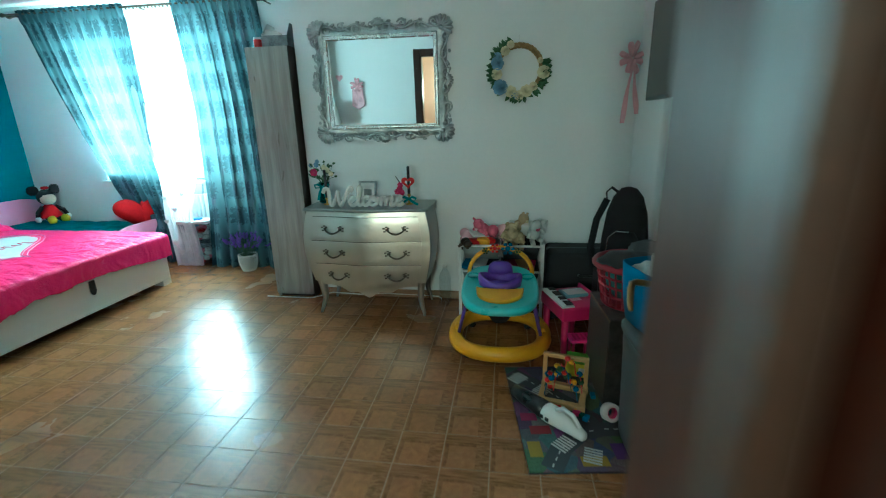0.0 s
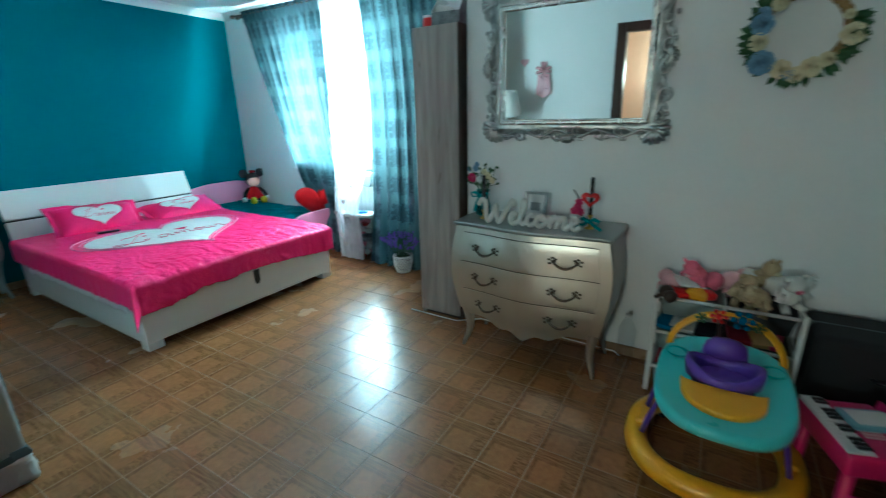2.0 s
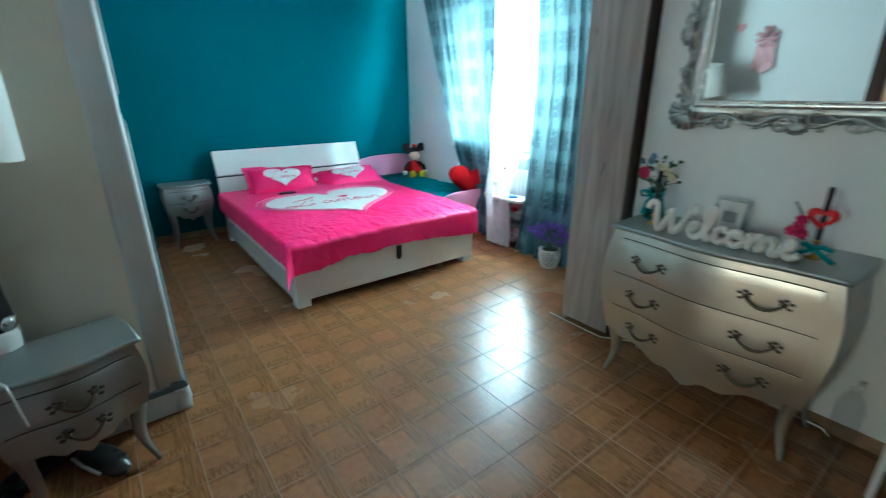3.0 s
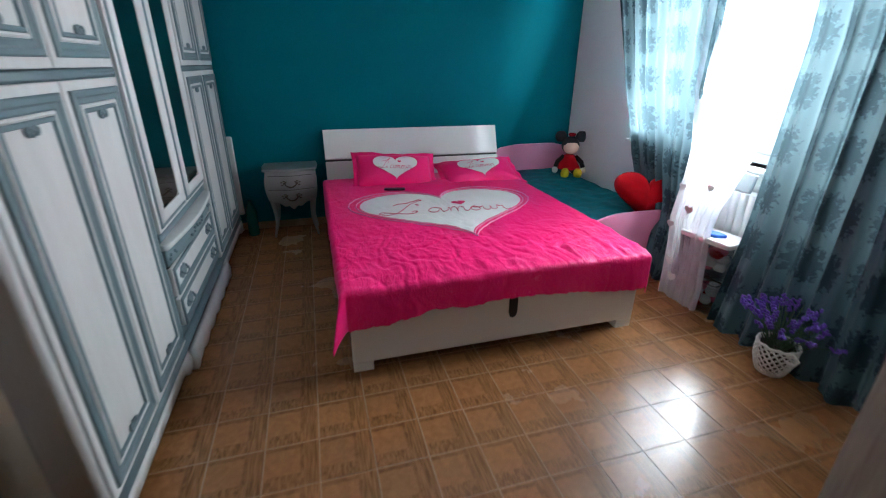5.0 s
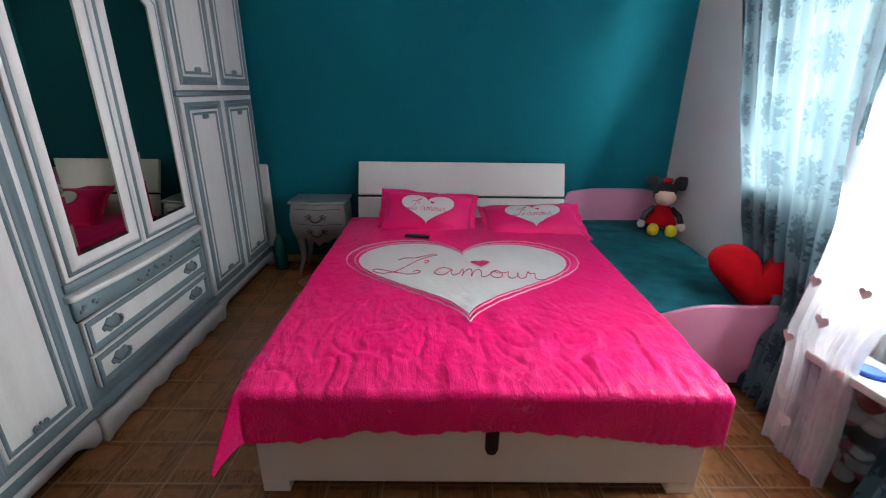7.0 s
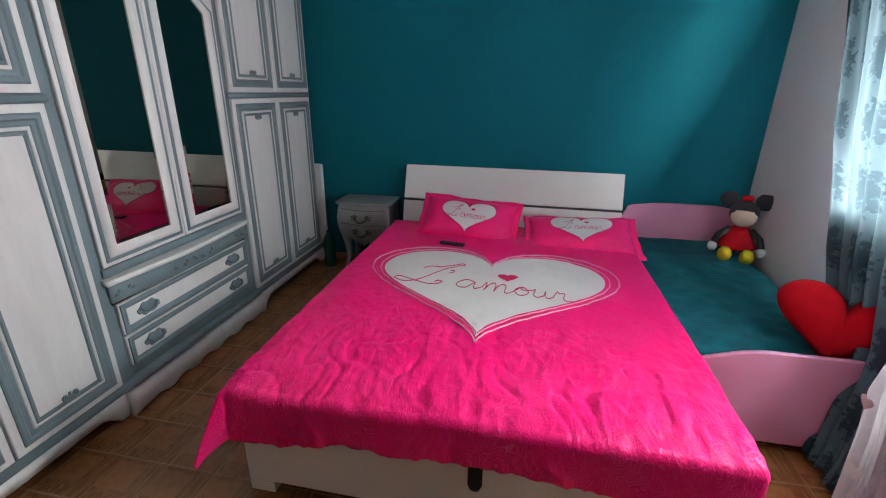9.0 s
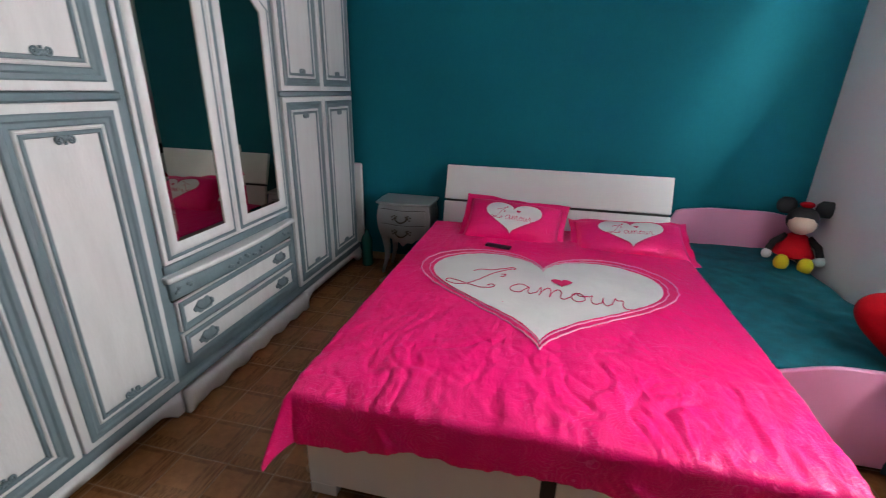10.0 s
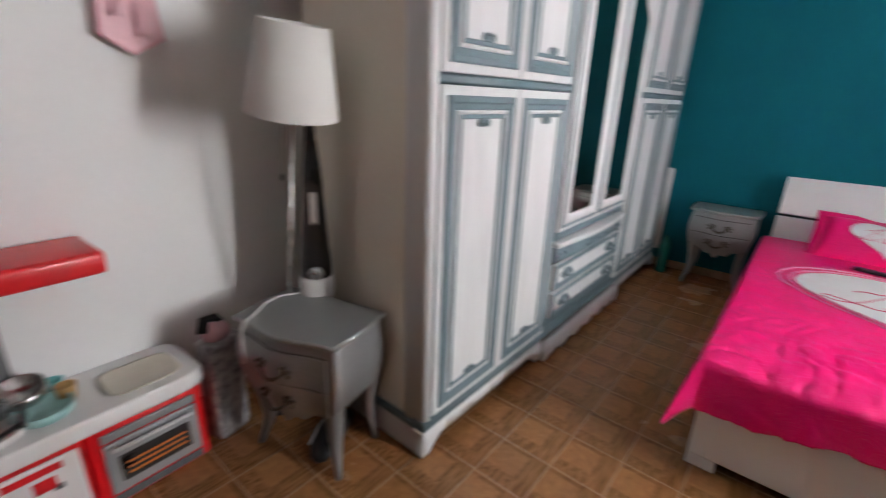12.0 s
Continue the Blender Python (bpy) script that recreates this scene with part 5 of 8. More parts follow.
CUR_LL = lerp(((0, -3.58), (0.16, -3.72), (0.30, -3.98), (0.5, -4.25), (0.75, -4.50), (1.0, -4.72)))
CUR_LR = lerp(((0, -3.30), (0.2, -3.29), (0.5, -3.40), (0.8, -3.43), (1.0, -3.45)))
drape("curtain", CUR_LL, CUR_LR, lerp(((0, 4.28), (0.2, 4.37), (0.38, 4.40), (1.0, ROD_Y))), ROD_Z + 0.035, lambda u: 0.02 + 0.03 * (1 - u), 8, 0.030, DAMASK, "blue damask curtain swept back towards the child's bed", seed=1.0, width=1.9)
CUR_RL = lerp(((0, -2.80), (0.25, -2.79), (0.6, -2.83), (1.0, -2.93)))
CUR_RR = lerp(((0, -1.70), (0.3, -1.80), (1.0, -2.02)))
drape("curtain", CUR_RL, CUR_RR, lerp(((0, 4.19), (0.2, 4.28), (0.6, 4.38), (1.0, ROD_Y))), ROD_Z + 0.035, lambda u: 0.006, 7, 0.034, DAMASK, "long blue damask curtain pooling on the tiles", seed=4.0, width=1.7)
voile = drape("voile_curtain", lerp(((0, -3.20), (0.15, -3.24), (0.3, -3.33), (0.5, -3.50), (1, -3.75))), lerp(((0, -2.90), (0.06, -2.90), (0.24, -2.96), (0.5, -2.92), (0.8, -2.90), (1.0, -2.90))),
              lerp(((0, 4.19), (0.2, 4.21), (0.36, 4.36), (1, ROD_Y + 0.07))), ROD_Z + 0.03, lambda u: 0.012, 9, 0.022, SHEER, "white voile curtain with scattered heart motifs", seed=8.0, width=1.4)
for k, (x, z, s) in enumerate(((-3.13, 0.62, 0.034), (-3.22, 0.50, 0.03), (-3.15, 0.26, 0.036), (-3.10, 0.16, 0.038), (-3.06, 0.78, 0.028), (-3.26, 0.74, 0.03))):
    bm = prism([(s * heart(i, 28)[0], s * heart(i, 28)[1]) for i in range(28)], 0, 0.002)
    part("heart_motif", bm, WHITE_CLOTH, voile, "", False, pose(x, 4.145 + (0.02 * z / 0.53 if z < 0.53 else 0.02 + 0.15 * (z - 0.53) / 0.42), z, 90, 0, 0))

radiator = thing("radiator", pose(-3.22, 4.50, 0), "white column radiator under the window", "radiator")
for k in range(13):
    x = (k - 6) * 0.058
    part("section", loft([[(x + a, b, z) for a, b in ((-0.022, -0.045), (0.022, -0.045), (0.026, 0), (0.022, 0.045), (-0.022, 0.045), (-0.026, 0))] for z in (0.14, 0.15, 0.74, 0.755)]), WHITE_PLASTIC, radiator)
for z in (0.19, 0.70):
    part("header_pipe", tube([(-0.38, 0, z), (0.38, 0, z)], 0.016, 10), WHITE_PLASTIC, radiator, smooth=True)
for x in (-0.3, 0.3):
    part("foot", box(x - 0.012, -0.03, 0, x + 0.012, 0.03, 0.14), WHITE_PLASTIC, radiator)
part("humidifier", moved(box(-0.095, -0.012, 0, 0.095, 0.012, 0.115, 0.006), pose(0.16, -0.03, 0.757, -12, 0, 0)), shader("grey_ceramic", (0.25, 0.28, 0.30), 0.4), radiator, "grey hanging humidifier")


def storage_box(m, label, lid=WHITE_PLASTIC):
    ob = thing("storage_box", m, label, "storage box", "clear boxes by the window")
    rings = [[(sx * (a - c), sy * (b - c), z) for sx, sy in ((-1, -1), (1, -1), (1, 1), (-1, 1))] for a, b, c, z in ((0.15, 0.11, 0, 0.0), (0.165, 0.125, 0, 0.185), (0.158, 0.118, 0, 0.185), (0.144, 0.104, 0, 0.006))]
    part("tub", loft(rings, True, True), BOX_CLEAR, ob, "clear plastic tub")
    bm = prism([(sx * 0.178 + 0.02 * cx, sy * 0.138 + 0.02 * cy) for sx, sy, cx, cy in ((-1, -1, 1, 0), (1, -1, -1, 0), (1, -1, 0, 1), (1, 1, 0, -1), (1, 1, -1, 0), (-1, 1, 1, 0), (-1, 1, 0, -1), (-1, -1, 0, 1))], 0.186, 0.212, 0.008)
    part("lid", bm, lid, ob, "plastic lid")
    for s in (-1, 1):
        part("clip", box(s * 0.172 - 0.008, -0.03, 0.14, s * 0.172 + 0.008, 0.03, 0.195, 0.003), WHITE_PLASTIC, ob)
    random.seed(int(m.translation.z * 100) + 5)
    for k in range(18):
        mat = (PINK_FUR, PAPER, BLUE_BAG, RED_CLOTH, WHITE_CLOTH)[k % 5]
        bm = ball(bmesh.new(), (random.uniform(-0.09, 0.09), random.uniform(-0.06, 0.06), random.uniform(0.04, 0.14)), (0.05, 0.04, 0.03), 8)
        part("folded_cloth", bm, mat, ob, "", True)
    return ob


storage_box(pose(-2.98, 4.29, 0.0, 0, 0, 6) @ Matrix.Diagonal((0.95, 0.8, 1.18, 1)), "clear plastic storage box filled with folded clothes", BOX_CLEAR)
storage_box(pose(-2.975, 4.29, 0.2512, 0, 0, 9) @ Matrix.Diagonal((0.95, 0.8, 1.18, 1)), "clear storage box with clothes and white lid, stacked")
lid_cloth = part("blue_sponge", prism([(0.055 * math.cos(a) * (1 + 0.2 * math.cos(3 * a)), 0.04 * math.sin(a)) for a in [2 * math.pi * k / 24 for k in range(24)]], 0, 0.02, 0.006), shader("blue_foam", (0.02, 0.12, 0.55), 0.7), None, "", False, pose(-2.96, 4.27, 0.5018, 0, 0, 30))
tagged(lid_cloth, "small blue cloth lying on the white box lid", "cloth")


def lavender(m):
    pot = thing("lavender_pot", m, "purple lavender in a white woven basket pot", "potted plant")
    bm = bmesh.new()
    for s in (-1, 1):
        for k in range(18):
            pts = []
            for q in range(9):
                t = q / 8
                a = 2 * math.pi * k / 18 + s * t * 1.5
                r = 0.060 + 0.022 * t + 0.010 * math.sin(math.pi * t)
                pts.append((r * math.cos(a), r * math.sin(a), 0.008 + 0.142 * t))
            tube(pts, 0.0042, 5, bm)
    part("lattice", bm, WHITE_PLASTIC, pot, "white woven lattice", True)
    part("bottom", lathe([(0.06, 0.0), (0.064, 0.012), (0.055, 0.016)], 24), WHITE_PLASTIC, pot)
    part("rim", tube([(0.083 * math.cos(2 * math.pi * k / 28), 0.083 * math.sin(2 * math.pi * k / 28), 0.150 + 0.004 * math.sin(k * 2)) for k in range(28)], 0.007, 6, closed=True), WHITE_PLASTIC, pot, "", True)
    part("side_handle", tube([(0.08, 0, 0.13), (0.115, 0, 0.165), (0.14, 0.01, 0.15), (0.125, 0.01, 0.12), (0.09, 0, 0.11)], 0.006, 6), WHITE_PLASTIC, pot, "", True)
    part("liner", lathe([(0.050, 0.016), (0.072, 0.13), (0.068, 0.138), (0.01, 0.139)], 20), shader("dark_soil", (0.03, 0.022, 0.015), 0.9), pot)
    random.seed(11)
    stems, blooms = bmesh.new(), bmesh.new()
    for k in range(80):
        a, lean = random.uniform(0, 2 * math.pi), random.uniform(0.02, 0.17)
        h = random.uniform(0.10, 0.19) * (1.1 - lean * 1.5)
        r0 = random.uniform(0, 0.055)
        p0 = Vector((r0 * math.cos(a), r0 * math.sin(a), 0.135))
        p2 = p0 + Vector((lean * math.cos(a), lean * math.sin(a), h))
        p1 = (p0 + p2) / 2 + Vector((0, 0, 0.02))
        tube([p0, p1, p2], 0.0016, 4, stems)
        if k % 2 == 0:
            d = (p2 - p1).normalized()
            for q in range(5):
                for w in range(3):
                    c = p2 + d * (q * 0.011 - 0.015) + Vector((random.uniform(-1, 1), random.uniform(-1, 1), random.uniform(-1, 1))) * 0.008
                    ball(blooms, c, (0.0065, 0.0065, 0.008), 5)
        else:
            side = Vector((-math.sin(a), math.cos(a), 0)) * 0.004
            q0, q1, q2 = p1, p1 + (p2 - p1) * 0.5, p2
            vs = [stems.verts.new(v) for v in (q0, q1 + side, q2, q1 - side)]
            stems.faces.new(vs)
    tagged(part("stems", stems, LEAF, pot), kind="stuff")
    tagged(part("blooms", blooms, LILAC, pot, "purple lavender flowers", True), kind="stuff")
    return pot


lavender(pose(-2.30, 4.105, 0, 0, 0, -25) @ Matrix.Scale(1.12, 4))

# ---- tall cupboard ----
cup = thing("tall_cupboard", pose(0, 0, 0), "tall narrow bleached oak cupboard with dark sides", "cupboard")
part("door", box(-1.605, 3.41, 0.035, -1.262, 3.428, 2.048, 0.002, 1), OAK, cup, "bleached oak-look door")
part("side_panel", box(-1.605, 3.429, 0.0, -1.589, 3.80, 2.05), OAK, cup)
part("side_panel", box(-1.276, 3.418, 0.0, -1.258, 3.80, 2.05), BROWN_EDGE, cup, "dark brown side")
part("top_panel", box(-1.588, 3.429, 2.034, -1.277, 3.80, 2.05), OAK, cup)
part("base_panel", box(-1.588, 3.435, 0.02, -1.277, 3.80, 0.034), OAK, cup)
part("plinth", box(-1.588, 3.45, 0.0, -1.277, 3.465, 0.019), BROWN_EDGE, cup)
part("back_panel", box(-1.588, 3.792, 0.035, -1.277, 3.80, 2.033), OAK, cup)
jar = thing("pink_candle", pose(-1.545, 3.52, 2.051), "small pink candle jar on the cupboard top", "candle")
part("jar", lathe([(0.030, 0), (0.034, 0.005), (0.034, 0.062), (0.030, 0.066)], 18), RED_PLASTIC, jar, "", True)
part("lid", lathe([(0.031, 0.0665), (0.035, 0.068), (0.035, 0.080), (0.02, 0.083)], 18), WHITE_PLASTIC, jar)
carton = thing("open_carton", pose(-1.40, 3.56, 2.051, 0, 0, 8), "open grey printed carton with flaps up", "carton")
part("carton_body", box(-0.10, -0.08, 0, 0.10, 0.08, 0.085, 0.002, 1), shader("grey_printed_card", (0.20, 0.22, 0.23), 0.6, vary=0.5, scale=20), carton)
part("flap", moved(box(0, -0.08, 0, 0.003, 0.08, 0.10), pose(-0.10, 0, 0.085, 0, 35, 0)), PAPER, carton)
part("flap", moved(box(0, -0.08, 0, 0.003, 0.08, 0.09), pose(0.098, 0, 0.085, 0, 20, 0)), shader("grey_board", (0.16, 0.17, 0.18), 0.7), carton)
part("tissue", moved(box(-0.07, -0.05, 0, 0.05, 0.05, 0.05, 0.02, 3), pose(-0.02, -0.01, 0.075, 0, 12, 0)), PAPER, carton, smooth=True)
cord = part("power_cord", tube([(-1.70, 3.40, 0.006), (-1.55, 3.395, 0.006), (-1.40, 3.392, 0.006), (-1.28, 3.39, 0.007), (-1.20, 3.42, 0.02), (-1.10, 3.44, 0.045), (-0.85, 3.45, 0.03), (-0.6, 3.44, 0.05), (-0.3, 3.45, 0.04), (-0.16, 3.46, 0.03), (-0.13, 3.46, 0.006)], 0.0045, 6), WHITE_PLASTIC, None, "", True)
tagged(cord, "white power cord trailing along the wall", "cord")

# ---- baroque mirror ----
def carved_curl(bm, c, r, start, turns, s, thick, y):
    """A carved C-scroll about c, thick at its outer end."""
    pts, rad = [], []
    n = 16
    for k in range(n + 1):
        q = k / n
        a = start + s * turns * 2 * math.pi * q
        rr = r * (1 - 0.78 * q)
        pts.append((c[0] + rr * math.cos(a), y - 0.006 - 0.014 * q, c[1] + rr * math.sin(a)))
        rad.append(thick * (0.55 + 0.45 * math.sin(math.pi * min(1, q * 1.2 + 0.15))))
    tube(pts, rad, 6, bm)
    ball(bm, pts[-1], thick * 1.15, 6)


def shell(bm, c, r, up, y, lobes=7):
    """A fan of lobes that opens along the angle up."""
    for k in range(lobes):
        a = up + (k - (lobes - 1) / 2) * 0.42
        d = Vector((math.cos(a), 0, math.sin(a)))
        base = Vector((c[0], y - 0.010, c[1]))
        tube([base - d * r * 0.15, base + d * r * 0.5 + Vector((0, -0.012, 0)), base + d * r * 0.9 + Vector((0, -0.008, 0)), base + d * r + Vector((0, 0.004, 0))], [r * 0.10, r * 0.17, r * 0.20, r * 0.10], 6, bm)
    ball(bm, (c[0], y - 0.014, c[1]), r * 0.25, 8)


MX0, MX1, MZ0, MZ1 = -1.085, -0.022, 1.338, 2.192
IX0, IX1, IZ0, IZ1 = -0.945, -0.140, 1.475, 2.085
MC = ((MX0 + MX1) / 2, (MZ0 + MZ1) / 2)
mirror = thing("wall_mirror", pose(MC[0], YM - 0.012, MC[1], 1.75, 0, 1.25), "mirror in an ornate carved antique silver frame", "mirror")
hx, hz, jx, jz = (MX1 - MX0) / 2, (MZ1 - MZ0) / 2, (IX1 - IX0) / 2, (IZ1 - IZ0) / 2


def rect_rings(pairs, cy=0.0):
    return [[(-a, y, -b), (a, y, -b), (a, y, b), (-a, y, b)] for a, b, y in pairs]


bm = loft(rect_rings(((jx, jz, -0.012), (jx + 0.003, jz + 0.003, -0.030), (jx + 0.010, jz + 0.010, -0.034), (jx + 0.016, jz + 0.016, -0.028), (jx + 0.022, jz + 0.022, -0.034), (jx + 0.032, jz + 0.032, -0.030), (jx + 0.036, jz + 0.036, -0.004))), True, False)
part("inner_moulding", bm, shader("bright_antique_silver", (0.62, 0.64, 0.64), 0.25, metal=0.8, vary=0.15, scale=20), mirror)
bm = loft(rect_rings(((jx + 0.034, jz + 0.034, -0.002), (jx + 0.034, jz + 0.034, -0.012), (hx - 0.032, hz - 0.032, -0.009), (hx - 0.030, hz - 0.030, -0.002))), True, False)
part("frame_bed", bm, FRAME_SILVER, mirror)
bm = box(-jx - 0.004, -0.012, -jz - 0.004, jx + 0.004, -0.004, jz + 0.004)
glass_ob = part("mirror_glass", bm, MIRROR, mirror, "clear bevelled mirror glass")
random.seed(3)
for horizontal, sign in ((True, 1), (True, -1), (False, 1), (False, -1)):
    bm = bmesh.new()
    half = hx - 0.06 if horizontal else hz - 0.06
    off = ((hz + jz + 0.036) / 2 + 0.006 if horizontal else (hx + jx + 0.036) / 2 + 0.006)
    n = 8 if horizontal else 6
    for k in range(n):
        t = -half + 2 * half * (k + 0.5) / n
        s = 1 if (t > 0) == (k % 2 == 0) else -1
        w = off + 0.010 * (1 if k % 2 else -1)
        c = (t, sign * w) if horizontal else (sign * w, t)
        carved_curl(bm, c, 0.038, random.uniform(-0.3, 0.3) + (0 if horizontal else math.pi / 2) + (math.pi if k % 2 else 0), 1.15, s, 0.0085, -0.006)
        for e in (-1, 1):
            tt = t + e * half / n * 0.95
            d = (tt, sign * (off - e * 0.018 * s)) if horizontal else (sign * (off - e * 0.018 * s), tt)
            turn = Matrix.Rotation(radians(e * 35 * s + (0 if horizontal else 90)), 3, "Y")
            ball(bm, (d[0], -0.016, d[1]), (0.022, 0.010, 0.010), 8, turn=turn)
        edge = off + 0.032
        g = (t + 0.02, sign * edge) if horizontal else (sign * edge, t + 0.02)
        ball(bm, (g[0], -0.014, g[1]), (0.017, 0.009, 0.011) if horizontal else (0.011, 0.009, 0.017), 8)
    wave = []
    for k in range(61):
        t = -half + 2 * half * k / 60
        o = off + 0.020 * math.sin(t / half * math.pi * n / 2)
        wave.append((t, -0.016, sign * o) if horizontal else (sign * o, -0.016, t))
    tube(wave, 0.0075, 6, bm)
    c = (0, sign * (off + 0.004)) if horizontal else (sign * (off + 0.004), 0)
    shell(bm, c, 0.052, (math.pi / 2 * sign if horizontal else (0 if sign > 0 else math.pi)), -0.010)
    part("carved_side", bm, FRAME_SILVER, mirror, "openwork of carved scrolls and leaves", True)
for sx in (-1, 1):
    for sz in (-1, 1):
        bm = bmesh.new()
        shell(bm, (sx * (hx - 0.066), sz * (hz - 0.066)), 0.085, math.atan2(sz, sx), -0.008, 7)
        tagged(part("corner_shell", bm, FRAME_SILVER, mirror, "carved corner shell", True), kind="stuff")

# ---- on the chest ----
CT = 0.863
sign_ob = part("welcome_sign", written(WELCOME, lambda u, v: (-0.29 + 0.0685 * u, 0.0, 0.0155 + 0.063 * v), 0.0155, 8), shader("whitewashed_wood", (0.66, 0.65, 0.62), 0.6, vary=0.1), None, "", True, pose(-0.650, 3.135, CT, 0, 0, 1.5))
tagged(sign_ob, "white wooden cut-out letters reading Welcome", "sign")


def petals(bm, c, r, n, mat=0, up=Vector((0, -1, 0)), seed=1):
    """A small double flower of cupped petals that faces along up."""
    rnd = random.Random(seed)
    u = up.orthogonal().normalized()
    v = up.cross(u)
    for ring, (k, rr, tilt) in enumerate(((n, 1.0, 0.35), (n - 1, 0.68, 0.8), (max(3, n - 3), 0.35, 1.3))):
        for i in range(k):
            a = 2 * math.pi * (i + 0.5 * ring) / k + rnd.uniform(-0.1, 0.1)
            d = u * math.cos(a) + v * math.sin(a)
            tip = Vector(c) + d * r * rr + up * r * 0.55 * tilt
            mid = Vector(c) + d * r * rr * 0.62 + up * r * 0.10 * tilt
            side = up.cross(d) * r * rr * 0.48
            base = Vector(c) + up * 0.001
            vs = [bm.verts.new(p) for p in (base, mid - side, tip - side * 0.6, tip + d * r * 0.08, tip + side * 0.6, mid + side)]
            f = bm.faces.new(vs)
            f.material_index, f.smooth = mat, True


def leaf(bm, a, b, w, mat=0, droop=0.01):
    a, b = Vector(a), Vector(b)
    d = b - a
    side = d.cross(Vector((0, 1, 0.3))).normalized() * w
    m1, m2 = a + d * 0.35, a + d * 0.7
    up = Vector((0, -droop, 0))
    vs = [bm.verts.new(p) for p in (a, m1 - side + up, m2 - side * 0.8, b, m2 + side * 0.8, m1 + side + up, m1 + up * 0.1, m2 + up * 0.1)]
    for q in ((0, 1, 6), (1, 2, 7, 6), (2, 3, 7), (3, 4, 7), (4, 5, 6, 7), (5, 0, 6)):
        f = bm.faces.new([vs[i] for i in q])
        f.material_index = mat


vase = thing("flower_vase", pose(-1.035, 3.33, CT), "teal glass vase with silk flowers and turquoise ribbon", "vase")
part("glass_body", lathe([(0.035, 0), (0.048, 0.01), (0.050, 0.06), (0.036, 0.11), (0.034, 0.14), (0.044, 0.165), (0.041, 0.165), (0.030, 0.14), (0.044, 0.06), (0.042, 0.012)], 20), TEAL_GLASS, vase, "teal glass body", True)
bm = bmesh.new()
for s in (-1, 1):
    tube([(0, -0.04, 0.13), (s * 0.03, -0.055, 0.155), (s * 0.062, -0.05, 0.15), (s * 0.05, -0.05, 0.125), (0, -0.042, 0.128)], 0.011, 6, bm, flat=0.25)
    tube([(0, -0.042, 0.13), (s * 0.02, -0.05, 0.09), (s * 0.035, -0.055, 0.03)], 0.011, 6, bm, flat=0.25)
part("ribbon_bow", bm, TURQ_CLOTH, vase, "turquoise satin bow", True)
random.seed(5)
green = bmesh.new()
for k in range(34):
    a, r, h = random.uniform(0, 6.28), random.uniform(0.02, 0.10), random.uniform(0.20, 0.31)
    p = Vector((r * math.cos(a), r * math.sin(a) * 0.6 - 0.01, h))
    tube([(0, 0, 0.13), (p.x * 0.5, p.y * 0.5, 0.19), p], 0.0018, 4, green)
    leaf(green, p, p + Vector((0.03 * math.cos(a), -0.01, random.uniform(-0.01, 0.035))), 0.009)
part("foliage", green, LEAF, vase)
for k, (x, z, r, mat) in enumerate(((-0.055, 0.245, 0.030, MAGENTA), (0.0, 0.235, 0.024, WHITE_CLOTH), (0.055, 0.265, 0.022, CREAM), (0.085, 0.235, 0.020, CREAM), (0.03, 0.285, 0.02, CREAM), (-0.03, 0.305, 0.02, SKYBLUE), (-0.075, 0.30, 0.016, SKYBLUE), (-0.02, 0.33, 0.016, SKYBLUE))):
    bm = bmesh.new()
    petals(bm, (x, -0.045, z), r, 7, seed=k)
    part("blossom", bm, mat, vase)
taper = thing("black_candle", pose(-0.985, 3.24, CT), "black taper candle in a small gold holder", "candle")
part("candle_stick", lathe([(0.010, 0.055), (0.011, 0.06), (0.010, 0.265), (0.004, 0.272)], 14), BLACK, taper, "", True)
part("holder", lathe([(0.026, 0), (0.026, 0.006), (0.008, 0.014), (0.006, 0.036), (0.013, 0.044), (0.013, 0.056)], 16), shader("gold_metal", (0.50, 0.32, 0.08), 0.3, metal=0.9), taper, "gold holder", True)

photo = thing("framed_photo", pose(-0.70, 3.36, CT + 0.003, -12, 0, -4), "small silver picture frame on the chest", "photo frame")
bm = moulding(-0.075, 0, 0.075, 0.165, ((0, 0.008), (0, 0.0), (0.006, -0.004), (0.015, -0.002), (0.018, 0.006)), 0.0)
part("frame", bm, FRAME_SILVER, photo)
part("print", box(-0.058, 0.004, 0.017, 0.058, 0.008, 0.148), PAPER, photo)
part("drawing", box(-0.03, 0.0032, 0.05, 0.035, 0.0038, 0.10), shader("grey_print", (0.35, 0.35, 0.35), 0.7), photo)
part("back_stand", box(-0.02, 0.009, 0.01, 0.02, 0.013, 0.12), BLACK, photo)

gift = thing("heart_candle_ornament", pose(-0.335, 3.27, CT), "black candle with a red wooden heart and turquoise bow", "ornament")
part("holder", lathe([(0.028, 0), (0.028, 0.006), (0.009, 0.012), (0.007, 0.06), (0.014, 0.068), (0.013, 0.08)], 16), shader("gold_metal_b", (0.50, 0.32, 0.08), 0.3, metal=0.9), gift, "gold holder", True)
part("candle_stick", lathe([(0.011, 0.08), (0.011, 0.285), (0.005, 0.29)], 14), BLACK, gift, "", True)
o1 = [(0.050 * heart(i, 40)[0], 0.048 * heart(i, 40)[1]) for i in range(40)]
o2 = [(0.024 * heart(i, 40)[0], 0.022 * heart(i, 40)[1]) for i in range(40)]
bm = loft([[(x, -0.026, z) for x, z in o2], [(x, -0.026, z) for x, z in o1], [(x, -0.016, z) for x, z in o1], [(x, -0.016, z) for x, z in o2], [(x, -0.026, z) for x, z in o2]], True, False)
bm.transform(Matrix.Translation((0.0, 0, 0.165)))
part("red_heart", bm, RED_PLASTIC, gift, "red open wooden heart")
bm = bmesh.new()
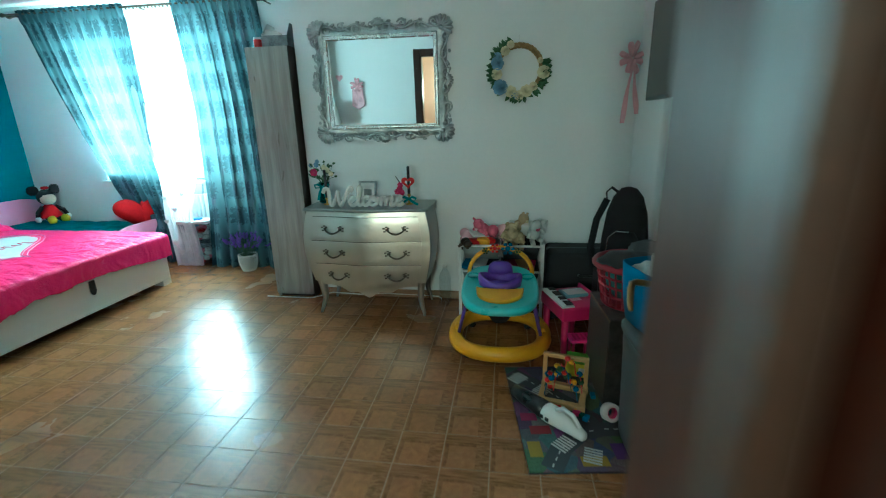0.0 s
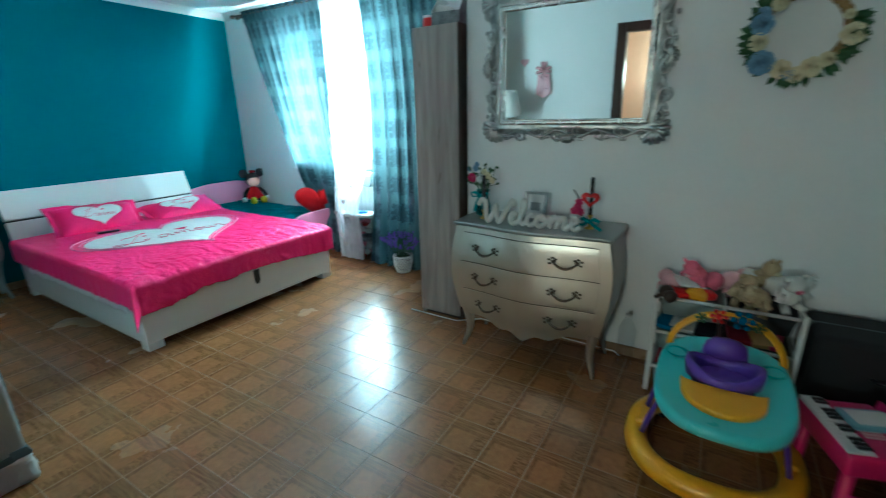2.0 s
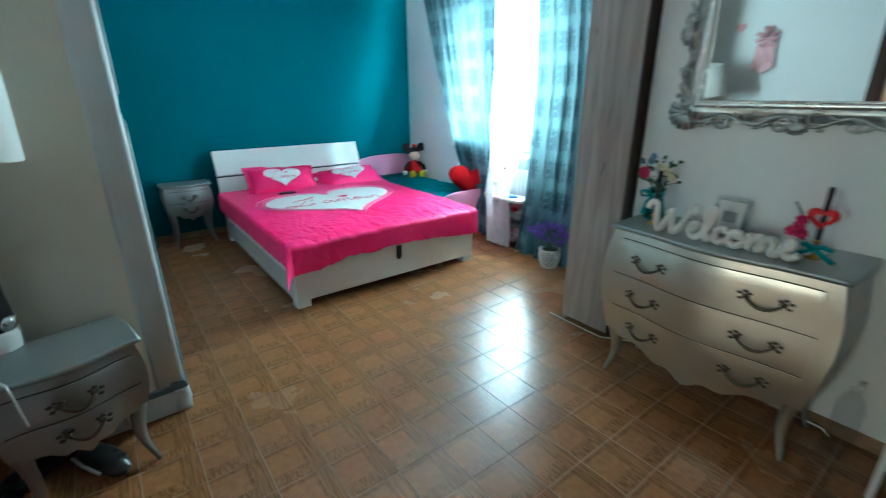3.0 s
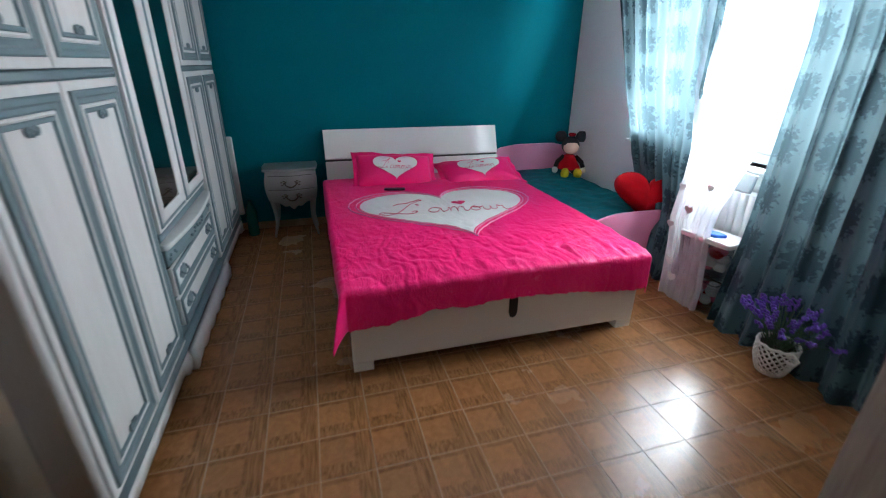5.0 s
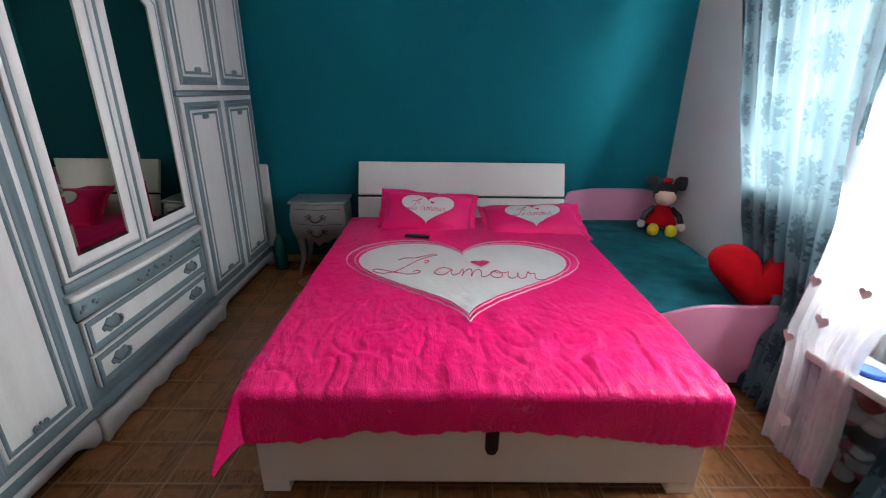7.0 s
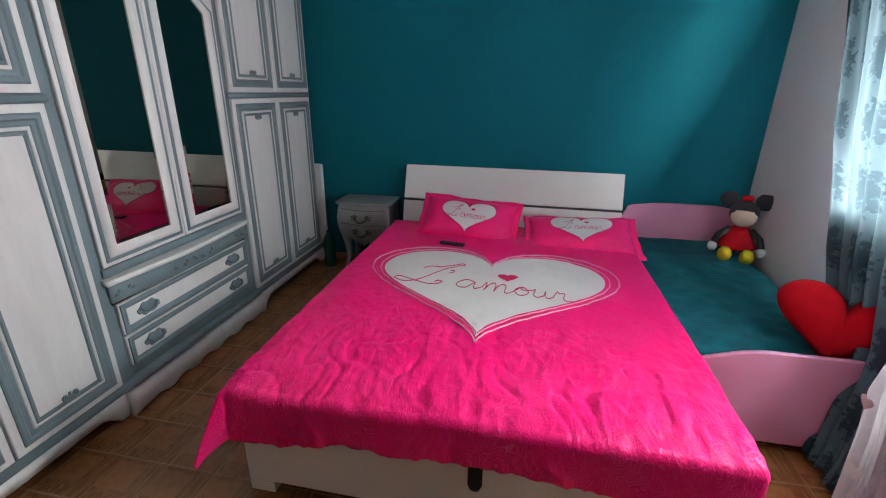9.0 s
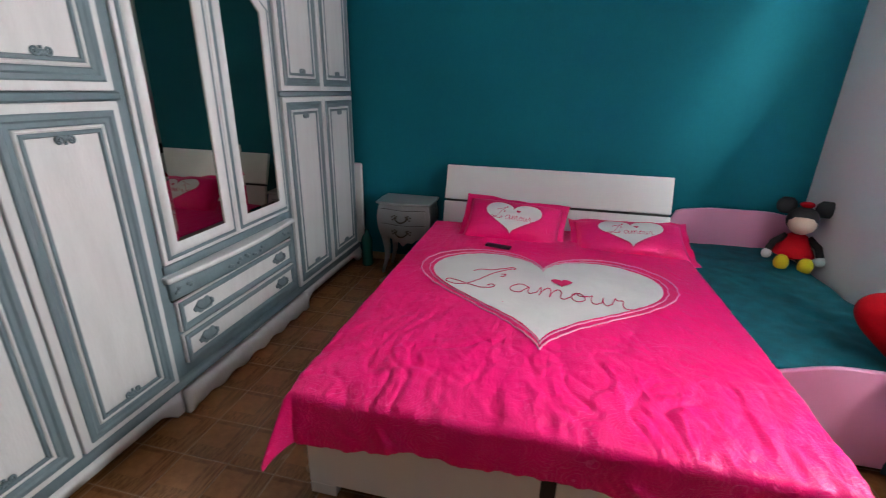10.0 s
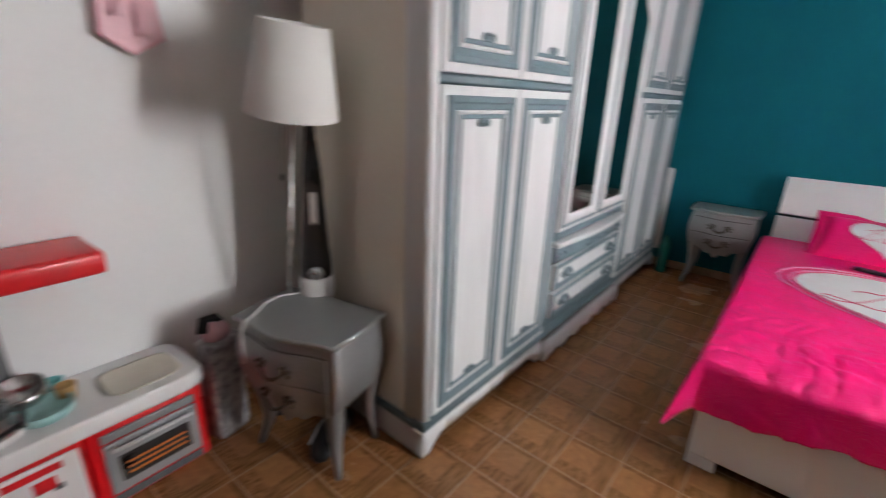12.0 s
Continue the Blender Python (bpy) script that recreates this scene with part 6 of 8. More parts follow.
for s in (-1, 1):
    tube([(0, -0.02, 0.045), (s * 0.03, -0.035, 0.062), (s * 0.06, -0.03, 0.05), (s * 0.045, -0.03, 0.025), (0, -0.022, 0.04)], 0.012, 6, bm, flat=0.3)
    tube([(0, -0.02, 0.045), (s * 0.04, -0.03, 0.02), (s * 0.075, -0.04, 0.004)], 0.010, 6, bm, flat=0.3)
part("ribbon_bow", bm, TURQ_CLOTH, gift, "turquoise satin bow", True)
bm = bmesh.new()
for k, (x, z) in enumerate(((-0.065, 0.125), (-0.05, 0.095), (-0.085, 0.10), (-0.06, 0.15))):
    petals(bm, (x, -0.02, z), 0.022, 6, seed=k)
part("pink_flowers", bm, MAGENTA, gift, "pink silk flowers")
part("dark_twig", tube([(-0.04, 0.0, 0.06), (-0.07, 0.0, 0.17), (-0.10, 0.0, 0.215)], [0.004, 0.005, 0.003], 6), BLACK, gift, "", True)
part("name_card", moved(box(-0.045, -0.001, 0, 0.045, 0.001, 0.045), pose(-0.075, -0.03, 0.03, -10, 6, 10)), PAPER, gift)


def bottle(m, label, mat, r=0.045, h=0.30):
    ob = thing("bottle", m, label, "bottle")
    prof = [(r * 0.86, 0.0), (r, 0.012)]
    for k in range(9):
        prof.append((r * (1 - 0.055 * (k % 2)), 0.03 + k * h * 0.068))
    prof += [(r, h * 0.70), (r * 0.72, h * 0.82), (r * 0.36, h * 0.91), (r * 0.34, h * 0.95)]
    part("body", lathe(prof, 20), mat, ob, "", True)
    part("cap", lathe([(r * 0.38, h * 0.951), (r * 0.38, h * 0.995), (r * 0.30, h)], 14), WHITE_PLASTIC if mat is BOTTLE else GREEN_GLASS, ob)
    return ob


bottle(pose(-0.09, 3.385, 0), "empty clear plastic water bottle beside the chest", BOTTLE, 0.05, 0.335)
bottle(pose(-5.12, 1.285, 0), "dark green plastic bottle beside the wardrobe", GREEN_GLASS, 0.05, 0.33)

# ---- wreath ----
WC = (0.475, YM - 0.03, 1.815)
wreath = thing("flower_wreath", pose(*WC), "wicker wreath with cream and pale blue silk flowers", "wreath")
for s in range(4):
    pts = []
    for k in range(72):
        a = 2 * math.pi * k / 72
        b = a * 9 + s * math.pi / 2
        r = 0.165 + 0.013 * math.cos(b)
        pts.append((r * math.cos(a), 0.013 * math.sin(b), r * math.sin(a)))
    part("wicker_strand", tube(pts, 0.009, 5, closed=True), WICKER, wreath, "", True)
green = bmesh.new()
random.seed(8)
for k in range(60):
    a = radians(random.choice((random.uniform(100, 200), random.uniform(-35, 25), random.uniform(200, 330))))
    p = Vector((0.165 * math.cos(a), -0.02, 0.165 * math.sin(a)))
    b = a + random.uniform(-0.9, 0.9)
    leaf(green, p, p + Vector((0.075 * math.cos(b), random.uniform(-0.03, 0.0), 0.075 * math.sin(b))), 0.016)
part("foliage", green, LEAF, wreath, "dark green silk leaves")
for k, (deg, r, mat) in enumerate(((128, 0.032, CREAM), (110, 0.026, CREAM), (163, 0.045, SKYBLUE), (150, 0.030, SKYBLUE), (190, 0.038, CREAM), (222, 0.052, SKYBLUE), (250, 0.040, CREAM), (272, 0.034, CREAM), (291, 0.042, CREAM), (262, 0.024, SKYBLUE), (312, 0.030, CREAM), (-8, 0.044, CREAM), (60 - 40, 0.02, CREAM))):
    bm = bmesh.new()
    rr = 0.165 + (0.012 if k % 2 else -0.006)
    petals(bm, (rr * math.cos(radians(deg)), -0.035, rr * math.sin(radians(deg))), r, 8, seed=k)
    part("silk_flower", bm, mat, wreath)
part("hanger", tube([(0, 0.01, 0.17), (0.002, 0.022, 0.24)], 0.0015, 4), WHITE_PLASTIC, wreath)

# ---- television corner ----
tv_ob = thing("television", pose(1.225, 2.26, 1.815, 0, 0, 2), "flat black television mounted on the wall", "television")
part("casing", box(-0.006, -0.60, -0.26, 0.03, 0.60, 0.26, 0.006), BLACK, tv_ob)
part("screen", box(-0.0085, -0.588, -0.242, -0.0065, 0.588, 0.248), SCREEN, tv_ob, "dark reflecting screen")
part("wall_bracket", box(0.031, -0.15, -0.12, 0.085, 0.15, 0.12, 0.004), BLACK, tv_ob)
tv_cord = part("tv_cable", tube([(1.27, 2.32, 1.56), (1.285, 2.36, 1.35), (1.30, 2.44, 1.1), (1.305, 2.55, 0.85), (1.305, 2.62, 0.6), (1.305, 2.66, 0.2), (1.300, 2.66, 0.08)], 0.005, 6), shader("grey_cable", (0.35, 0.36, 0.36), 0.5), None, "", True)
tagged(tv_cord, "grey cable hanging from the television", "cable")


def satin_bow(m, size, tails, label):
    ob = thing("ribbon_bow", m, label, "bow")
    for a in (20, 75, 105, 160, 200, 250, 290, 340):
        d = Vector((math.cos(radians(a)), 0, math.sin(radians(a))))
        n = Vector((0, -1, 0))
        pts = [d * 0.1 * size, d * 0.55 * size + n * 0.30 * size, d * 0.95 * size + n * 0.22 * size, d * 0.8 * size + n * 0.02 * size, d * 0.15 * size]
        part("loop", tube(pts, 0.20 * size, 8, flat=0.35), PINK_SATIN, ob, "", True)
    for dx, ln in tails:
        w = 0.26 * size
        fn = lambda u, v, dx=dx, ln=ln, w=w: (dx * v + (u - 0.5) * w * (0.7 + 0.5 * v), -0.025 - 0.012 * math.sin(v * 7 + u * 2), -ln * v - (0.04 * size * (0 if u == 0.5 else 1) if v == 1 else 0) - 0.10 * size)
        cloth(fn, 6, 14, PINK_SATIN, "tail", ob, thick=0.002)
    return ob


satin_bow(pose(1.255, YM - 0.04, 1.86, 0, 0, 10), 0.105, ((-0.05, 0.42), (0.05, 0.36)), "pink satin birth bow hanging beside the television")
wall_bow = satin_bow(pose(-1.66, YS + 0.035, 1.83, 0, 0, 180), 0.10, ((0.03, 0.27), (-0.04, 0.22)), "pale pink satin bow hanging on the wall")
banner = cloth(lambda u, v: ((u - 0.5) * 0.155 * (1 + 0.25 * v), -0.012 - 0.006 * math.sin(5 * v + 3 * u), -0.05 - 0.24 * v - (0.055 * (1 - abs(2 * u - 1)) if v > 0.9 else 0)), 8, 16, PINK_SATIN, "banner_tail", wall_bow, thick=0.002)
heart_deco = part("wall_heart", loft([[(0.055 * f * heart(i, 32)[0], y, 0.055 * f * heart(i, 32)[1]) for i in range(32)] for f, y in ((0.95, 0.001), (1, 0.006), (0.85, 0.012), (0.5, 0.014))]), PINK_SATIN, None, "", True, pose(-1.93, YS, 1.93))
tagged(heart_deco, "small pale pink heart hanging on the wall", "wall ornament")

# ---- toy corner ----
shelf = thing("toy_shelf", pose(0, 0, 0), "white open toy shelf with three rows of sloping bins", "toy shelf")
SXA, SXB, SYA, SYB = 0.06, 0.675, 3.165, 3.46
for x in (SXA, SXB):
    part("front_post", box(x - 0.012, SYA, 0, x + 0.012, SYA + 0.024, 0.585, 0.004), WHITE_PLASTIC, shelf)
    part("back_post", box(x - 0.012, SYB - 0.024, 0, x + 0.012, SYB, 0.62, 0.004), WHITE_PLASTIC, shelf)
    for z in (0.14, 0.35, 0.56):
        part("side_bar", box(x - 0.008, SYA + 0.025, z, x + 0.008, SYB - 0.025, z + 0.02, 0.003), WHITE_PLASTIC, shelf)
for z in (0.155, 0.365, 0.565):
    part("front_bar", tube([(SXA + 0.012, SYA + 0.012, z), (SXB - 0.012, SYA + 0.012, z)], 0.009, 10), WHITE_PLASTIC, shelf, "", True)
    part("back_bar", tube([(SXA + 0.012, SYB - 0.012, z + 0.03), (SXB - 0.012, SYB - 0.012, z + 0.03)], 0.009, 10), WHITE_PLASTIC, shelf, "", True)
    for k in range(2):
        x0 = SXA + 0.016 + k * (SXB - SXA - 0.03) / 2
        x1 = x0 + (SXB - SXA - 0.04) / 2
        rings = [[(a, b, c) for a, b, c in ((x0 + i, SYA + 0.03 + i, z0), (x1 - i, SYA + 0.03 + i, z0), (x1 - i, SYB - 0.03 - i, z1), (x0 + i, SYB - 0.03 - i, z1))] for i, z0, z1 in ((0.02, z - 0.11, z - 0.07), (0.0, z, z + 0.035), (0.006, z, z + 0.035), (0.026, z - 0.10, z - 0.06))]
        part("bin", loft(rings, True, True), shader("pale_grey_bin", (0.34, 0.38, 0.36), 0.5, vary=0.05) if k == 0 else shader("dark_bin", (0.04, 0.045, 0.05), 0.5), shelf, "sloping plastic bin")


def plush(m, size, body, label, ears=True, second=None):
    """A seated soft toy as one plain shape."""
    bm = bmesh.new()
    ball(bm, (0, 0, 0.5 * size), (0.42 * size, 0.38 * size, 0.5 * size), 12)
    ball(bm, (0, -0.1 * size, 1.15 * size), (0.36 * size, 0.34 * size, 0.33 * size), 12)
    ball(bm, (0, -0.40 * size, 1.08 * size), (0.15 * size, 0.12 * size, 0.12 * size), 8, 1)
    for s in (-1, 1):
        if ears:
            ball(bm, (s * 0.28 * size, -0.05 * size, 1.45 * size), (0.13 * size, 0.07 * size, 0.14 * size), 8)
        tube([(s * 0.35 * size, -0.1 * size, 0.75 * size), (s * 0.55 * size, -0.3 * size, 0.5 * size)], 0.13 * size, 8, bm)
        tube([(s * 0.2 * size, -0.2 * size, 0.15 * size), (s * 0.32 * size, -0.6 * size, 0.14 * size)], 0.16 * size, 8, bm)
    ob = part("soft_toy", bm, [body, second or body], None, "", True, m)
    return tagged(ob, label, "soft toy", "toys on the shelf")


for place, size, fur, words, ears, other in (
        (pose(0.17, 3.36, 0.585, 60, 0, 70), 0.135, PINK_FUR, "pink soft toy lying in the top bin", False, None),
        (pose(0.13, 3.27, 0.590, 75, 20, 200), 0.115, PINK_SATIN, "pale pink soft doll lying in the top bin", False, PINK_FUR),
        (pose(0.25, 3.36, 0.610, 40, 10, -40), 0.125, PINK_FUR, "pink soft toy sitting in the top bin", True, PINK_SATIN),
        (pose(0.33, 3.35, 0.620, 65, -20, 130), 0.115, PINK_SATIN, "pale pink soft doll leaning in the top bin", False, PINK_SATIN),
        (pose(0.42, 3.29, 0.585, 30, 0, 15), 0.120, BEIGE_FUR, "beige plush bear in the top bin", True, None),
        (pose(0.52, 3.27, 0.580, 50, 0, -35), 0.125, BEIGE_FUR, "beige plush bear leaning over the bin", True, None),
        (pose(0.47, 3.37, 0.615, 20, 15, 60), 0.120, BEIGE_FUR, "beige plush dog behind the bears", True, CREAM),
        (pose(0.61, 3.32, 0.585, 25, -10, 25), 0.125, WHITE_CLOTH, "white plush rabbit in the top bin", True, PINK_FUR),
        (pose(0.57, 3.40, 0.630, 60, 0, 80), 0.110, WHITE_CLOTH, "white plush lamb at the back of the bin", True, None),
        (pose(0.085, 3.24, 0.580, 80, 0, 20), 0.095, BROWN_EDGE, "dark brown soft toy hanging over the bin", False, None)):
    plush(place, size, fur, words, ears, other)
for k, (x, y, z, c, sx, sy, sz, rz) in enumerate(((0.16, 3.22, 0.585, RED_PLASTIC, 0.05, 0.03, 0.02, 20), (0.24, 3.23, 0.590, YELLOW, 0.05, 0.035, 0.025, -15), (0.29, 3.24, 0.592, RED_PLASTIC, 0.03, 0.03, 0.02, 40), (0.52, 3.38, 0.655, WHITE_CLOTH, 0.10, 0.04, 0.045, 5), (0.20, 3.28, 0.63, PAPER, 0.07, 0.05, 0.008, 25))):
    o = part("small_toy", box(-sx, -sy, -sz, sx, sy, sz, min(sz, 0.012), 3), c, None, "", True, pose(x, y, z, 12, 8, rz))
    tagged(o, ("red", "yellow", "red", "white", "pale")[k] + " small toy among the soft toys on the shelf", "toy", "toys on the shelf")
for k, (x, z, w, c) in enumerate(((0.12, 0.385, 0.05, BLUE_BAG), (0.20, 0.388, 0.06, PAPER), (0.30, 0.385, 0.05, NAVY), (0.45, 0.385, 0.05, CORAL), (0.55, 0.388, 0.06, BEECH), (0.60, 0.385, 0.03, MAGENTA), (0.15, 0.175, 0.06, CORAL), (0.28, 0.175, 0.05, BLUE_BAG), (0.50, 0.175, 0.07, YELLOW))):
    o = part("picture_book", box(-w, -0.07, -0.012, w, 0.07, 0.012, 0.002, 1), c, None, "", False, pose(x, 3.29, z, 10, 0, (k * 37) % 30 - 15))
    tagged(o, "thin picture book lying in the shelf's bin", "book", "books in the shelf")

# ---- baby walker ----
walker = thing("baby_walker", pose(0.37, 2.74, 0), "yellow baby walker with a turquoise tray and purple seat", "baby walker")


def oval(rx, ry, n=40, p=2.4):
    out = []
    for k in range(n):
        a = 2 * math.pi * k / n
        c, s = math.cos(a), math.sin(a)
        out.append((rx * math.copysign(abs(c) ** (2 / p), c), ry * math.copysign(abs(s) ** (2 / p), s)))
    return out


ring = oval(0.295, 0.30)
part("base_ring", tube([(x, y, 0.078) for x, y in ring], 0.048, 12, closed=True), YELLOW, walker, "thick yellow bumper ring", True)
for sx in (-1, 1):
    for sy in (-1, 1):
        part("castor", moved(lathe([(0.022, -0.012), (0.026, -0.006), (0.026, 0.006), (0.022, 0.012)], 16), pose(sx * 0.20, sy * 0.22, 0.026, 90, 0, 0)), BLACK, walker)
        part("strut", tube([(sx * 0.27, sy * 0.10, 0.10), (sx * 0.235, sy * 0.13 + 0.0, 0.25), (sx * 0.20, sy * 0.15, 0.39)], 0.011, 8), PURPLE, walker, "purple strut", True)
    part("strut_clip", box(sx * 0.275 - 0.025, -0.06, 0.10, sx * 0.275 + 0.025, 0.06, 0.145, 0.01), YELLOW, walker)
TZ = lambda y: 0.405 + 0.12 * (y + 0.3)
tray_o = [(x, y - 0.06) for x, y in oval(0.245, 0.315, 44, 2.8)]
rings = []
for f, dz in ((0.90, -0.035), (0.985, -0.03), (1.0, -0.012), (0.99, 0.004), (0.95, 0.012), (0.90, 0.008), (0.70, 0.000), (0.45, 0.002)):
    rings.append([(x * f, -0.06 + (y + 0.06) * f, TZ(y * f) + dz) for x, y in tray_o])
part("tray", loft(rings, True, False), TURQ, walker, "turquoise play tray", True)
part("tray_underside", loft([[(x * 0.9, -0.06 + (y + 0.06) * 0.9, TZ(y) - 0.036) for x, y in tray_o], [(x * 0.46, -0.06 + (y + 0.06) * 0.46, TZ(y * 0.4) - 0.03) for x, y in tray_o]], True, False), TURQ, walker)
for sx in (-1, 1):
    part("cup_holder", lathe([(0.045, 0.0), (0.048, 0.006), (0.042, 0.006), (0.034, -0.010), (0.005, -0.012)], 20, at=(sx * 0.175, 0.07, TZ(0.07) + 0.010), caps=False), shader("turquoise_shade", (0.05, 0.42, 0.40), 0.35), walker, "", True)
cres = [(0.145 * math.cos(a), -0.155 + 0.13 * math.sin(a)) for a in [math.pi + math.pi * k / 20 for k in range(21)]] + [(0.15 * math.cos(a), -0.115 - 0.025 * math.sin(a)) for a in [math.pi * k / 12 for k in range(13)]]
part("front_inset", loft([[(x, y, TZ(y) + 0.002) for x, y in cres], [(x, y, TZ(y) + 0.020) for x, y in cres], [(x * 0.96, -0.17 + (y + 0.17) * 0.94, TZ(y) + 0.026) for x, y in cres]]), YELLOW, walker, "yellow crescent inset")
rings = []
for f, dz in ((1.0, 0.0), (1.06, 0.03), (1.02, 0.055), (0.90, 0.058), (0.82, 0.03), (0.78, -0.06), (0.6, -0.16), (0.2, -0.18)):
    rings.append([(0.135 * f * math.cos(2 * math.pi * k / 36), -0.035 + 0.10 * f * math.sin(2 * math.pi * k / 36), TZ(0) + dz + 0.018 * math.cos(4 * math.pi * k / 36) * (dz > 0)) for k in range(36)])
part("seat_ring", loft(rings, True, True), PURPLE, walker, "purple padded seat", True)
rings = []
for z, w, d in ((0.0, 0.085, 0.030), (0.03, 0.082, 0.036), (0.058, 0.074, 0.034), (0.075, 0.052, 0.026), (0.082, 0.018, 0.012)):
    rings.append([(w * math.cos(2 * math.pi * k / 24), 0.075 + 0.02 * (z / 0.15) + d * math.sin(2 * math.pi * k / 24), TZ(0.07) + 0.03 + z) for k in range(24)])
part("seat_back", loft(rings), PURPLE, walker, "purple padded backrest", True)
arch = []
for k in range(19):
    a = math.pi * k / 18
    arch.append((0.215 * math.cos(a), 0.14 + 0.10 * math.sin(a) * 0.3, TZ(0.1) + 0.0 + 0.18 * math.sin(a)))
part("toy_arch", tube(arch, 0.019, 10, flat=0.55), YELLOW, walker, "yellow toy arch", True)
for k, (q, c, r) in enumerate(((0.43, BLUE_BAG, 0.034), (0.56, RED_PLASTIC, 0.026), (0.33, LEAF, 0.018), (0.66, LEAF, 0.018))):
    a = math.pi * q
    p = Vector((0.215 * math.cos(a), 0.14 + 0.03 * math.sin(a) - 0.02, TZ(0.1) + 0.18 * math.sin(a)))
    bm = ball(bmesh.new(), p, r * 0.6, 8)
    for w in range(6):
        ball(bm, p + Vector((r * math.cos(w * 1.05), 0, r * math.sin(w * 1.05))), r * 0.45, 7)
    part("toy_flower", bm, c, walker, "", True)
part("sling", loft([[(0.10 * f * math.cos(2 * math.pi * k / 20), -0.03 + 0.08 * f * math.sin(2 * math.pi * k / 20), z) for k in range(20)] for f, z in ((1.0, 0.30), (0.9, 0.24), (0.5, 0.18), (0.1, 0.17))], True, False), BLACK_CLOTH, walker, "dark cloth seat sling", True)

# ---- play mat and floor toys ----
def play_mat_material():
    n = Nodes("printed_road_mat")
    w = n.where("Object")
    sep = n.t.nodes.new("ShaderNodeSeparateXYZ")
    n.put(sep.inputs[0], w)
    br = n.t.nodes.new("ShaderNodeTexVoronoi")
    br.inputs["Scale"].default_value = 9
    n.put(br.inputs["Vector"], w)
    hsv = n.t.nodes.new("ShaderNodeHueSaturation")
    hsv.inputs["Saturation"].default_value, hsv.inputs["Value"].default_value = 0.9, 0.22
    n.put(hsv.inputs["Color"], br.outputs["Color"])
    base = n.mix(0.55, hsv.outputs["Color"], (0.05, 0.04, 0.06))
    n.set(Base_Color=n.scale(base, n.ramp(n.noise(w, 140, 2), 0.3, 0.7, 0.7, 1.25)), Roughness=0.9)
    n.bump(n.noise(w, 400, 2), 0.5)
    return n.m


mat_ob = thing("play_mat", pose(0.465, 2.0, 0, 0, 0, 7.5), "dark rug printed with roads and little houses", "play mat")
part("carpet", box(0, -0.42, 0, 0.80, 0.42, 0.006, 0.002, 1), play_mat_material(), mat_ob)
part("border", loft([[(a, b, z) for a, b in ((-0.004, -0.424), (0.804, -0.424), (0.804, 0.424), (-0.004, 0.424))] for z in (0.0, 0.0055)], True, False), GREY_CLOTH, mat_ob)
ROAD = shader("printed_road", (0.045, 0.05, 0.058), 0.9, grain=300)
LINE = shader("printed_line", (0.50, 0.50, 0.48), 0.9)


def road(pts, w, name):
    bm = bmesh.new()
    row = []
    for i, p in enumerate(pts):
        d = Vector(pts[min(i + 1, len(pts) - 1)]) - Vector(pts[max(i - 1, 0)])
        s = Vector((-d.y, d.x)).normalized() * w / 2
        row.append([(p[0] - s.x, p[1] - s.y, 0.0068), (p[0] + s.x, p[1] + s.y, 0.0068)])
    loft(row, False, False, bm)
    part(name, bm, ROAD, mat_ob)
    for i in range(len(pts) - 1):
        a, b = Vector(pts[i]), Vector(pts[i + 1])
        for k in range(max(1, int((b - a).length / 0.045))):
            p = a + (b - a).normalized() * (0.045 * k + 0.01)
            q = p + (b - a).normalized() * 0.022
            s = Vector((-(b - a).y, (b - a).x)).normalized() * 0.003
            bm = bmesh.new()
            bm.faces.new([bm.verts.new((v.x, v.y, 0.0076)) for v in (p - s, q - s, q + s, p + s)])
            part("road_dash", bm, LINE, mat_ob)


road([(0.03, 0.36), (0.18, 0.20), (0.32, 0.02), (0.36, -0.12)], 0.10, "road")
road([(0.10, -0.40), (0.17, -0.28), (0.28, -0.18), (0.40, -0.15), (0.60, -0.16), (0.78, -0.10)], 0.10, "road")
for x, y, a in ((0.06, 0.30, 40), (0.17, 0.17, 45), (0.19, -0.25, 40), (0.30, -0.33, 70)):
    for k in range(6):
        bm = box(-0.005, -0.04, 0.0078, 0.005, 0.04, 0.0084)
        part("zebra_bar", moved(bm, pose(x, y, 0, 0, 0, a) @ pose((k - 2.5) * 0.017, 0, 0)), LINE, mat_ob)
for x, y, sx, sy, c in ((0.10, -0.15, 0.05, 0.03, CORAL), (0.05, -0.28, 0.03, 0.05, YELLOW), (0.30, -0.36, 0.06, 0.03, YELLOW), (0.12, 0.02, 0.05, 0.03, NAVY), (0.45, -0.30, 0.05, 0.05, PURPLE), (0.06, -0.05, 0.04, 0.03, MAGENTA)):
    part("printed_house", box(x - sx, y - sy, 0.0062, x + sx, y + sy, 0.0069), shader("faded_print", tuple(0.45 * v for v in ((0.4, 0.03, 0.04), (0.6, 0.4, 0.04), (0.6, 0.4, 0.04), (0.03, 0.04, 0.15), (0.12, 0.05, 0.3), (0.4, 0.02, 0.12))[(CORAL, YELLOW, YELLOW, NAVY, PURPLE, MAGENTA).index(c)]), 0.9), mat_ob)
MATZ = 0.0085

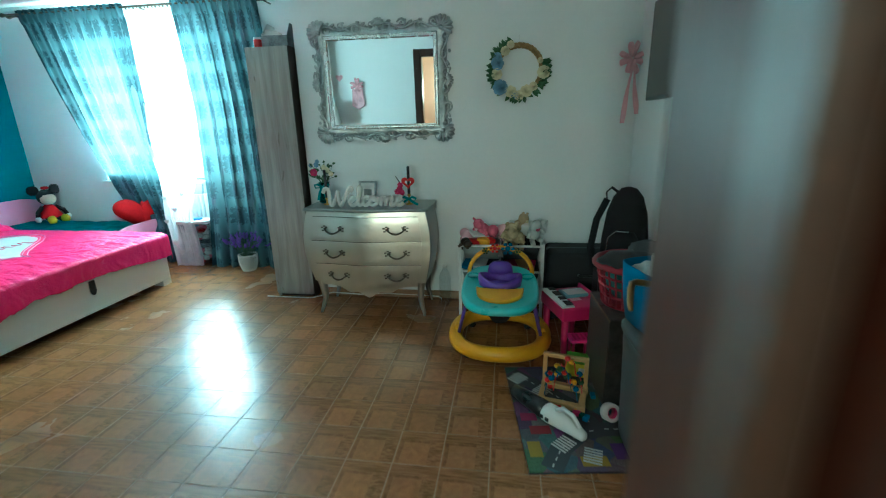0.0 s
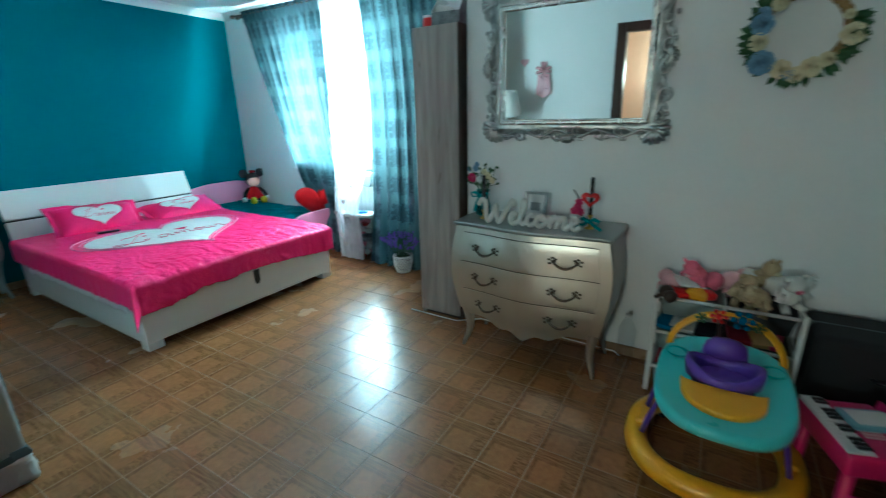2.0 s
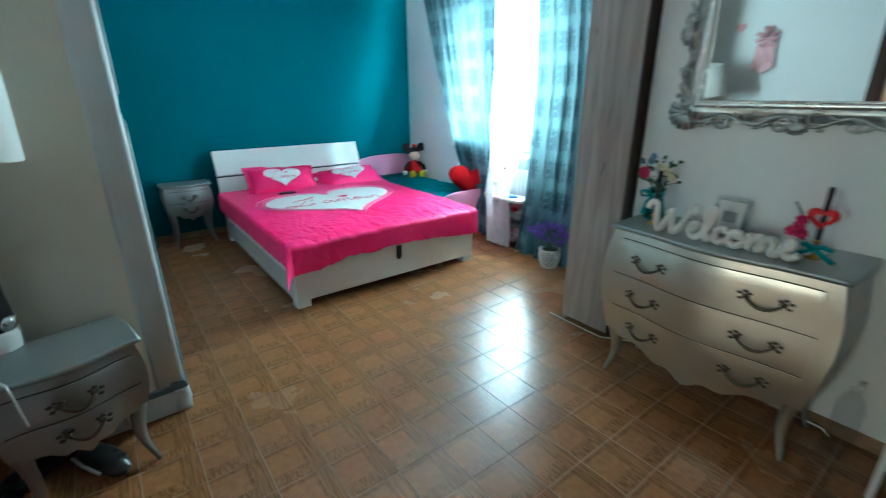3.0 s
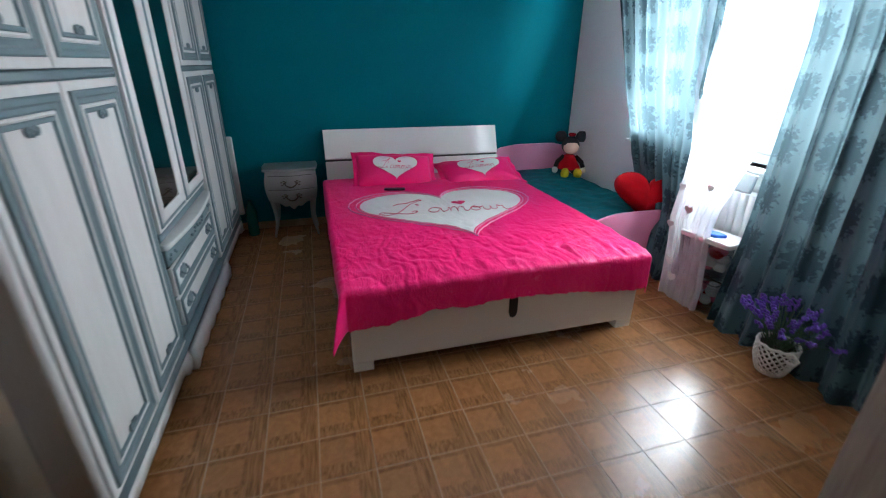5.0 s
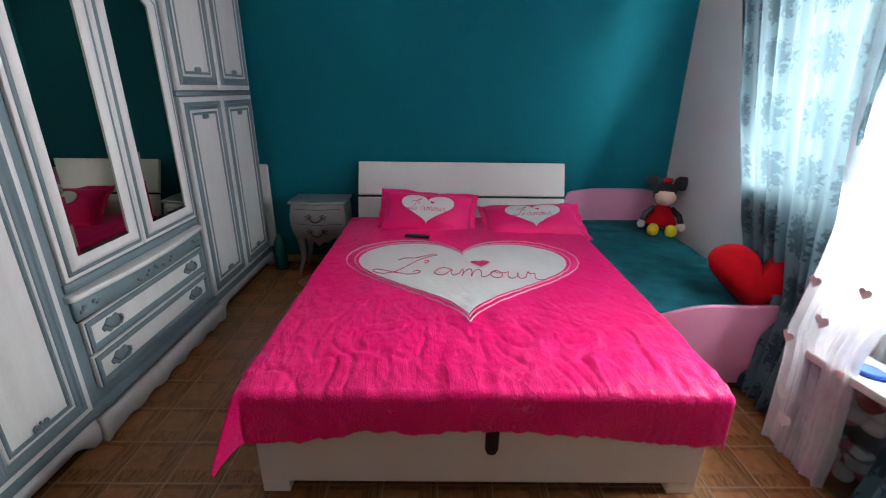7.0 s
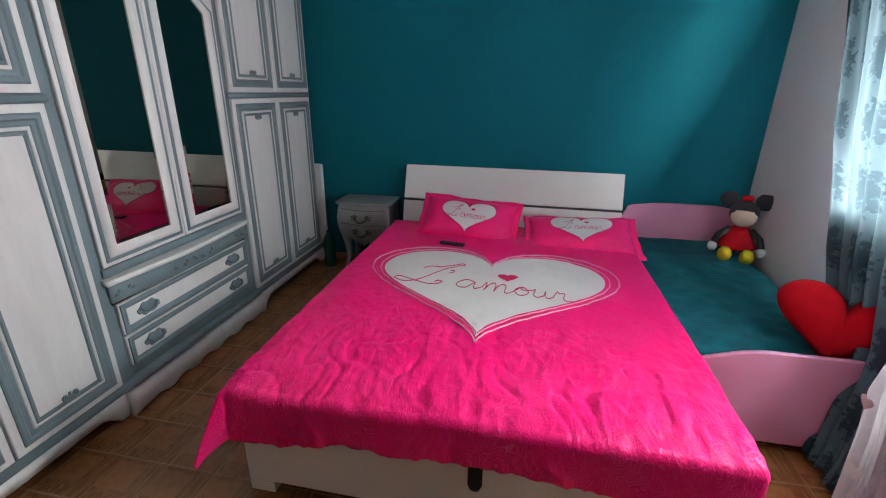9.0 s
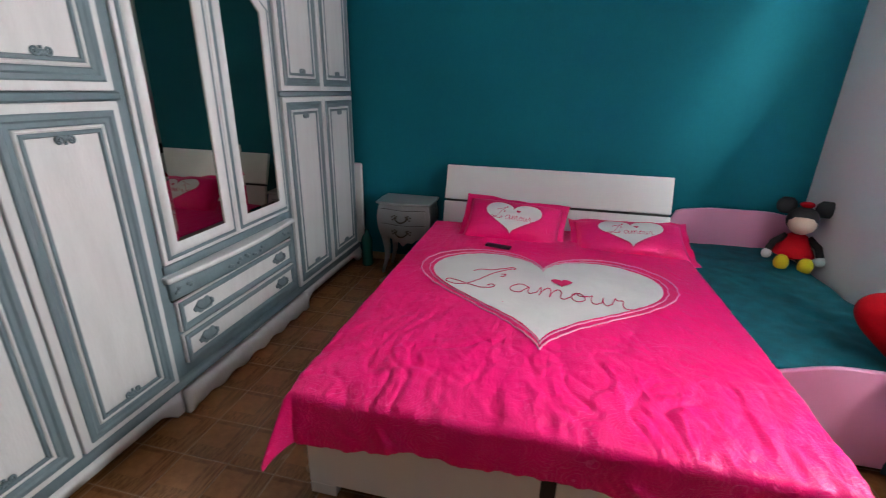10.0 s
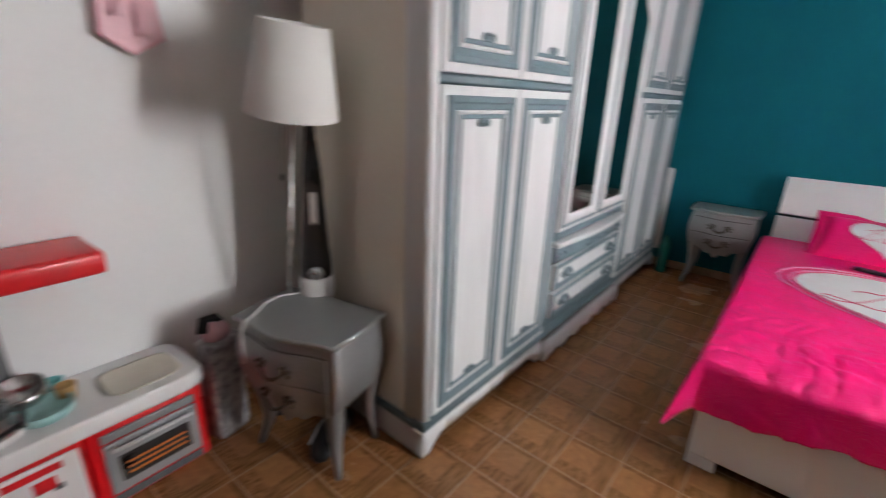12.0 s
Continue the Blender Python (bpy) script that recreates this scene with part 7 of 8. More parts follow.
maze = thing("bead_maze", pose(0.72, 2.14, MATZ, 0, 0, -14), "wooden bead maze toy with coloured beads", "bead maze")
for y in (-0.085, 0.085):
    part("base_rail", box(-0.125, y - 0.017, 0, 0.125, y + 0.017, 0.032, 0.004), BEECH, maze)
for x in (-0.105, 0.105):
    part("cross_rail", box(x - 0.016, -0.067, 0.002, x + 0.016, 0.067, 0.028, 0.004), BEECH, maze)
for s in (-1, 1):
    part("upright", box(s * 0.11 - 0.011, 0.072, 0.033, s * 0.11 + 0.011, 0.094, 0.19, 0.003), BEECH, maze)
part("top_rail", box(-0.121, 0.070, 0.191, 0.121, 0.096, 0.212, 0.003), BEECH, maze)
for w, (x0, x1, hgt, y0, c) in enumerate(((-0.09, 0.08, 0.16, -0.05, BLUE_BAG), (-0.05, 0.10, 0.20, 0.0, RED_PLASTIC), (-0.10, 0.04, 0.13, 0.03, LEAF))):
    pts = [(x0 + (x1 - x0) * q / 16, y0 + 0.03 * math.sin(q * 0.9), 0.028 + hgt * math.sin(math.pi * q / 16) ** 0.6 + 0.02 * math.sin(q * 1.9)) for q in range(17)]
    part("wire", tube(pts, 0.0028, 6), c, maze, "bent coloured wire", True)
    for k, q in enumerate((1, 2, 3, 7, 9, 14, 15)):
        part("bead", ball(bmesh.new(), pts[q], (0.017, 0.017, 0.015), 9), (RED_PLASTIC, YELLOW, BLUE_BAG, LEAF)[(k + w) % 4], maze, "", True)

vac2 = thing("hand_vacuum", pose(0.62, 1.95, MATZ + 0.045, 0, 0, -47), "black and white cordless hand vacuum on the mat", "hand vacuum")
prof = [(0.012, -0.235), (0.030, -0.23), (0.040, -0.15), (0.046, -0.05), (0.047, 0.0)]
part("nozzle", moved(lathe(prof, 18), pose(0, 0, 0, 0, 90, 0)), BLACK, vac2, "glossy black dust cup", True)
rings = []
for x, w, h, z in ((0.0, 0.050, 0.045, 0), (0.03, 0.052, 0.046, 0.002), (0.10, 0.046, 0.040, 0.002), (0.17, 0.036, 0.030, 0.0), (0.225, 0.026, 0.022, -0.006), (0.235, 0.012, 0.012, -0.006)):
    rings.append([(x, w * math.cos(2 * math.pi * k / 18), z + h * math.sin(2 * math.pi * k / 18)) for k in range(18)])
part("body", loft(rings), WHITE_PLASTIC, vac2, "white motor body", True)
part("handle_bar", tube([(0.06, 0, 0.040), (0.10, 0, 0.072), (0.16, 0, 0.066), (0.20, 0, 0.026)], 0.011, 8), WHITE_PLASTIC, vac2, "", True)
for x in (0.012, 0.045):
    part("button", box(x - 0.010, -0.056, -0.008, x + 0.010, -0.046, 0.010, 0.003), BLACK, vac2)

piano = thing("toy_piano", pose(0.825, 2.755, 0, 0, 0, -72), "magenta plastic toy piano with white keys", "toy piano")
part("case", box(-0.175, -0.13, 0.255, 0.175, 0.13, 0.345, 0.014, 3), MAGENTA, piano, "magenta plastic case", True)
part("key_bed", box(-0.160, -0.128, 0.3455, 0.160, -0.045, 0.351), WHITE_PLASTIC, piano)
for k in range(14):
    x = -0.154 + k * 0.0237
    part("white_key", box(x - 0.0112, -0.126, 0.3515, x + 0.0112, -0.050, 0.358, 0.001, 1), WHITE_PLASTIC, piano)
    if k % 7 not in (2, 6) and k < 13:
        part("black_key", box(x + 0.0055, -0.095, 0.3585, x + 0.0185, -0.050, 0.366, 0.001, 1), BLACK, piano)
for k in range(7):
    part("vent_bar", box(-0.05 + k * 0.017, -0.02, 0.3455, -0.042 + k * 0.017, 0.05, 0.348), PINK_SATIN, piano)
part("music_rest", moved(box(-0.13, -0.006, 0, 0.13, 0.006, 0.05, 0.003), pose(0, 0.115, 0.34, -12, 0, 0)), MAGENTA, piano)
for x in (-0.14, 0.14):
    for y in (-0.095, 0.095):
        part("leg", tube([(x, y, 0), (x, y, 0.256)], [0.019, 0.024], 10), MAGENTA, piano, "", True)
stool = thing("toy_stool", pose(0.86, 2.52, 0, 0, 0, 10), "small pink toy stool beside the toy piano", "stool")
part("seat", box(-0.07, -0.055, 0.165, 0.07, 0.055, 0.185, 0.008, 3), shader("hot_pink_plastic", (0.78, 0.02, 0.22), 0.35), stool)
for k in range(4):
    part("slot", box(-0.045 + k * 0.026, -0.035, 0.1855, -0.033 + k * 0.026, 0.035, 0.187), MAGENTA, stool)
for x in (-0.05, 0.05):
    for y in (-0.038, 0.038):
        part("leg", tube([(x, y, 0), (x, y, 0.166)], 0.009, 8), MAGENTA, stool, "", True)
ybox = part("yellow_box", box(-0.065, -0.05, 0, 0.065, 0.05, 0.105, 0.003, 1), shader("yellow_carton", (0.60, 0.50, 0.03), 0.5, vary=0.15, scale=14), None, "", False, pose(0.835, 2.40, MATZ, 0, 0, -12))
tagged(ybox, "yellow and green printed toy carton on the mat", "carton")
part("green_band", box(-0.0655, -0.0505, 0.085, 0.0655, 0.0505, 0.1055), shader("green_print", (0.12, 0.35, 0.03), 0.5), ybox)
part("label", box(0.01, -0.0518, 0.03, 0.05, -0.0503, 0.06), PAPER, ybox)
case = thing("tablet_case", pose(0.86, 2.80, 0.349, 0, 0, 20), "pale blue game case lying on the toy piano", "game case")
part("case_body", box(-0.09, -0.06, 0, 0.09, 0.06, 0.02, 0.005), shader("pale_blue_plastic", (0.20, 0.38, 0.45), 0.35), case)
part("cover_print", box(-0.07, -0.045, 0.0205, 0.07, 0.045, 0.022), PAPER, case)
roll = part("pink_tape_roll", moved(lathe([(0.028, -0.02), (0.045, -0.02), (0.045, 0.02), (0.028, 0.02), (0.028, -0.02)], 24, caps=False), pose(0, 0, 0)), [PAPER], None, "", True, pose(0.93, 1.97, MATZ + 0.048, 70, 0, 25))
tagged(roll, "roll of white and pink tape standing on the mat", "tape roll")
part("core", lathe([(0.0275, -0.019), (0.0275, 0.019), (0.024, 0.019), (0.024, -0.019), (0.0275, -0.019)], 24, caps=False), MAGENTA, roll, "pink core", True)
random.seed(21)
for k in range(9):
    c = (RED_PLASTIC, YELLOW, BLUE_BAG, MAGENTA, GREEN_GLASS)[k % 5]
    x, y = random.uniform(0.60, 0.95), random.uniform(1.95, 2.36)
    o = part("toy_brick", box(-0.02, -0.013, 0, 0.02, 0.013, 0.02, 0.003), c, None, "", False, pose(x, y, MATZ, 0, 0, random.uniform(0, 180)))
    tagged(o, "little plastic building brick scattered on the mat", "toy brick", "bricks on the mat")

# ---- laundry corner ----
crate = thing("dark_carton", pose(1.055, 2.285, MATZ, 0, 0, 4), "dark patterned cardboard box with closed flaps", "carton")
part("carton_body", box(-0.15, -0.19, 0, 0.15, 0.19, 0.485, 0.004), CARD, crate)
for s in (-1, 1):
    part("flap", moved(box(-0.149, 0, 0, 0.149, 0.188, 0.004), pose(0, -0.189 if s < 0 else 0.001, 0.487, 1.0 * s, 0, 0)), CARD, crate)
part("pale_edge", box(-0.152, -0.192, 0.478, -0.148, 0.19, 0.492), shader("brown_card_edge", (0.16, 0.12, 0.08), 0.8), crate)


def basket(m, label):
    ob = thing("laundry_basket", m, label, "laundry basket")
    bm = bmesh.new()
    R = lambda z: 0.145 + 0.045 * z / 0.24
    for z in (0.004, 0.06, 0.115, 0.165):
        tube([(R(z) * math.cos(2 * math.pi * k / 40), R(z) * math.sin(2 * math.pi * k / 40), z) for k in range(40)], 0.007, 6, bm, closed=True)
    for k in range(30):
        a = 2 * math.pi * k / 30
        tube([(R(z) * math.cos(a), R(z) * math.sin(a), z) for z in (0.0, 0.08, 0.16, 0.23)], 0.0055, 5, bm)
    part("lattice_wall", bm, CORAL, ob, "red plastic lattice", True)
    part("rim", tube([(0.192 * math.cos(2 * math.pi * k / 40), 0.192 * math.sin(2 * math.pi * k / 40), 0.225) for k in range(40)], 0.016, 8, closed=True, flat=1.4), CORAL, ob, "", True)
    part("bottom", lathe([(0.143, 0.0), (0.143, 0.006), (0.02, 0.007)], 32), CORAL, ob)
    part("linen", ball(bmesh.new(), (0, 0, 0.12), (0.145, 0.145, 0.105), 16), shader("mint_cloth", (0.10, 0.32, 0.29), 0.9, vary=0.4, scale=14, grain=90, bump=0.5), ob, "mint laundry inside", True)
    return ob


BZ = MATZ + 0.494
basket(pose(1.075, 2.33, BZ), "red plastic lattice laundry basket filled with clothes")


def garment(name, m, rx, ry, rz, mat, label, seed, rough=0.35):
    """A crumpled piece of clothing."""
    bm = ball(bmesh.new(), (0, 0, 0), (rx, ry, rz), 22)
    for v in bm.verts:
        d = 1 + rough * n1(v.co.x * 14 + seed, v.co.y * 14, v.co.z * 20) + 0.5 * rough * n1(v.co.x * 34, v.co.y * 34 + seed, v.co.z * 40)
        v.co = v.co * d
    o = part(name, bm, mat, None, "", True, m)
    return tagged(o, label, "clothing", "laundry")


garment("folded_jumper", pose(1.03, 2.26, BZ + 0.255, 0, 0, 10), 0.15, 0.09, 0.055, GREY_CLOTH, "charcoal jumper folded over the laundry basket", 1)
garment("grey_shirt", pose(1.15, 2.36, BZ + 0.27, 0, 0, 40), 0.13, 0.10, 0.06, shader("grey_jersey", (0.10, 0.10, 0.105), 0.9, bump=0.4), "grey shirt heaped on the laundry basket", 4)
garment("mint_towel", pose(1.14, 2.23, BZ + 0.245, 0, 0, 0), 0.08, 0.06, 0.04, shader("mint_towel", (0.22, 0.42, 0.42), 0.9, bump=0.5), "mint towel lying on the laundry basket", 7)

bin_ob = thing("laundry_bin", pose(1.10, 1.80, MATZ, 0, 0, 3), "tall dark grey plastic bin with a lid", "bin")
rings = []
for f, z in ((0.86, 0.0), (0.90, 0.02), (0.97, 0.42), (1.0, 0.50), (1.0, 0.535)):
    rings.append([(x * f, y * f, z) for x, y in oval(0.165, 0.185, 32, 4)])
part("bin_body", loft(rings), GREY_PLASTIC, bin_ob, "", True)
rings = []
for f, z in ((1.03, 0.536), (1.06, 0.545), (1.06, 0.56), (0.98, 0.578), (0.5, 0.59), (0.05, 0.592)):
    rings.append([(x * f, y * f, z) for x, y in oval(0.165, 0.185, 32, 4)])
part("lid", loft(rings), GREY_PLASTIC, bin_ob, "dark grey domed lid", True)

LZ = MATZ + 0.593
bag = thing("fabric_bin", pose(1.10, 1.85, LZ, 0, 0, 14), "soft blue fabric storage bin full of white laundry", "fabric bin")
rings = []
for f, z in ((0.86, 0.0), (0.95, 0.10), (1.0, 0.20), (1.02, 0.262), (0.99, 0.262), (0.96, 0.20), (0.9, 0.13)):
    rings.append([(x * f * (1 + 0.02 * n1(x * 20, y * 20, z * 8)), y * f, z + 0.008 * n1(x * 9, y * 9) * (z > 0.2)) for x, y in oval(0.175, 0.15, 32, 5)])
part("fabric_wall", loft(rings, True, True), BLUE_BAG, bag, "", True)
for k in range(2):
    part("loop_handle", tube([(-0.05, (-1) ** k * 0.152, 0.20), (-0.04, (-1) ** k * 0.165, 0.16), (0.04, (-1) ** k * 0.165, 0.16), (0.05, (-1) ** k * 0.152, 0.20)], 0.008, 6), BLUE_BAG, bag, "", True)
garment("white_shirt", pose(1.09, 1.84, LZ + 0.255, 0, 0, 20), 0.115, 0.10, 0.065, WHITE_CLOTH, "crumpled white shirt on top of the blue bin", 11, 0.45)
garment("printed_shirt", pose(1.17, 1.93, LZ + 0.245, 0, 0, 60), 0.08, 0.07, 0.05, PAPER, "pale printed shirt stuffed into the blue bin", 13, 0.4)
garment("white_towel", pose(1.01, 1.90, LZ + 0.215, 0, 0, 0), 0.07, 0.07, 0.045, WHITE_CLOTH, "white towel tucked into the blue bin", 15, 0.4)


def suitcase(m, w, d, h, label):
    ob = thing("suitcase", m, label, "suitcase", "black luggage")
    part("shell", box(-w / 2, -d / 2, 0.012, w / 2, d / 2, h, 0.035, 4), BLACK_CLOTH, ob, "", True)
    part("zip", box(-w / 2 - 0.001, -0.006, 0.04, w / 2 + 0.001, 0.006, h + 0.0015, 0.002), GREY_PLASTIC, ob)
    part("grip", tube([(-0.06, -d / 2 + 0.002, h * 0.7), (-0.055, -d / 2 - 0.022, h * 0.7), (0.055, -d / 2 - 0.022, h * 0.7), (0.06, -d / 2 + 0.002, h * 0.7)], 0.009, 8), BLACK, ob, "", True)
    for x in (-w / 2 + 0.05, w / 2 - 0.05):
        for y in (-d / 2 + 0.04, d / 2 - 0.04):
            part("foot", lathe([(0.016, 0), (0.018, 0.013)], 10, at=(x, y, 0)), BLACK, ob)
    return ob


suitcase(pose(0.99, 3.29, 0), 0.56, 0.34, 0.53, "black cloth suitcase lying against the wall")
suitcase(pose(1.155, 2.86, 0), 0.28, 0.46, 0.52, "black cloth travel bag standing by the wall")
pack = thing("backpack", pose(1.135, 2.78, 0.521, 0, 0, -20), "black nylon backpack standing on the travel bag", "backpack")
rings = []
for z, w, d in ((0.0, 0.125, 0.08), (0.04, 0.14, 0.095), (0.22, 0.135, 0.09), (0.38, 0.115, 0.075), (0.48, 0.085, 0.055), (0.53, 0.045, 0.03), (0.54, 0.012, 0.01)):
    rings.append([(x * (1 + 0.03 * n1(x * 8, z * 9)), y, z) for x, y in oval(w, d, 28, 3)])
part("main_sack", loft(rings), BLACK_CLOTH, pack, "", True)
rings = []
for z, w, d in ((0.03, 0.09, 0.03), (0.06, 0.10, 0.05), (0.22, 0.095, 0.045), (0.28, 0.06, 0.02)):
    rings.append([(x, y - 0.085, z) for x, y in oval(w, d, 24, 3)])
part("front_pocket", loft(rings), BLACK_CLOTH, pack, "", True)
part("zip_line", tube([(-0.09, -0.115, 0.08), (-0.085, -0.118, 0.24), (-0.04, -0.108, 0.285), (0.03, -0.108, 0.285)], 0.004, 5), CHROME, pack, "", True)
part("top_loop", tube([(-0.06, 0.02, 0.50), (-0.10, 0.02, 0.53), (-0.13, 0.02, 0.50), (-0.12, 0.02, 0.42)], 0.010, 6, flat=0.5), BLACK_CLOTH, pack, "", True)
part("shoulder_strap", tube([(-0.12, 0.0, 0.46), (-0.17, -0.03, 0.33), (-0.19, -0.06, 0.16), (-0.17, -0.05, 0.02)], 0.026, 8, flat=0.3), BLACK_CLOTH, pack, "", True)


def hung_coat(u, v):
    w = 0.10 + 0.34 * v ** 0.8
    y = 1.80 + (u - 0.5) * w * 1.9
    return 1.30 - 0.045 * math.sin(math.pi * u) - 0.022 * math.sin(u * 22 + 2 * v) * v, y, 1.72 - 0.80 * v + 0.03 * n1(u * 5, 2)


coat = cloth(hung_coat, 40, 24, NAVY, "hanging_coat", thick=0.012)
tagged(coat, "dark navy coat hanging on the wall", "coat")
hook = part("coat_hook", tube([(XE, 1.80, 1.76), (XE - 0.04, 1.80, 1.76), (XE - 0.05, 1.80, 1.735), (XE - 0.03, 1.80, 1.72)], 0.006, 8), CHROME, None, "", True)
tagged(hook, "small steel coat hook on the wall", "hook")

# ---- lamp, vacuum and toy kitchen by the south wall ----
lamp = thing("floor_lamp", pose(-1.975, 0.46, 0.0, -11.0, 0.6, 0), "floor lamp with a white conical fabric shade", "floor lamp")
part("base", lathe([(0.10, 0.0), (0.105, 0.008), (0.09, 0.018), (0.02, 0.024)], 32), BLACK, lamp, "", True)
part("stem", tube([(0, 0, 0.02), (0, 0, 1.46)], 0.0075, 12), CHROME, lamp, "slim steel stem", True)
part("shade", lathe([(0.153, 1.342), (0.108, 1.620), (0.105, 1.620), (0.150, 1.342), (0.153, 1.342)], 48, caps=False), SHADE, lamp, "white conical fabric shade", True)
part("socket", lathe([(0.018, 1.40), (0.020, 1.41), (0.020, 1.47), (0.015, 1.475)], 16), WHITE_PLASTIC, lamp, "", True)
for a in (0, 120, 240):
    part("shade_spoke", tube([(0, 0, 1.46), (0.134 * math.cos(radians(a)), 0.134 * math.sin(radians(a)), 1.455)], 0.003, 5), CHROME, lamp)
part("pull_chain", tube([(0.05, 0.02, 1.42), (0.052, 0.02, 1.30), (0.05, 0.022, 1.14)], 0.0022, 5), CHROME, lamp)
part("pull_knob", ball(bmesh.new(), (0.05, 0.022, 1.13), (0.009, 0.009, 0.014), 8), BLACK, lamp, "", True)

vac = thing("stick_vacuum", pose(-2.075, 0.60, 0, 2, 1, 145), "black upright stick vacuum leaning against the wardrobe", "vacuum cleaner")
part("floor_head", box(-0.12, -0.05, 0.0, 0.12, 0.07, 0.055, 0.02, 3), BLACK, vac, "", True)
rings = []
for z, w, d, y in ((0.05, 0.03, 0.03, 0.0), (0.30, 0.032, 0.03, 0.0), (0.50, 0.045, 0.045, 0.0), (0.56, 0.062, 0.06, 0.0), (0.72, 0.065, 0.06, 0.0), (0.80, 0.055, 0.05, 0.0), (0.95, 0.045, 0.035, 0.0), (1.10, 0.035, 0.028, 0.0), (1.22, 0.022, 0.022, 0.0)):
    rings.append([(w * math.cos(2 * math.pi * k / 20), y + d * math.sin(2 * math.pi * k / 20), z) for k in range(20)])
part("body", loft(rings), BLACK, vac, "glossy black body", True)
part("motor_collar", lathe([(0.063, 0.575), (0.070, 0.59), (0.070, 0.66), (0.064, 0.675)], 24), WHITE_PLASTIC, vac, "white motor collar", True)
part("dial", ball(bmesh.new(), (0, -0.055, 0.70), (0.032, 0.018, 0.032), 14), CHROME, vac, "round steel dial", True)
part("grip", tube([(0, 0, 1.21), (0, 0.02, 1.28), (0, 0.035, 1.36), (0, 0.03, 1.43)], [0.020, 0.018, 0.018, 0.014], 10), BLACK, vac, "", True)
part("label", box(-0.014, -0.0385, 0.90, 0.014, -0.036, 1.03), PAPER, vac, "pale printed label bars")

kit = thing("toy_kitchen", pose(-1.25, 0.40, 0, 0, 0, 3), "red and white plastic toy kitchen with hood", "toy kitchen")
KW = 0.35
part("left_cabinet", box(-KW, -0.135, 0.0, 0.02, 0.135, 0.335, 0.02, 3), RED_PLASTIC, kit, "", True)
part("right_cabinet", box(0.022, -0.135, 0.0, KW, 0.135, 0.335, 0.02, 3), RED_PLASTIC, kit, "", True)
# front faces towards +y; the oven stands on the side of the wardrobe
part("oven_door", box(-KW + 0.035, 0.136, 0.06, -0.02, 0.146, 0.265, 0.006), shader("grey_toy_plastic", (0.27, 0.28, 0.29), 0.4), kit, "grey oven door")
part("oven_window", box(-KW + 0.07, 0.1465, 0.10, -0.055, 0.149, 0.205), BLACK, kit)
for k in range(3):
    part("oven_print", box(-KW + 0.085, 0.1494, 0.12 + 0.022 * k, -0.075, 0.1502, 0.128 + 0.022 * k), shader("orange_print", (0.55, 0.16, 0.03), 0.6), kit)
part("oven_panel", box(-KW + 0.035, 0.136, 0.272, -0.02, 0.145, 0.305, 0.004), shader("grey_toy_panel", (0.22, 0.23, 0.24), 0.4), kit)
part("oven_handle", tube([(-KW + 0.06, 0.146, 0.245), (-KW + 0.06, 0.165, 0.245), (-0.045, 0.165, 0.245), (-0.045, 0.146, 0.245)], 0.007, 8), shader("light_grey_plastic", (0.55, 0.55, 0.55), 0.4), kit, "", True)
part("drawer_grille", box(-KW + 0.035, 0.136, 0.02, -0.02, 0.143, 0.05, 0.003), GREY_PLASTIC, kit)
part("white_door", box(0.035, 0.136, 0.02, 0.285, 0.148, 0.31, 0.008), WHITE_PLASTIC, kit, "white cupboard door with stickers")
for x, z, w, h, c in ((0.15, 0.285, 0.07, 0.012, RED_PLASTIC), (0.13, 0.235, 0.028, 0.022, RED_PLASTIC), (0.24, 0.22, 0.012, 0.055, GREY_PLASTIC), (0.10, 0.21, 0.012, 0.010, GREY_PLASTIC), (0.13, 0.085, 0.04, 0.035, shader("beige_print", (0.45, 0.36, 0.26), 0.6)), (0.19, 0.175, 0.014, 0.012, RED_PLASTIC)):
    part("sticker", box(x - w, 0.1483, z - h, x + w, 0.1492, z + h), c, kit)
# white worktop with a basin
rings = []
o0 = oval(KW + 0.02, 0.155, 40, 8)
for f, z in ((1.0, 0.336), (1.01, 0.345), (1.01, 0.385), (0.99, 0.395), (0.94, 0.395)):
    rings.append([(x * f, y * f, z) for x, y in o0])
part("worktop", loft(rings, True, True), WHITE_PLASTIC, kit, "white worktop", True)
bas = [(-0.20 + x, 0.02 + y) for x, y in oval(0.105, 0.085, 28, 5)]
part("basin", loft([[(x, y, 0.396) for x, y in bas], [(-0.20 + (x + 0.20) * 1.12, 0.02 + (y - 0.02) * 1.12, 0.406) for x, y in bas], [(-0.20 + (x + 0.20) * 1.0, 0.02 + (y - 0.02) * 1.0, 0.404) for x, y in bas], [(-0.20 + (x + 0.20) * 0.9, 0.02 + (y - 0.02) * 0.9, 0.3975) for x, y in bas]], True, True), shader("cream_plastic", (0.66, 0.62, 0.52), 0.4), kit, "cream basin", True)
for x in (0.30,):
    part("hood_post", box(x - 0.03, -0.13, 0.396, x + 0.03, -0.05, 0.83, 0.012, 3), shader("mid_grey_plastic", (0.14, 0.145, 0.15), 0.45), kit, "grey hood post", True)
part("back_panel", box(0.10, -0.152, 0.396, KW, -0.132, 0.83, 0.006), shader("mid_grey_plastic_b", (0.14, 0.145, 0.15), 0.45), kit)
part("knob", moved(lathe([(0.022, 0), (0.020, 0.014), (0.012, 0.018)], 18), pose(0.285, -0.049, 0.60, -90, 0, 0)), RED_PLASTIC, kit)
part("hood", box(-0.16, -0.15, 0.831, KW + 0.02, 0.10, 0.905, 0.016, 3), RED_PLASTIC, kit, "red plastic hood", True)
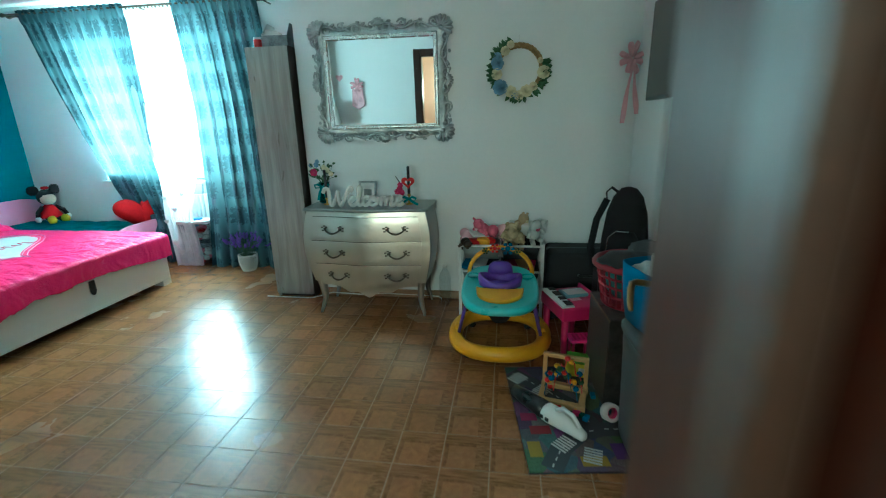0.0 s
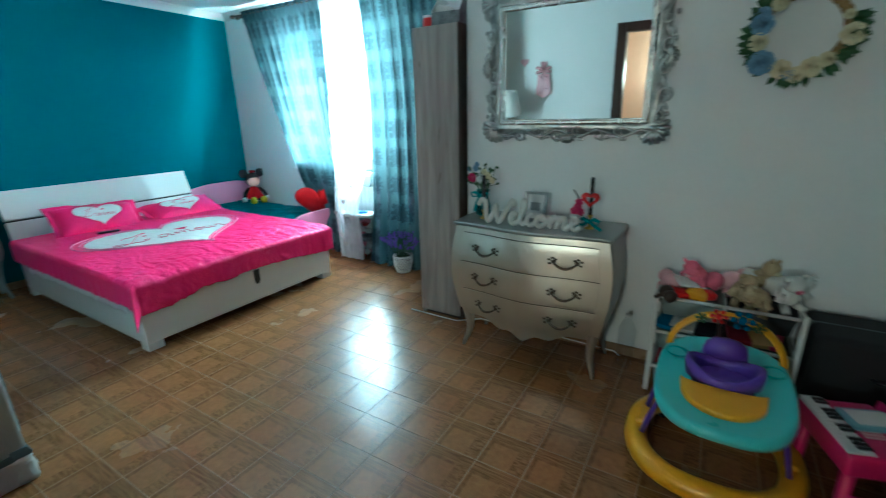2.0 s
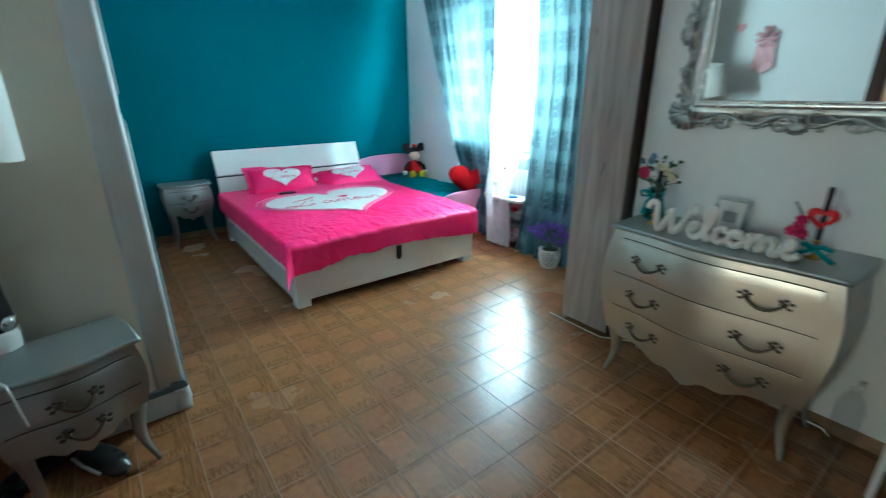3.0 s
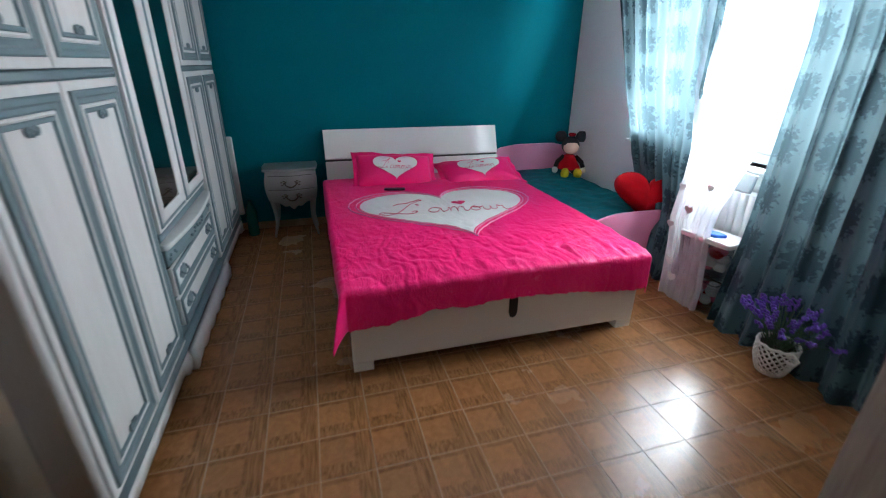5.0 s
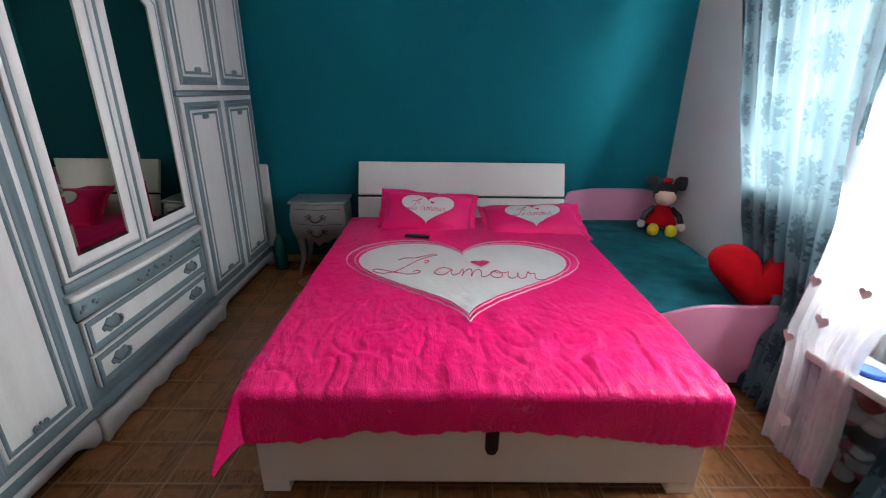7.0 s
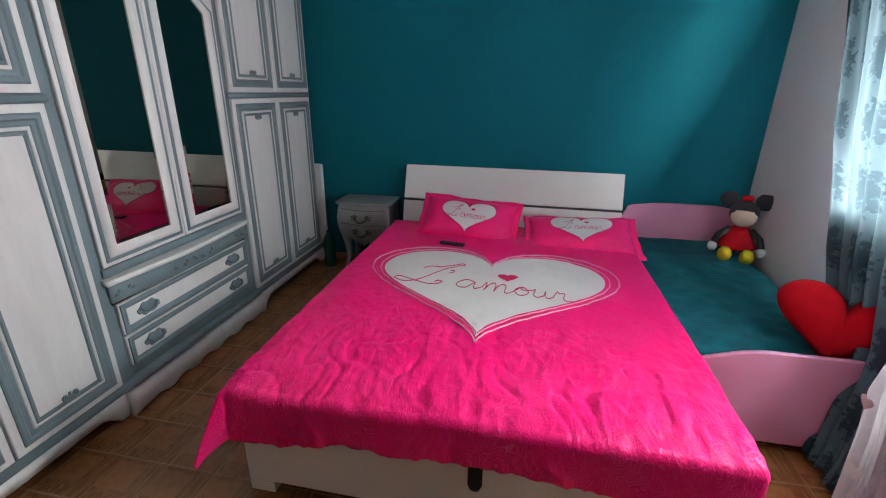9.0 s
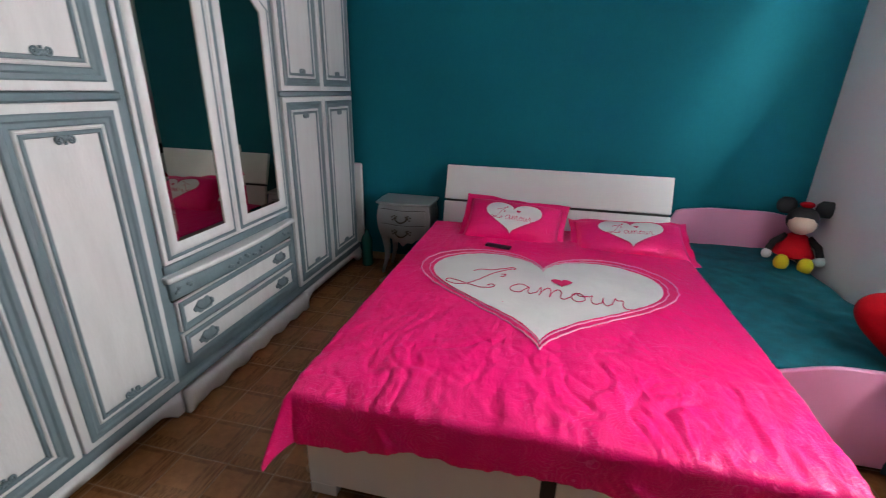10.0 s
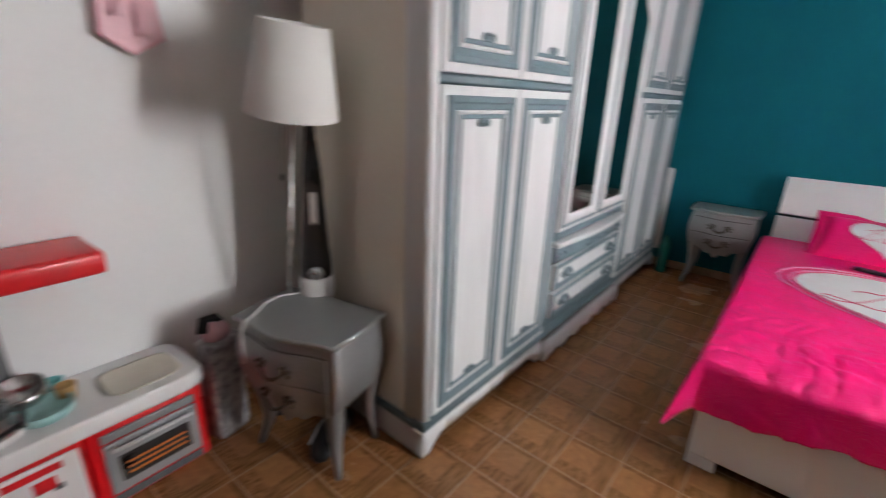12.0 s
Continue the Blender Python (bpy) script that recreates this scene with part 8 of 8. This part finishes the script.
KX = pose(-1.25, 0.40, 0, 0, 0, 3)


def saucepan(m, r, h, mat, label):
    ob = thing("toy_pan", m, label, "toy pan", "toy crockery")
    part("bowl", lathe([(r * 0.85, 0), (r, 0.01), (r * 1.03, h), (r * 0.97, h), (r * 0.92, 0.012), (0.01, 0.008)], 24), mat, ob, "", True)
    part("handle", tube([(r, 0, h * 0.8), (r + 0.05, 0, h * 0.85), (r + 0.10, 0, h * 0.82)], 0.008, 8), BLACK, ob, "", True)
    return ob


saucepan(KX @ pose(0.07, 0.03, 0.396, 0, 0, 30), 0.075, 0.035, shader("pale_teal_plastic", (0.30, 0.52, 0.50), 0.4), "pale teal toy pan on the worktop")
saucepan(KX @ pose(0.20, 0.05, 0.396, 0, 0, -40), 0.08, 0.03, PAPER, "white toy frying pan on the worktop")
saucepan(KX @ pose(0.10, -0.06, 0.432, 0, 12, 80), 0.065, 0.045, CHROME, "grey toy saucepan stacked on the worktop")
for k, (x, y, c) in enumerate(((0.02, -0.08, TURQ), (0.14, -0.09, PAPER), (0.17, 0.0, GREY_PLASTIC), (0.0, -0.02, BEECH))):
    o = part("toy_cup", lathe([(0.022, 0), (0.030, 0.05), (0.027, 0.05), (0.020, 0.006)], 16), c, None, "", True, KX @ pose(x, y, 0.432 if k == 2 else 0.397))
    tagged(o, ("turquoise", "white", "dark grey", "wooden")[k] + " toy cup among the pans on the worktop", "toy cup", "toy crockery")

rack = thing("wrapping_bag", pose(-1.72, 0.43, 0, 0, 0, 15), "tall printed gift bag with tissue standing by the wall", "gift bag")
rings = []
for f, z in ((0.95, 0.0), (1.0, 0.02), (1.02, 0.40), (1.05, 0.44)):
    rings.append([(x * f + 0.004 * n1(z * 20, x * 30), y * f, z) for x, y in oval(0.075, 0.045, 20, 6)])
part("paper_bag", loft(rings, True, True), shader("grey_marbled_paper", (0.32, 0.31, 0.32), 0.5, vary=0.8, scale=26, grain=60), rack, "black and white printed paper")
part("tissue", ball(bmesh.new(), (0.0, 0.0, 0.47), (0.06, 0.04, 0.045), 10), PINK_SATIN, rack, "pink tissue paper", True)
part("dark_bow", tube([(-0.05, 0, 0.47), (-0.02, -0.02, 0.52), (0.03, -0.02, 0.53), (0.06, 0, 0.49)], 0.022, 8, flat=0.5), BLACK_CLOTH, rack, "", True)

shoe = thing("vacuum_nozzle", pose(-1.99, 0.80, 0, 0, 0, 30), "black and white vacuum nozzle under the bedside table", "vacuum nozzle")
rings = []
for x, w, h in ((-0.14, 0.02, 0.02), (-0.12, 0.05, 0.045), (0.0, 0.06, 0.07), (0.10, 0.055, 0.055), (0.15, 0.035, 0.03), (0.16, 0.01, 0.015)):
    rings.append([(x, w * math.cos(2 * math.pi * k / 18), h * 0.5 + h * 0.5 * math.sin(2 * math.pi * k / 18)) for k in range(18)])
part("shell", loft(rings), BLACK, shoe, "glossy black shell", True)
part("white_trim", tube([(-0.10, -0.052, 0.03), (0.0, -0.064, 0.036), (0.10, -0.058, 0.03)], 0.007, 8), WHITE_PLASTIC, shoe, "", True)
cord2 = part("charger_cord", tube([(-2.0, 0.60, 0.602), (-1.93, 0.57, 0.602), (-1.86, 0.585, 0.602), (-1.79, 0.64, 0.602), (-1.735, 0.672, 0.601), (-1.708, 0.684, 0.57), (-1.704, 0.69, 0.50), (-1.703, 0.695, 0.45)], 0.004, 6), WHITE_PLASTIC, None, "", True)
tagged(cord2, "white charger cord hanging over the bedside table", "cord")

# ---- floor tiles ----
def tile_data(name):
    g, h, c = TILE / 2 - 0.0011, -0.0045, 0.0009
    v = [(-g, -g, h), (g, -g, h), (g, g, h), (-g, g, h), (-g, -g, -c), (g, -g, -c), (g, g, -c), (-g, g, -c),
         (-g + c, -g + c, 0), (g - c, -g + c, 0), (g - c, g - c, 0), (-g + c, g - c, 0)]
    f = [(8, 9, 10, 11)] + [(a, (a + 1) % 4, (a + 1) % 4 + 4, a + 4) for a in range(4)] + [(a + 4, (a + 1) % 4 + 4, (a + 1) % 4 + 8, a + 8) for a in range(4)]
    return v, f


tv, tf = tile_data("tile")
tile_mesh = bpy.data.meshes.new("tile")
tile_mesh.from_pydata(tv, [], tf)
tile_mesh.materials.append(TILES)
rest_v, rest_f = [], []
for i in range(-16, 20):
    for j in range(-33, 7):
        x, y = TILE_X + (i + 0.5) * TILE, TILE_Y + (j + 0.5) * TILE
        if not (XW - 0.1 < x < XE + 0.1 and -3.4 < y < YN + 0.1):
            continue
        if -3.3 < x < 0.95 and 0.95 < y < 3.55:
            o = new("tile", tile_mesh)
            o.location, o.parent = (x, y, 0), floor
        else:
            k = len(rest_v)
            rest_v += [(x + a, y + b, c) for a, b, c in tv]
            rest_f += [tuple(k + q for q in f) for f in tf]
rest = bpy.data.meshes.new("tiles")
rest.from_pydata(rest_v, [], rest_f)
rest.materials.append(TILES)
o = new("tiles", rest)
o.parent = floor
tagged(o, kind="stuff")
